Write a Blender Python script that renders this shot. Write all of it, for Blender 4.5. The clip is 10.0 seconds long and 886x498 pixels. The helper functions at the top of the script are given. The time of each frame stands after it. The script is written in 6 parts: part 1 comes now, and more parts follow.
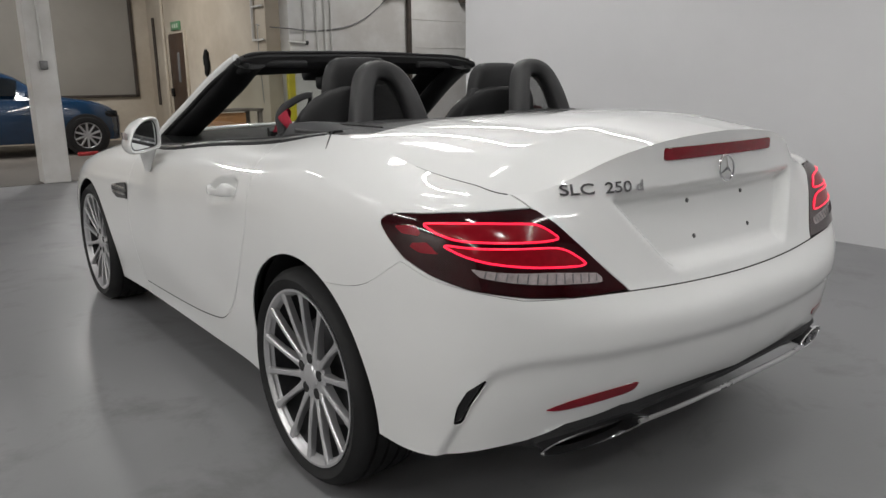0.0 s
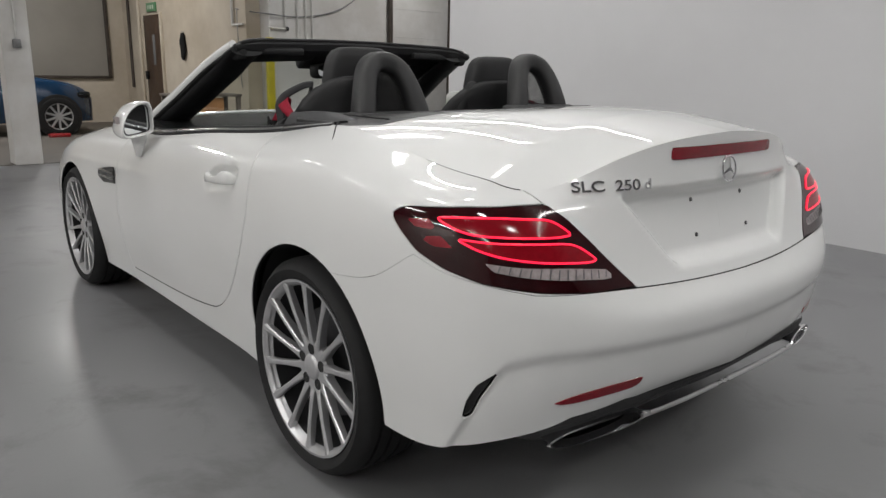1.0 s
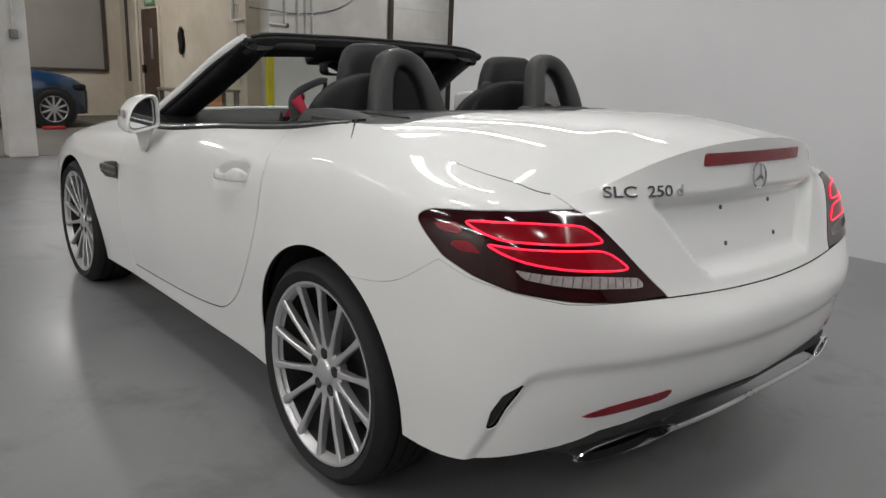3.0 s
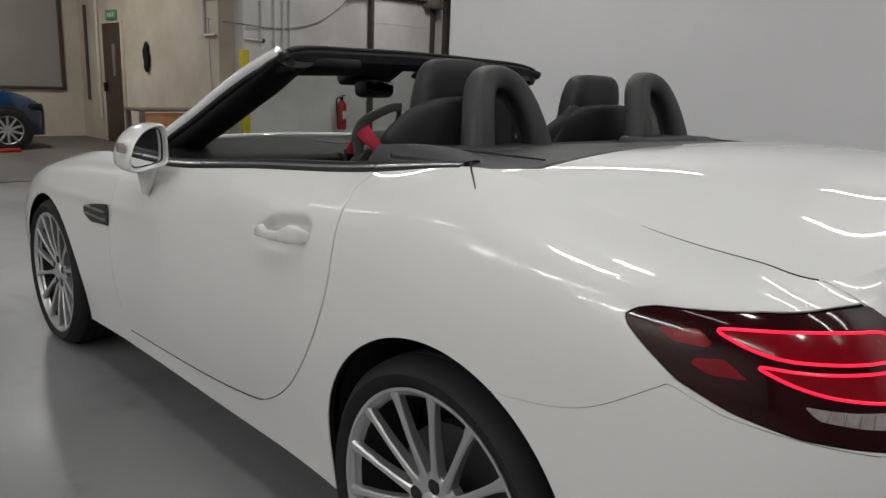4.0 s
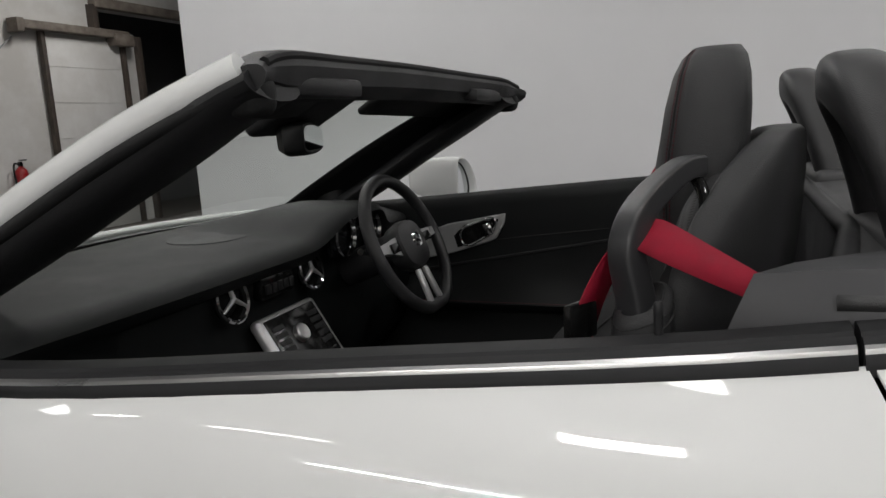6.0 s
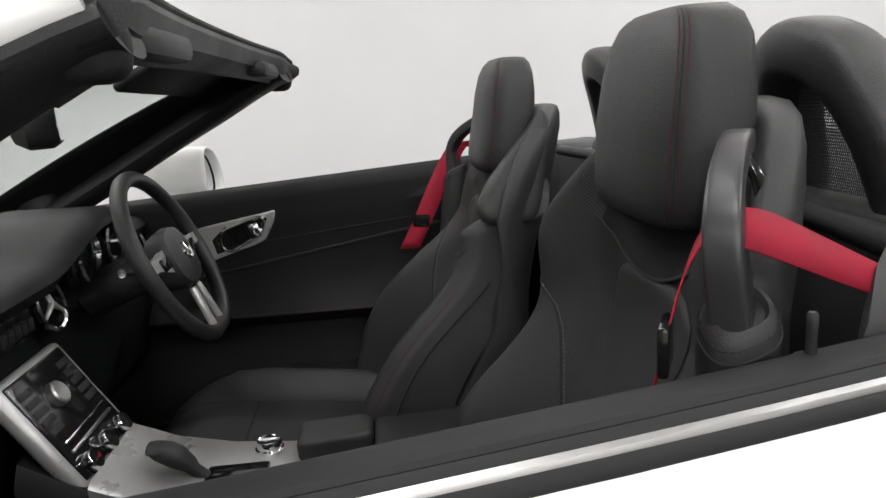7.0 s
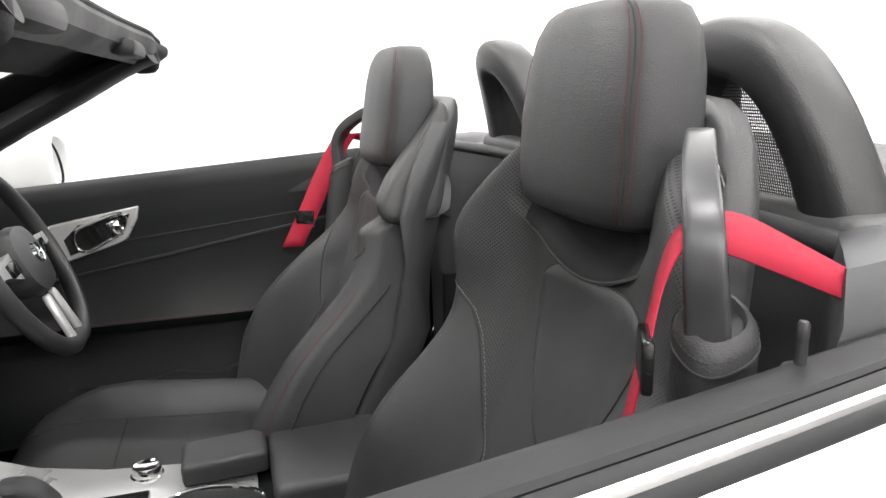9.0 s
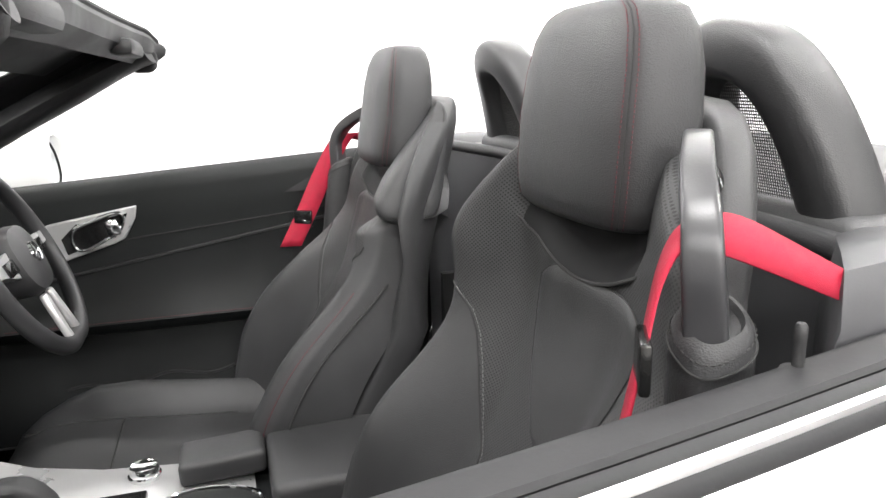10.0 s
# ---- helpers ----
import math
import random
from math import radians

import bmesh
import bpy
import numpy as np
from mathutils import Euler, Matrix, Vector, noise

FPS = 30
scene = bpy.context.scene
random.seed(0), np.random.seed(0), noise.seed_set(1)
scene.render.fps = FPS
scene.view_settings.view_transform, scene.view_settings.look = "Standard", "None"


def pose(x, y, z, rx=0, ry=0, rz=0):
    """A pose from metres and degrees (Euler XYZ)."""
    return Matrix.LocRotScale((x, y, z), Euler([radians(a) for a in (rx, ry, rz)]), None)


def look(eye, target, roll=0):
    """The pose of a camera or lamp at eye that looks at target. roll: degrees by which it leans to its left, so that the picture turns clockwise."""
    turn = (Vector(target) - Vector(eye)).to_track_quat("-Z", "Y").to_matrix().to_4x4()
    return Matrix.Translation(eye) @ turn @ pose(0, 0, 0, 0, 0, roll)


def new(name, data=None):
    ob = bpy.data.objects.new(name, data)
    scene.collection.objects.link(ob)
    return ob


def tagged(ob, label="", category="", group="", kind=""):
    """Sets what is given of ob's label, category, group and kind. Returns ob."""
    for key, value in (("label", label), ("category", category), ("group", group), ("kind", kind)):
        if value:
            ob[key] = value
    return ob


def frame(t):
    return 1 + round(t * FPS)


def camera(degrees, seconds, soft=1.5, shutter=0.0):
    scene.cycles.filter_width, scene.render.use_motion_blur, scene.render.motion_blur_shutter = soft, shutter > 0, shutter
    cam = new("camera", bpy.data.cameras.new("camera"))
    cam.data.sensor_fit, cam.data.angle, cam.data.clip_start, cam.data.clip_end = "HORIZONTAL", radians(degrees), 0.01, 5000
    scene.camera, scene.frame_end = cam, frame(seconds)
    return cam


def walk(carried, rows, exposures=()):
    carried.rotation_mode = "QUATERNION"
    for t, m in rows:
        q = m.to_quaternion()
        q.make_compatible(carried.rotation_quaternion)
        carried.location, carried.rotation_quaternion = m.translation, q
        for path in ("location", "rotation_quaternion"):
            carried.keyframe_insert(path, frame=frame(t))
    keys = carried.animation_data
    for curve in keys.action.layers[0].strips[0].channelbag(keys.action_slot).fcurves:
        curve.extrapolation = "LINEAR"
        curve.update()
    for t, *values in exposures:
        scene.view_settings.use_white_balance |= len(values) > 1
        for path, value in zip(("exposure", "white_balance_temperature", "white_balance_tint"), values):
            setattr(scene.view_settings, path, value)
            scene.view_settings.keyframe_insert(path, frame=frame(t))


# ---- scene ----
cam = camera(62.9, 10.0)
PATH = [
    (0, (-1.796, -1.803, 1.167), (-0.593, -0.271, 0.712), -0.6),
    (0.5, (-1.858, -1.76, 1.173), (-0.61, -0.269, 0.705), 1.2),
    (1, (-1.875, -1.749, 1.175), (-0.614, -0.272, 0.696), 1.1),
    (1.5, (-1.882, -1.753, 1.177), (-0.614, -0.283, 0.696), 1.3),
    (2, (-1.883, -1.753, 1.177), (-0.612, -0.285, 0.697), 1.3),
    (2.2, (-1.883, -1.749, 1.185), (-0.608, -0.286, 0.698), 1.6),
    (3.3, (-1.895, -1.499, 1.162), (-0.618, -0.035, 0.688), 2.4),
    (3.5, (-1.874, -1.348, 1.171), (-0.595, 0.12, 0.715), 1.7),
    (4, (-1.808, -0.953, 1.169), (-0.445, 0.446, 0.738), 2.2),
    (4.5, (-1.746, -0.53, 1.177), (-0.275, 0.779, 0.825), 0.1),
    (5, (-1.615, -0.15, 1.174), (-0.062, 1.073, 0.868), -2.2),
    (5.2, (-1.579, -0.015, 1.177), (0.023, 1.139, 0.856), -1.6),
    (6.3, (-1.28, 0.614, 1.179), (0.624, 1.1, 0.804), -3.9),
    (6.5, (-1.245, 0.683, 1.18), (0.691, 0.98, 0.772), -3.6),
    (7, (-1.169, 0.824, 1.177), (0.778, 0.658, 0.75), -3.3),
    (7.5, (-1.119, 0.893, 1.173), (0.774, 0.425, 0.728), -3.2),
    (8, (-1.092, 0.892, 1.174), (0.784, 0.374, 0.713), -3.1),
    (8.5, (-1.085, 0.89, 1.174), (0.786, 0.357, 0.711), -2.7),
    (9, (-1.084, 0.889, 1.176), (0.782, 0.337, 0.714), -1.3),
    (9.5, (-1.084, 0.888, 1.177), (0.783, 0.338, 0.715), -0.8),
    (10, (-1.083, 0.888, 1.177), (0.782, 0.332, 0.713), -1.2),
]
EXPOSURES = [(0, -.64), (2.2, -.63), (3.5, -.76), (4.5, -1.1), (5.2, -1.05), (6.3, -.58), (6.5, -.42), (7.0, .2), (7.5, .58), (8.0, 1.05), (9.0, 1.55), (10.0, 1.88)]
walk(cam, [(t, look(e, g, r)) for t, e, g, r in PATH], EXPOSURES)

# ---- world, exposure and lamps ----
world = bpy.data.worlds.new("hall_world")
scene.world = world
world.use_nodes = True
world.node_tree.nodes["Background"].inputs[0].default_value = (0.8, 0.86, 1.0, 1)
world.node_tree.nodes["Background"].inputs[1].default_value = 0.05

CEIL = 3.9
LAMP_GLOW = 14.0
# ceiling fittings: x, y, width, length, power, turn
LAMPS = [(1.55, 4.2, .05, 4.6, 55, 0), (3.0, 3.2, .05, 3.6, 28, 0), (3.0, -1.5, .05, 3.6, 28, 0), (1.55, -2.6, .05, 4.6, 50, 0), (-4.6, 2.8, .06, 2.4, 85, 0), (-5.6, -4.2, .06, 3.6, 130, 0), (-7.2, 1.0, .06, 4.6, 260, 0),
         (-1.40, 1.05, .24, .50, 28, 0), (-1.40, -1.3, .24, .50, 28, 0), (.75, 2.35, .30, .30, 7, 0), (.1, .75, .30, .30, 6, 0), (-.9, -3.6, .3, .6, 60, 0),
         (-3.0, 10.5, .2, 1.2, 165, 0), (1.0, 11.2, .2, 1.2, 150, 0), (5.5, 6.4, .2, 1.2, 85, 0),
         (-2.9, 3.6, .05, 1.2, 6, 0), (-3.3, -.9, .05, 1.2, 6, 0), (-2.7, 5.6, .05, 1.2, 6, 0)]


# ---- materials ----
def mat(name, base, rough=0.5, metal=0.0, var=0.12, scale=6.0, bump=0.0, bscale=120.0, coat=0.0, second=None,
        rvar=0.1, emit=None, power=0.0, spec=0.5, sheen=0.0):
    """Principled material; two scales of noise vary the colour, the roughness and the relief."""
    m = bpy.data.materials.new(name)
    m.use_nodes = True
    nt = m.node_tree
    b = nt.nodes["Principled BSDF"]
    b.inputs["Base Color"].default_value = (*base, 1)
    b.inputs["Roughness"].default_value = rough
    b.inputs["Metallic"].default_value = metal
    b.inputs["Coat Weight"].default_value = coat
    b.inputs["Coat Roughness"].default_value = 0.03
    b.inputs["Specular IOR Level"].default_value = spec
    b.inputs["Sheen Weight"].default_value = sheen
    if emit:
        b.inputs["Emission Color"].default_value = (*emit, 1)
        b.inputs["Emission Strength"].default_value = power
    tc = nt.nodes.new("ShaderNodeTexCoord")
    if var or rvar or second:
        big = nt.nodes.new("ShaderNodeTexNoise")
        big.inputs["Scale"].default_value = scale
        big.inputs["Detail"].default_value = 7
        big.inputs["Roughness"].default_value = 0.62
        nt.links.new(tc.outputs["Object"], big.inputs["Vector"])
        if var or second:
            mix = nt.nodes.new("ShaderNodeMix")
            mix.data_type = "RGBA"
            ramp = nt.nodes.new("ShaderNodeMapRange")
            ramp.inputs[1].default_value, ramp.inputs[2].default_value = 0.34, 0.66
            nt.links.new(big.outputs["Fac"], ramp.inputs[0])
            nt.links.new(ramp.outputs[0], mix.inputs[0])
            lo = second or tuple(c * (1 - var) for c in base)
            hi = base if second else tuple(min(1, c * (1 + var)) for c in base)
            mix.inputs[6].default_value = (*lo, 1)
            mix.inputs[7].default_value = (*hi, 1)
            nt.links.new(mix.outputs[2], b.inputs["Base Color"])
        if rvar:
            rr = nt.nodes.new("ShaderNodeMapRange")
            rr.inputs[1].default_value, rr.inputs[2].default_value = 0.3, 0.7
            rr.inputs[3].default_value, rr.inputs[4].default_value = max(0.02, rough - rvar), min(1, rough + rvar)
            nt.links.new(big.outputs["Fac"], rr.inputs[0])
            nt.links.new(rr.outputs[0], b.inputs["Roughness"])
    if bump:
        fine = nt.nodes.new("ShaderNodeTexNoise")
        fine.inputs["Scale"].default_value = bscale
        fine.inputs["Detail"].default_value = 4
        nt.links.new(tc.outputs["Object"], fine.inputs["Vector"])
        bp = nt.nodes.new("ShaderNodeBump")
        bp.inputs["Strength"].default_value = bump
        bp.inputs["Distance"].default_value = 0.002
        nt.links.new(fine.outputs["Fac"], bp.inputs["Height"])
        nt.links.new(bp.outputs[0], b.inputs["Normal"])
    return m


def leather(name, base, rough=0.42, cell=420.0, depth=0.35, dots=0.0, spec=0.45):
    """Grained hide; dots > 0 punches rows of fine holes into it."""
    m = mat(name, base, rough, var=0.16, scale=9, rvar=0.07, spec=spec)
    nt = m.node_tree
    b = nt.nodes["Principled BSDF"]
    tc = nt.nodes.new("ShaderNodeTexCoord")
    vo = nt.nodes.new("ShaderNodeTexVoronoi")
    vo.inputs["Scale"].default_value = cell
    nt.links.new(tc.outputs["Object"], vo.inputs["Vector"])
    no = nt.nodes.new("ShaderNodeTexNoise")
    no.inputs["Scale"].default_value = 26
    nt.links.new(tc.outputs["Object"], no.inputs["Vector"])
    add = nt.nodes.new("ShaderNodeMath")
    add.operation = "MULTIPLY_ADD"
    add.inputs[1].default_value = 0.35
    nt.links.new(no.outputs["Fac"], add.inputs[0])
    nt.links.new(vo.outputs["Distance"], add.inputs[2])
    bp = nt.nodes.new("ShaderNodeBump")
    bp.inputs["Strength"].default_value = depth
    bp.inputs["Distance"].default_value = 0.0012
    nt.links.new(add.outputs[0], bp.inputs["Height"])
    nt.links.new(bp.outputs[0], b.inputs["Normal"])
    if dots:
        grid = nt.nodes.new("ShaderNodeTexVoronoi")
        grid.voronoi_dimensions = "2D"
        grid.inputs["Scale"].default_value = dots
        grid.inputs["Randomness"].default_value = 0.0
        sep = nt.nodes.new("ShaderNodeSeparateXYZ")
        com = nt.nodes.new("ShaderNodeCombineXYZ")
        nt.links.new(tc.outputs["Object"], sep.inputs[0])
        for k, op in enumerate(("ADD", "SUBTRACT")):
            ma = nt.nodes.new("ShaderNodeMath")
            ma.operation = op
            nt.links.new(sep.outputs[0], ma.inputs[0])
            nt.links.new(sep.outputs[2], ma.inputs[1])
            nt.links.new(ma.outputs[0], com.inputs[k])
        nt.links.new(com.outputs[0], grid.inputs["Vector"])
        lt = nt.nodes.new("ShaderNodeMath")
        lt.operation = "LESS_THAN"
        lt.inputs[1].default_value = 0.29
        nt.links.new(grid.outputs["Distance"], lt.inputs[0])
        mx = nt.nodes.new("ShaderNodeMix")
        mx.data_type = "RGBA"
        old = b.inputs["Base Color"].links[0].from_socket
        nt.links.new(old, mx.inputs[6])
        mx.inputs[7].default_value = (0.002, 0.002, 0.002, 1)
        nt.links.new(lt.outputs[0], mx.inputs[0])
        nt.links.new(mx.outputs[2], b.inputs["Base Color"])
    return m


PAINT = mat("white_car_paint", (0.74, 0.745, 0.735), 0.35, var=0.012, scale=3, coat=1.0, rvar=0.03, spec=0.2)
PAINT.node_tree.nodes["Principled BSDF"].inputs["Coat Roughness"].default_value = 0.012
GAP = mat("black_underbody", (0.012, 0.012, 0.012), 0.8, rvar=0.05)
TRIM = mat("black_trim_plastic", (0.016, 0.016, 0.017), 0.56, spec=0.4, bump=0.25, bscale=500)
GLOSSBLACK = mat("gloss_black_plastic", (0.008, 0.008, 0.008), 0.12, rvar=0.03, var=0.05)
RUBBER = mat("tyre_rubber", (0.012, 0.012, 0.0125), 0.74, spec=0.35, bump=0.3, bscale=300)
ALLOY = mat("machined_alloy", (0.50, 0.50, 0.51), 0.33, metal=0.55, rvar=0.02, var=0.03, scale=6)
ALLOYDARK = mat("grey_painted_alloy", (0.16, 0.16, 0.17), 0.38, metal=0.7, rvar=0.08)
BOWMAT = mat("satin_black_plastic", (0.030, 0.030, 0.032), 0.38, var=0.06, rvar=0.05, bump=0.05, bscale=500)
BARREL = mat("dark_grey_alloy", (0.045, 0.045, 0.047), 0.45, metal=0.4, rvar=0.06)
WHITEGLOW = mat("lit_plate_lamp", (0.8, 0.8, 0.8), 0.4, var=0, rvar=0, emit=(0.85, 0.9, 1.0), power=3.0)
SEALMAT = mat("smooth_black_seal_rubber", (0.011, 0.011, 0.012), 0.58, spec=0.32, bump=0.05, bscale=240, rvar=0.08)
CORNERMAT = mat("grey_corner_trim_plastic", (0.045, 0.045, 0.048), 0.55, bump=0.05, bscale=500)
GREYTRIM = mat("grey_black_trim_plastic", (0.060, 0.060, 0.063), 0.42, bump=0.2, bscale=600)
COVER = mat("black_grained_cover_plastic", (0.044, 0.044, 0.045), 0.5, bump=0.4, bscale=650, rvar=0.06)
GREYSCREW = mat("dark_screw_head", (0.10, 0.10, 0.10), 0.4, metal=0.5)
CHROME = mat("chrome", (0.82, 0.82, 0.83), 0.07, metal=1.0, rvar=0.03, var=0.02)
SATIN = mat("satin_silver_trim", (0.60, 0.60, 0.60), 0.3, metal=1.0, rvar=0.05, var=0.04, bump=0.05, bscale=700)
SILVER = mat("silver_painted_trim", (0.45, 0.45, 0.45), 0.3, metal=0.5, rvar=0.05, var=0.05, bump=0.06, bscale=700)
LENS = mat("dark_red_lamp_lens", (0.020, 0.0010, 0.0022), 0.08, rvar=0.02, var=0.3, scale=14, coat=0.25, spec=0.35)
LENSRED = mat("red_lamp_lens", (0.20, 0.003, 0.012), 0.12, rvar=0.02, var=0.15, scale=25, coat=0.2, spec=0.3)
REDGLOW = mat("lit_red_light_guide", (0.8, 0.02, 0.03), 0.3, var=0, rvar=0, emit=(1.0, 0.012, 0.055), power=2.6)
REDDIM = mat("faintly_lit_red_reflector", (0.10, 0.002, 0.006), 0.16, var=0.25, scale=50, rvar=0.05, emit=(1.0, 0.01, 0.03), power=0.13, coat=0.2, spec=0.3)
CLEARGREY = mat("clear_ribbed_lens", (0.34, 0.30, 0.30), 0.16, var=0.2, scale=60, coat=1.0)
DASH = mat("dashboard_soft_plastic", (0.0075, 0.0084, 0.0086), 0.55, bump=0.4, bscale=650, rvar=0.06, spec=0.24)
CARPET = mat("black_carpet", (0.011, 0.011, 0.011), 0.95, bump=0.8, bscale=900, spec=0.2)
WHEELHIDE = leather("black_wheel_leather", (0.017, 0.017, 0.018), 0.48, cell=900, depth=0.06)
HIDE = leather("black_nappa_leather", (0.026, 0.026, 0.027), 0.52, cell=620, depth=0.26, spec=0.34)
# smooth black leather, base and specular lowered to stand for shade below the headrest
SHADEHIDE = mat("shaded_smooth_black_leather", (0.008, 0.008, 0.0085), 0.68, var=0.1, rvar=0.05, spec=0.12)
HIDEDOT = leather("perforated_black_leather", (0.031, 0.031, 0.032), 0.55, cell=620, depth=0.18, dots=195.0, spec=0.34)
HOOPMAT = leather("black_grained_roll_hoop_cover", (0.030, 0.030, 0.031), 0.46, cell=700, depth=0.2)
BELT = mat("red_woven_seat_belt", (0.27, 0.004, 0.022), 0.65, var=0.14, scale=40, bump=0.5, bscale=1500, spec=0.3)
THREAD = mat("dark_red_thread", (0.075, 0.007, 0.013), 0.75, var=0.2, scale=90)
GREYTHREAD = mat("grey_thread", (0.10, 0.10, 0.10), 0.7, var=0.2, scale=90)
SCREEN = mat("dark_display_glass", (0.006, 0.007, 0.008), 0.08, rvar=0.02, var=0.1)


def glass(name, tint=(1, 1, 1), rough=0.0):
    m = bpy.data.materials.new(name)
    m.use_nodes = True
    nt = m.node_tree
    nt.nodes.remove(nt.nodes["Principled BSDF"])
    tr = nt.nodes.new("ShaderNodeBsdfTransparent")
    tr.inputs[0].default_value = (*tint, 1)
    gl = nt.nodes.new("ShaderNodeBsdfGlossy")
    gl.inputs["Roughness"].default_value = 0.02
    lw = nt.nodes.new("ShaderNodeLayerWeight")
    lw.inputs[0].default_value = 0.5
    pw = nt.nodes.new("ShaderNodeMath")
    pw.operation = "POWER"
    pw.inputs[1].default_value = 5.0
    nt.links.new(lw.outputs["Facing"], pw.inputs[0])
    fr = nt.nodes.new("ShaderNodeMath")
    fr.operation = "MULTIPLY_ADD"
    fr.inputs[1].default_value = 0.85
    fr.inputs[2].default_value = 0.05
    nt.links.new(pw.outputs[0], fr.inputs[0])
    mx = nt.nodes.new("ShaderNodeMixShader")
    nt.links.new(fr.outputs[0], mx.inputs[0])
    nt.links.new(tr.outputs[0], mx.inputs[1])
    nt.links.new(gl.outputs[0], mx.inputs[2])
    nt.links.new(mx.outputs[0], nt.nodes["Material Output"].inputs[0])
    return m


SCREENGLASS = glass("windscreen_glass", (0.91, 0.95, 0.925))
MIRROR = mat("mirror_glass", (0.75, 0.77, 0.78), 0.02, metal=1.0, var=0, rvar=0)


# ---- mesh helpers ----
def link(name, me, parent=None, label="", m=None):
    ob = new(name, me)
    if m:
        me.materials.append(m)
    if parent is not None:
        ob.parent = parent
    if label:
        ob["label"] = label
    return ob


def part(name, bm, material, parent=None, label="", smooth=True, angle=40.0):
    """Links a bmesh as one mesh object under a thing or under a part."""
    bmesh.ops.recalc_face_normals(bm, faces=bm.faces)
    me = bpy.data.meshes.new(name)
    bm.to_mesh(me)
    bm.free()
    if smooth:
        me.shade_smooth()
        me.set_sharp_from_angle(angle=radians(angle))
    return link(name, me, parent, label, material)


def thing(name, label, category, x=0, y=0, z=0, rz=0, group="", kind=""):
    e = new(name)
    e.empty_display_size = 0.1
    e.matrix_basis = pose(x, y, z, 0, 0, rz)
    return tagged(e, label, category, group, kind)


def soft_box(bm, c, size, r=0.01, seg=2, rot=None, taper=(1, 1)):
    """A box with rounded edges, centre c; taper narrows its top in x and y."""
    g = bmesh.ops.create_cube(bm, size=1.0)
    vs = g["verts"]
    for v in vs:
        k = v.co.z > 0
        v.co.x *= size[0] * (taper[0] if k else 1)
        v.co.y *= size[1] * (taper[1] if k else 1)
        v.co.z *= size[2]
    if r > 0:
        es = list({e for v in vs for e in v.link_edges})
        out = bmesh.ops.bevel(bm, geom=es, offset=min(r, min(size) * 0.48), segments=seg, profile=0.5, affect="EDGES")
        vs = list({v for f in out["faces"] for v in f.verts} | {v for v in vs if v.is_valid})
    m = Matrix.Translation(c) @ (rot.to_4x4() if rot is not None else Matrix())
    for v in vs:
        v.co = m @ v.co
    return vs


def tube(bm, pts, r, seg=10, closed=False, cap=True, flat=1.0, up=None):
    """A round (or flattened) bar along a line of points."""
    pts = [Vector(p) for p in pts]
    n = len(pts)
    rings = []
    prev = None
    for i, p in enumerate(pts):
        if closed:
            d = (pts[(i + 1) % n] - pts[i - 1]).normalized()
        else:
            d = (pts[min(i + 1, n - 1)] - pts[max(i - 1, 0)]).normalized()
        if prev is None:
            a = Vector(up) if up else (Vector((0, 0, 1)) if abs(d.z) < 0.9 else Vector((1, 0, 0)))
        else:
            a = prev
        u = (a - d * a.dot(d)).normalized()
        prev = u
        w = d.cross(u)
        rad = r[i] if isinstance(r, (list, tuple)) else r
        rings.append([bm.verts.new(p + u * math.cos(2 * math.pi * k / seg) * rad * flat + w * math.sin(2 * math.pi * k / seg) * rad)
                      for k in range(seg)])
    for i in range(n if closed else n - 1):
        a, b = rings[i], rings[(i + 1) % n]
        for k in range(seg):
            bm.faces.new((a[k], a[(k + 1) % seg], b[(k + 1) % seg], b[k]))
    if cap and not closed:
        bm.faces.new(rings[0][::-1])
        bm.faces.new(rings[-1])
    return rings


def lathe(bm, prof, seg=48, axis="x", c=(0, 0, 0), closed=False):
    """Turns a profile of (along, radius) round an axis."""
    c = Vector(c)
    rings = []
    for a, r in prof:
        ring = []
        for k in range(seg):
            t = 2 * math.pi * k / seg
            p = {"x": (a, r * math.cos(t), r * math.sin(t)), "z": (r * math.cos(t), r * math.sin(t), a),
                 "y": (r * math.sin(t), a, r * math.cos(t))}[axis]
            ring.append(bm.verts.new(c + Vector(p)))
        rings.append(ring)
    m = len(rings)
    for i in range(m if closed else m - 1):
        a, b = rings[i], rings[(i + 1) % m]
        for k in range(seg):
            bm.faces.new((a[k], a[(k + 1) % seg], b[(k + 1) % seg], b[k]))
    return rings


def skin(bm, loops, closed=True, caps=True):
    """A surface through a row of loops that have equally many points."""
    rings = [[bm.verts.new(p) for p in lp] for lp in loops]
    k = len(rings[0])
    for a, b in zip(rings, rings[1:]):
        for i in range(k if closed else k - 1):
            j = (i + 1) % k
            bm.faces.new((a[i], a[j], b[j], b[i]))
    if caps and closed:
        bm.faces.new(rings[0][::-1])
        bm.faces.new(rings[-1])
    return rings


def plate(bm, outline, m, depth):
    """A flat outline (x, y) pushed to a depth along its own z, laid by the pose m."""
    lo = [bm.verts.new(m @ Vector((x, y, 0))) for x, y in outline]
    hi = [bm.verts.new(m @ Vector((x, y, depth))) for x, y in outline]
    k = len(lo)
    bm.faces.new(lo[::-1])
    bm.faces.new(hi)
    for i in range(k):
        bm.faces.new((lo[i], lo[(i + 1) % k], hi[(i + 1) % k], hi[i]))


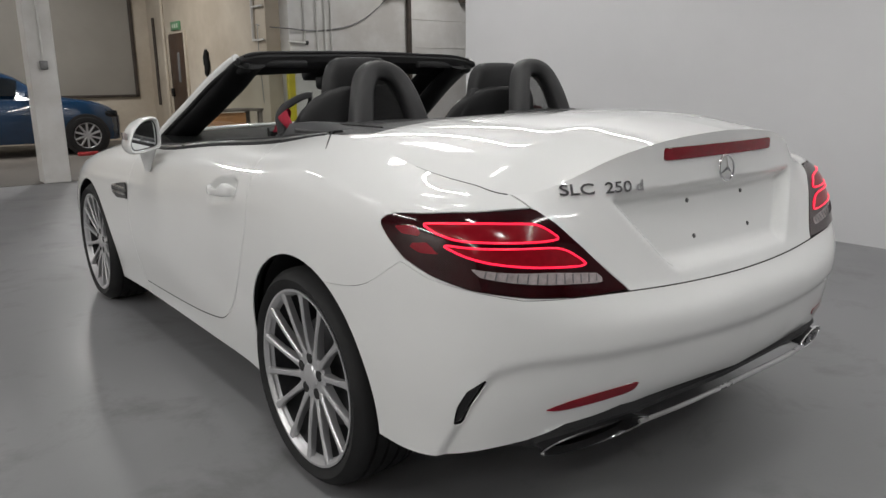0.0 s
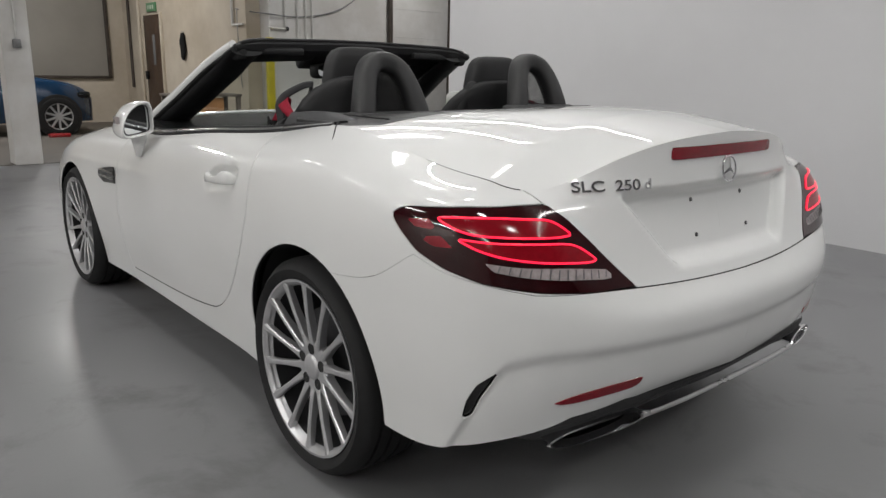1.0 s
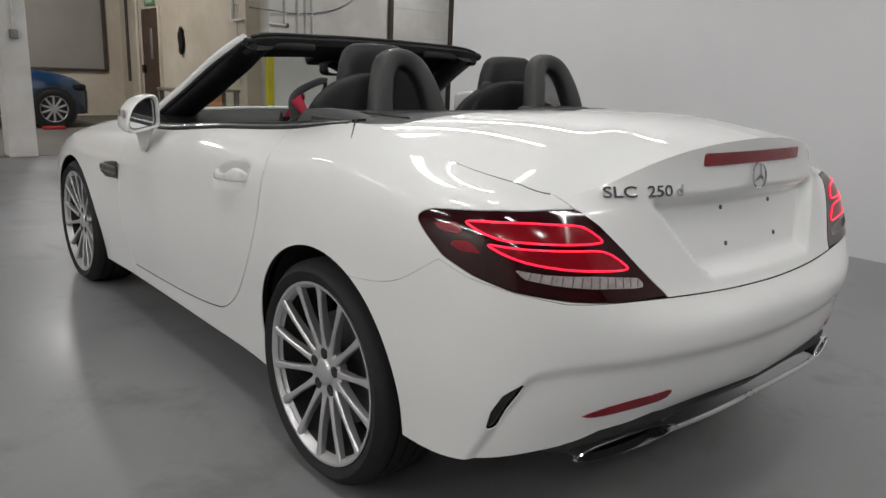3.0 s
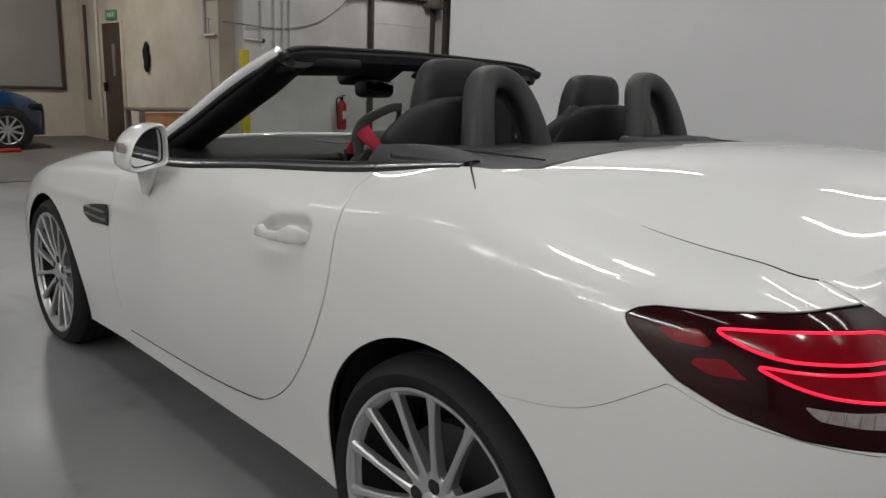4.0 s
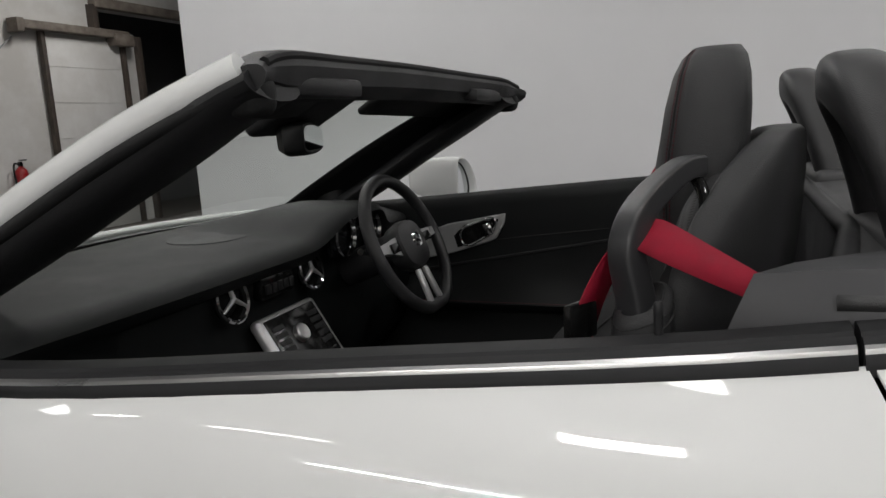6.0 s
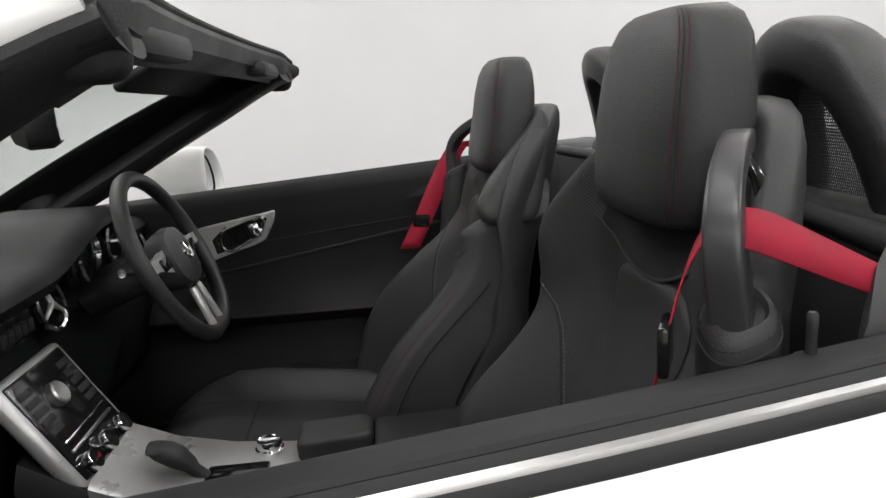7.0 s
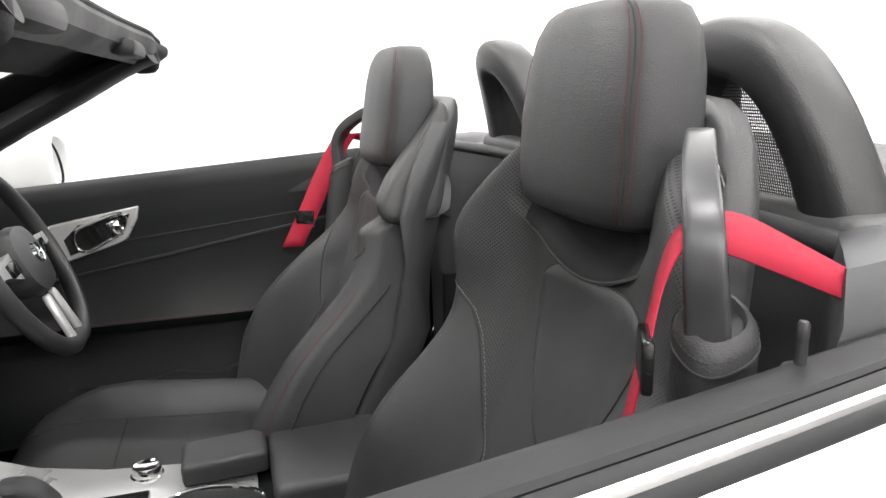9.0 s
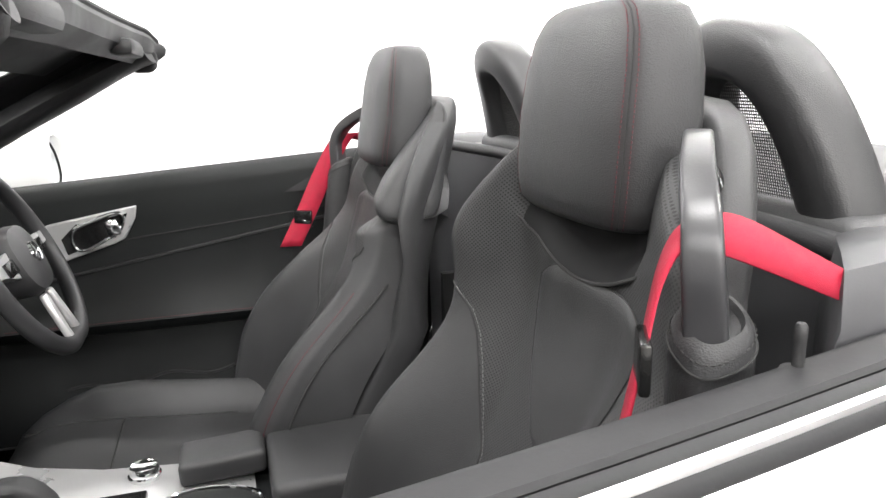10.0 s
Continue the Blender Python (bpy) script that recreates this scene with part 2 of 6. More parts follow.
def spline(ts, ys):
    """Natural cubic through the knots; ys may be vectors."""
    ts, ys = np.asarray(ts, float), np.asarray(ys, float)
    n = len(ts)
    h = np.diff(ts)
    A = np.zeros((n, n))
    A[0, 0] = A[-1, -1] = 1
    for i in range(1, n - 1):
        A[i, i - 1], A[i, i], A[i, i + 1] = h[i - 1], 2 * (h[i - 1] + h[i]), h[i]
    sl = np.diff(ys, axis=0) / h.reshape(-1, *([1] * (ys.ndim - 1)))
    R = np.zeros_like(ys)
    R[1:-1] = 6 * (sl[1:] - sl[:-1])
    M2 = np.linalg.solve(A, R.reshape(n, -1)).reshape(ys.shape)

    def f(t):
        t = np.asarray(t, float)
        i = np.clip(np.searchsorted(ts, t) - 1, 0, n - 2)
        ex = (slice(None),) if ys.ndim == 1 else (slice(None),) + (None,) * (ys.ndim - 1)
        sh = t.shape
        t, i = t.ravel(), i.ravel()
        a, b, hh = (ts[i + 1] - t)[ex], (t - ts[i])[ex], h[i][ex]
        out = (M2[i] * a ** 3 + M2[i + 1] * b ** 3) / (6 * hh) + (ys[i] / hh - M2[i] * hh / 6) * a + (ys[i + 1] / hh - M2[i + 1] * hh / 6) * b
        return out.reshape(sh + ys.shape[1:])
    return f


def bez(pts, n=24, closed=False):
    """A smooth line through points, as n vectors."""
    p = np.array([tuple(q) for q in pts], float)
    if closed:
        p = np.vstack([p[-2:], p, p[:3]])
    t = np.concatenate([[0], np.cumsum(np.maximum(1e-4, np.linalg.norm(np.diff(p, axis=0), axis=1)))])
    f = spline(t, p)
    if closed:
        return [Vector(q) for q in f(np.linspace(t[2], t[-3], n, endpoint=False))]
    return [Vector(q) for q in f(np.linspace(0, t[-1], n))]


def smooth01(a, b, x):
    t = np.clip((x - a) / (b - a), 0, 1)
    return t * t * (3 - 2 * t)


def word(name, text, size, m, parent, material, depth=0.0015, label=""):
    """Raised lettering in the built-in font, turned into a mesh."""
    cu = bpy.data.curves.new(name, "FONT")
    cu.body, cu.size, cu.extrude, cu.align_x, cu.align_y = text, size, depth, "CENTER", "CENTER"
    cu.offset = size * 0.012
    tmp = bpy.data.objects.new(name, cu)
    scene.collection.objects.link(tmp)
    me = bpy.data.meshes.new_from_object(tmp.evaluated_get(bpy.context.evaluated_depsgraph_get()))
    bpy.data.objects.remove(tmp)
    me.transform(m)
    me.name = name
    me.materials.clear()
    return link(name, me, parent, label, material)
# ---- car body surface ----
# plan outline of the body's left half at its widest, from the middle of the tail round to the nose
OUT = np.array([(0, -.872), (-.25, -.867), (-.45, -.838), (-.60, -.798), (-.74, -.728), (-.835, -.628), (-.884, -.493), (-.906, -.292), (-.914, 0),
                (-.908, .35), (-.897, .8), (-.893, 1.4), (-.897, 1.95), (-.905, 2.43), (-.885, 2.8), (-.80, 3.05), (-.55, 3.21), (0, 3.28)])
# a mirrored point past each end keeps the outline square to the middle line there
EXT = np.vstack([OUT[1] * (-1, 1), OUT, OUT[-2] * (-1, 1)])
KN = np.concatenate([[0], np.cumsum(np.linalg.norm(np.diff(EXT, axis=0), axis=1))])
KN -= KN[1]
outline = spline(KN, EXT)
LEN = KN[-2]
# sections: (inset from the outline, height), from the lower edge to the shoulder
SECT = {
    0: [(.040, .385), (.012, .45), (.000, .54), (.008, .62), (.058, .685), (.104, .80), (.132, .93), (.128, 1.03)],
    2: [(.040, .385), (.012, .45), (.000, .54), (.006, .62), (.056, .69), (.102, .80), (.135, .90), (.150, .975)],
    3: [(.038, .362), (.012, .45), (.000, .54), (.005, .63), (.045, .71), (.088, .80), (.130, .875), (.162, .925)],
    4: [(.034, .338), (.010, .44), (.000, .54), (.003, .65), (.022, .74), (.055, .825), (.105, .875), (.170, .905)],
    5: [(.028, .308), (.010, .42), (.000, .53), (.000, .65), (.010, .755), (.036, .845), (.092, .893), (.185, .918)],
    6: [(.022, .285), (.010, .40), (.000, .52), (.000, .65), (.006, .77), (.030, .860), (.087, .905), (.195, .930)],
    7: [(.020, .290), (.008, .40), (.000, .52), (.000, .65), (.006, .77), (.030, .868), (.090, .925), (.197, .958)],
    8: [(.020, .220), (.012, .36), (.004, .50), (.000, .63), (.006, .76), (.033, .875), (.092, .957), (.190, 1.014)],
    9: [(.045, .205), (.032, .32), (.010, .48), (.000, .62), (.006, .74), (.028, .860), (.085, .936), (.164, .980)],
    10: [(.058, .195), (.042, .29), (.012, .44), (.000, .60), (.006, .72), (.022, .830), (.055, .900), (.100, .943)],
    11: [(.058, .190), (.042, .28), (.012, .42), (.000, .57), (.006, .69), (.020, .780), (.052, .850), (.094, .890)],
    12: [(.052, .190), (.035, .28), (.010, .42), (.000, .56), (.006, .67), (.020, .760), (.065, .835), (.150, .880)],
    13: [(.030, .200), (.020, .30), (.006, .42), (.000, .55), (.006, .65), (.025, .740), (.075, .800), (.170, .835)],
    14: [(.030, .200), (.015, .30), (.004, .40), (.000, .50), (.010, .60), (.035, .680), (.090, .730), (.180, .755)],
    15: [(.030, .200), (.015, .28), (.000, .38), (.000, .46), (.015, .54), (.050, .610), (.110, .655), (.200, .690)],
    17: [(.030, .200), (.015, .28), (.000, .38), (.000, .46), (.015, .54), (.050, .610), (.110, .655), (.200, .690)],
}
SK = sorted(SECT)
sections = spline([KN[k + 1] for k in SK], [SECT[k] for k in SK])


def side_surface(ls, nv):
    """Grid of points and normals of the left half: ls along the outline, nv rows up."""
    P = outline(ls)
    d = (outline(ls + 1e-3) - outline(ls - 1e-3))
    d /= np.linalg.norm(d, axis=1)[:, None]
    inward = np.stack([-d[:, 1], d[:, 0]], 1)
    inward *= np.sign(inward[:, :1] * -P[:, :1] + inward[:, 1:] * (1.2 - P[:, 1:]))
    cs = sections(ls)
    v = np.linspace(0, 1, nv)
    prof = spline(np.linspace(0, 1, 8), np.moveaxis(cs, 1, 0))(v)
    X = P[None, :, 0] + inward[None, :, 0] * prof[:, :, 0]
    Y = P[None, :, 1] + inward[None, :, 1] * prof[:, :, 0]
    Z = prof[:, :, 1]
    G = np.stack([X, Y, Z], 2)
    G[:, 0, 0] = np.where(np.isclose(ls[0], 0), 0, G[:, 0, 0])
    # number plate recess in the boot lid
    bot, top = 0.692, 0.895
    f = (Z - bot) / (top - bot)
    half = 0.27 + 0.17 * np.clip(f, 0, 1)
    rec = smooth01(0, 0.035, half - np.abs(X)) * smooth01(0, 0.05, Z - bot) * smooth01(-0.004, 0.020, top - Z) * (Y < -0.5)
    # step over the lower bumper, and the fold that runs into the slit behind the wheel
    LL = ls[None, :] + 0 * X
    zf = 0.566 - 1.1 * np.maximum(0, LL - 0.68) ** 2 - 0.03 * np.maximum(0, 0.68 - LL) ** 2
    low = smooth01(0.0, 0.034, zf - Z) * smooth01(0.0, 0.020, 0.832 + (0.53 - Z) * 0.60 - LL)
    # hollow behind the door handle
    hz = Z - 0.835 - 0.16 * (0.55 - Y)
    hol = smooth01(0, 0.013, 0.021 - hz - 0.018 * np.clip((Y - 0.585) / 0.08, 0, 1) ** 2 - 0.014 * np.clip((0.50 - Y) / 0.06, 0, 1) ** 2) * smooth01(-0.075, -0.012, hz) * smooth01(0.135, 0.085, np.abs(Y - 0.562))
    # faint crease along the flank
    cr = np.exp(-((Z - (0.745 - 0.03 * (Y - 0.9))) / 0.018) ** 2) * smooth01(1.1, 1.75, Y) * smooth01(2.6, 2.2, Y)
    gu = np.gradient(G, axis=1)
    gv = np.gradient(G, axis=0)
    N = np.cross(gu, gv)
    N /= np.linalg.norm(N, axis=2)[:, :, None] + 1e-12
    N *= np.sign((N[:, :, :2] * -np.stack([inward[None, :, 0] + 0 * X, inward[None, :, 1] + 0 * X], 2)).sum(2) + N[:, :, 2] * 0.3)[:, :, None]
    G = G + N * (-0.034 * rec - 0.011 * low - 0.020 * hol + 0.004 * cr)[:, :, None]
    gu = np.gradient(G, axis=1)
    gv = np.gradient(G, axis=0)
    N2 = np.cross(gu, gv)
    N2 /= np.linalg.norm(N2, axis=2)[:, :, None] + 1e-12
    N2 *= np.sign((N2 * N).sum(2))[:, :, None]
    if np.isclose(ls[0], 0):
        N2[:, 0, 0] = 0
    return G, N2


class Sheet:
    """Polygons with a normal and the outline length at each corner; can be cut along any field."""

    def __init__(self, pos, nrm, par, faces):
        self.pos, self.nrm, self.par, self.faces = pos, nrm, par, faces

    @staticmethod
    def grid(G, N, ls):
        nv, nu = G.shape[:2]
        idx = np.arange(nv * nu).reshape(nv, nu)
        faces = [(idx[j, i], idx[j, i + 1], idx[j + 1, i + 1], idx[j + 1, i]) for j in range(nv - 1) for i in range(nu - 1)]
        return Sheet(G.reshape(-1, 3).copy(), N.reshape(-1, 3).copy(), np.tile(ls, nv).astype(float), faces)

    def cut(self, field):
        """The part where the field is not negative."""
        f = field(self.pos[:, 0], self.pos[:, 1], self.pos[:, 2], self.par)
        pos, nrm, par = [self.pos], [self.nrm], [self.par]
        n0 = len(self.pos)
        ep, en, el = [], [], []
        cache = {}
        out = []
        fl = f.tolist()
        for face in self.faces:
            vals = [fl[i] for i in face]
            lo = min(vals)
            if lo >= 0:
                out.append(face)
                continue
            if max(vals) < 0:
                continue
            poly = []
            k = len(face)
            for a in range(k):
                i, j = face[a], face[(a + 1) % k]
                fi, fj = vals[a], vals[(a + 1) % k]
                if fi >= 0:
                    poly.append(i)
                if (fi >= 0) != (fj >= 0):
                    key = (i, j) if i < j else (j, i)
                    if key not in cache:
                        p, q = key
                        t = fl[p] / (fl[p] - fl[q])
                        t = min(max(t, 0.0), 1.0)
                        cache[key] = n0 + len(ep)
                        ep.append(self.pos[p] * (1 - t) + self.pos[q] * t)
                        nn = self.nrm[p] * (1 - t) + self.nrm[q] * t
                        en.append(nn / (np.linalg.norm(nn) + 1e-12))
                        el.append(self.par[p] * (1 - t) + self.par[q] * t)
                    poly.append(cache[key])
            if len(poly) > 2:
                out.append(tuple(poly))
        if ep:
            pos.append(np.array(ep)), nrm.append(np.array(en)), par.append(np.array(el))
        return Sheet(np.concatenate(pos), np.concatenate(nrm), np.concatenate(par), out)

    def moved(self, by):
        return Sheet(self.pos + self.nrm * by, self.nrm, self.par, self.faces)

    def mirrored(self):
        s = np.array((-1, 1, 1))
        return Sheet(self.pos * s, self.nrm * s, self.par, [f[::-1] for f in self.faces])

    def joined(self, other):
        n = len(self.pos)
        return Sheet(np.concatenate([self.pos, other.pos]), np.concatenate([self.nrm, other.nrm]), np.concatenate([self.par, other.par]),
                     self.faces + [tuple(i + n for i in f) for f in other.faces])

    def mesh(self, name, lip=0.012):
        """A mesh with its own normals and, along its borders, a folded lip."""
        used = sorted({i for f in self.faces for i in f})
        re = {o: k for k, o in enumerate(used)}
        pos, nrm = self.pos[used], self.nrm[used]
        faces = []
        for f in self.faces:
            g = [re[i] for i in f]
            a, b, c = pos[g[0]], pos[g[1]], pos[g[2]]
            nf = np.zeros(3)
            for i in range(1, len(g) - 1):
                nf += np.cross(pos[g[i]] - pos[g[0]], pos[g[i + 1]] - pos[g[0]])
            if nf.dot(nrm[g].sum(0)) < 0:
                g = g[::-1]
            faces.append(tuple(g))
        if lip:
            count = {}
            for f in faces:
                for a in range(len(f)):
                    e = (f[a], f[(a + 1) % len(f)])
                    count[tuple(sorted(e))] = count.get(tuple(sorted(e)), 0) + 1
            extra_p, extra_n = [], []
            n = len(pos)
            for f in faces[:]:
                for a in range(len(f)):
                    i, j = f[a], f[(a + 1) % len(f)]
                    if count[tuple(sorted((i, j)))] == 1 and not (abs(pos[i][0]) < 1e-5 and abs(pos[j][0]) < 1e-5):
                        t = pos[j] - pos[i]
                        side = np.cross(t, nrm[i] + nrm[j])
                        ln = np.linalg.norm(side)
                        if ln < 1e-12:
                            continue
                        side /= ln
                        k = n + len(extra_p)
                        extra_p += [pos[i], pos[j], pos[j] - nrm[j] * lip, pos[i] - nrm[i] * lip]
                        extra_n += [nrm[i] * .5 + side * .5, nrm[j] * .5 + side * .5, side, side]
                        faces.append((k, k + 3, k + 2, k + 1))
            if extra_p:
                pos = np.concatenate([pos, np.array(extra_p)])
                nrm = np.concatenate([nrm, np.array(extra_n)])
        nrm = nrm / (np.linalg.norm(nrm, axis=1)[:, None] + 1e-12)
        me = bpy.data.meshes.new(name)
        me.from_pydata(pos.tolist(), [], faces)
        me.shade_smooth()
        me.normals_split_custom_set_from_vertices(nrm.tolist())
        return me


LS = np.concatenate([np.arange(0, 1.45, 0.0105), np.arange(1.45, 4.0, 0.017), np.linspace(4.0, LEN, 60)])
SIDE_G, SIDE_N = side_surface(LS, 74)
side = Sheet.grid(SIDE_G, SIDE_N, LS)
HW = 0.0027  # half of a panel gap


def length_at(y):
    """Length along the outline at a place on the flank."""
    a = np.linspace(1.0, 4.4, 800)
    return float(a[np.argmin(np.abs(outline(a)[:, 1] - y))])


def arch_rear(x, y, z, l):
    return np.where(l > 0.5, np.hypot(y - 0.0, (z - 0.325) * np.where(z < 0.325, 0.55, 1)) - 0.368, 1)


def arch_front(x, y, z, l):
    return np.hypot(y - 2.43, (z - 0.312) * np.where(z < 0.312, 0.6, 1)) - 0.358


def door_back(x, y, z, l):
    return y - (0.338 + 1.9 * np.clip(z - 0.84, 0, 1) ** 2.0 + 1.30 * np.clip(0.79 - z, 0, 1) ** 1.9)


def door_front(x, y, z, l):
    return 1.705 - 0.30 * (z - 0.5) ** 2 - y


def door_low(x, y, z, l):
    return z - (0.25 + 0.085 * np.exp(-(y - 0.63) / 0.33))


def door_round(x, y, z, l):
    """Door's rear and lower edges, joined by a rounded corner."""
    a, b, r = door_back(x, y, z, l), door_low(x, y, z, l), 0.075
    return np.where((a < r) & (b < r), r - np.hypot(r - a, r - b), np.minimum(a, b))


def lid_edge(z):
    return np.interp(z, (0.60, 0.687, 0.73, 0.793, 0.849, 0.883, 0.95), (0.415, 0.448, 0.489, 0.549, 0.606, 0.634, 0.655))


def lid_field(x, y, z, l):
    """Positive on the boot lid's rear face, between the lamps and above the bumper."""
    return np.minimum(np.minimum(lid_edge(z) - np.abs(x), (z - (0.668 + 0.012 * (x / .45) ** 2)) * 1.7), np.where(l < 0.85, 1.0, -1.0))


def poly_field(pts):
    """Signed distance to a polygon in outline length and height, positive inside."""
    p = np.array(pts)
    q = np.roll(p, -1, 0)

    def f(x, y, z, l):
        c = np.stack([l, z], 1)
        best = np.full(len(c), 9.0)
        inside = np.zeros(len(c), bool)
        for a, b in zip(p, q):
            ab = b - a
            t = np.clip(((c - a) @ ab) / (ab @ ab), 0, 1)
            best = np.minimum(best, np.linalg.norm(c - a - t[:, None] * ab, axis=1))
            if a[1] != b[1]:
                cross = ((a[1] > c[:, 1]) != (b[1] > c[:, 1])) & (c[:, 0] < (b[0] - a[0]) * (c[:, 1] - a[1]) / (b[1] - a[1]) + a[0])
                inside ^= cross
        return np.where(inside, best, -best)
    return f


SEAM = spline((1.058, 1.11, 1.16, 1.21, 1.30, 1.40, 1.60), (.765, .731, .700, .679, .661, .651, .632))


def seam_field(x, y, z, l):
    """Positive above the seam between rear bumper and rear wing."""
    zs = np.where(l < 1.058, np.interp(l, (0.40, 0.46, 0.756, 0.98, 1.058), (.679, .679, .696, .737, .765)), SEAM(np.clip(l, 1.058, 1.6)))
    return np.where(l > 1.62, 1.0, (z - zs) * 3.6)
# ---- the car ----
car = thing("convertible_car", "white two-seat convertible car with its roof folded away", "car")

LAMP = [(1.142, .848), (1.128, .860), (1.100, .868), (.940, .880), (.815, .881), (.698, .880), (.642, .848), (.575, .792), (.505, .727), (.456, .684), (.587, .687), (.744, .701),
        (.875, .720), (.970, .744), (1.046, .773), (1.106, .814), (1.134, .836)]
lamp_shape = poly_field(LAMP)
lamp_field = lambda x, y, z, l: lamp_shape(x, y, z, l) * 1.7


def both(name, sheet, material, parent, label="", lip=0.004):
    """The same panel on the left and, mirrored, on the right."""
    a = link(name, sheet.mesh(name, lip), parent, label, material)
    b = link(name, sheet.mirrored().mesh(name, lip), parent, label, material)
    return a, b


def minus(f):
    return lambda x, y, z, l: -f(x, y, z, l) - HW


def inner(f):
    return lambda x, y, z, l: f(x, y, z, l) - HW


arched = side.cut(arch_rear).cut(arch_front)
skin_lower = arched.cut(lambda x, y, z, l: z - 0.0)
# doors
door_sheet = skin_lower.cut(inner(door_round)).cut(inner(door_front))
door_l, door_r = both("door", door_sheet, PAINT, car, "white car door with a bow handle")
# front wing with the bonnet's side and the nose
both("front_wing", skin_lower.cut(minus(door_front)).cut(lambda x, y, z, l: z - 0.19), PAINT, car)
# sill below the door, up to the wheel arches; it runs on into the rear wing
both("sill", skin_lower.cut(minus(door_round)).cut(lambda x, y, z, l: np.minimum(y - 0.70, door_front(x, y, z, l) - HW)), PAINT, car, "white side sill", lip=0)
# rear wing
wing = skin_lower.cut(minus(door_round)).cut(lambda x, y, z, l: 0.70 - y).cut(minus(lamp_field)).cut(minus(lid_field)).cut(inner(seam_field))
wing = wing.cut(lambda x, y, z, l: np.where(l < 0.62, -1.0, 1.0))
both("rear_wing", wing, PAINT, car)
# rear bumper, one piece from wheel to wheel
bump = skin_lower.cut(minus(seam_field)).cut(minus(lid_field)).cut(minus(lamp_field)).cut(lambda x, y, z, l: -0.05 - y)
slit = poly_field([(.918, .390), (.906, .436), (.880, .480), (.832, .517), (.852, .482), (.876, .444), (.900, .392)])
bump = bump.cut(minus(slit))
bump = bump.joined(bump.mirrored())
bumper = link("rear_bumper", bump.mesh("rear_bumper", 0.004), car, "white rear bumper", PAINT)
# slits at the bumper's corners
both("bumper_slit", side.moved(-0.008).cut(slit), GLOSSBLACK, bumper, "black slit", lip=0)
# reflectors
refl = poly_field([(.695, .425), (.668, .434), (.630, .443), (.557, .452), (.438, .461), (.446, .441), (.473, .433), (.550, .427), (.633, .421), (.675, .421)])
both("reflector", side.moved(0.0025).cut(refl), LENSRED, bumper, "red reflector strip", lip=0.004)

# ---- boot lid: rear face and deck in one ----
top_line = SIDE_G[-1]
k_front = int(np.argmin(np.abs(LS - length_at(0.12))))
DECKZ = spline((-1.0, -.76, -.60, -.35, -.05, .2, .5), (1.02, 1.032, 1.052, 1.070, 1.060, 1.048, 1.04))
nr = 26


def deck_grid(j0, j1, centre_y):
    """Patch from the shoulder line to the middle line, arched across."""
    T = top_line[j0:j1]
    r = np.linspace(0, 1, nr) ** 0.8
    cy = centre_y(T)
    X = T[None, :, 0] * (1 - r[:, None])
    Y = T[None, :, 1] * (1 - r[:, None]) + cy[None] * r[:, None]
    zc = DECKZ(Y)
    xe = np.abs(T[None, :, 0]) + 1e-6
    drop = (DECKZ(T[:, 1]) - T[:, 2])[None]
    u = 1 - r[:, None]
    Z = zc - drop * u ** (2.6 + 0.8 * smooth01(-.45, -.05, T[None, :, 1]))
    G = np.stack([X, Y, Z], 2)
    gu, gv = np.gradient(G, axis=1), np.gradient(G, axis=0)
    N = np.cross(gu, gv)
    N /= np.linalg.norm(N, axis=2)[:, :, None] + 1e-12
    N *= np.sign(N[:, :, 2:3] + 1e-9)
    N[-1, :, 0] = 0
    N /= np.linalg.norm(N, axis=2)[:, :, None] + 1e-12
    return Sheet.grid(G, N, LS[j0:j1])


deck = deck_grid(0, k_front + 1, lambda T: np.clip(T[:, 1], -.50, 1) * 0.86 - 0.05)
LIDFRONT = lambda x: -0.105 + 0.12 * np.abs(x) ** 2.0 + 0.10 * smooth01(0.68, 0.75, np.abs(x))


def sheet_height(pos, x, y):
    """Height of a sheet at a place, from a plane laid through the nearest corners."""
    d2 = (pos[:, 0] + abs(x)) ** 2 + (pos[:, 1] - y) ** 2
    near = np.argsort(d2)[:14]
    A = np.stack([pos[near, 0] + abs(x), pos[near, 1] - y, np.ones(len(near))], 1)
    w = 1 / (np.sqrt(d2[near]) + .004)
    return float(np.linalg.lstsq(A * w[:, None], pos[near, 2] * w, rcond=None)[0][2])


def deck_height(x, y):
    return sheet_height(deck.pos, x, y)


def body_height(x, y):
    """Height of the deck and, past its edge, of the wing's shoulder."""
    return sheet_height(np.vstack([deck.pos, SIDE_G[-24:].reshape(-1, 3)]), x, y)


deck_lid = deck.cut(lambda x, y, z, l: LIDFRONT(x) - y).cut(lambda x, y, z, l: np.where(l > 0.55, np.abs(x) * 0 + 1, 1))
face = side.cut(inner(lid_field))
bar = lambda x, y, z, l: np.where(y < -.5, np.minimum(0.252 - np.abs(x), np.minimum(z - 0.966, 0.996 - z)), -1.0)
face = face.cut(lambda x, y, z, l: -bar(x, y, z, l) - 0.001)
lid = face.joined(face.mirrored()).joined(deck_lid).joined(deck_lid.mirrored())
boot_lid = link("boot_lid", lid.mesh("boot_lid", 0.004), car, "white boot lid with a number plate hollow", PAINT)
brake = side.moved(0.003).cut(bar)
link("brake_light", brake.joined(brake.mirrored()).mesh("brake_light", 0.012), boot_lid, "long red brake light in the lid's edge", LENSRED)

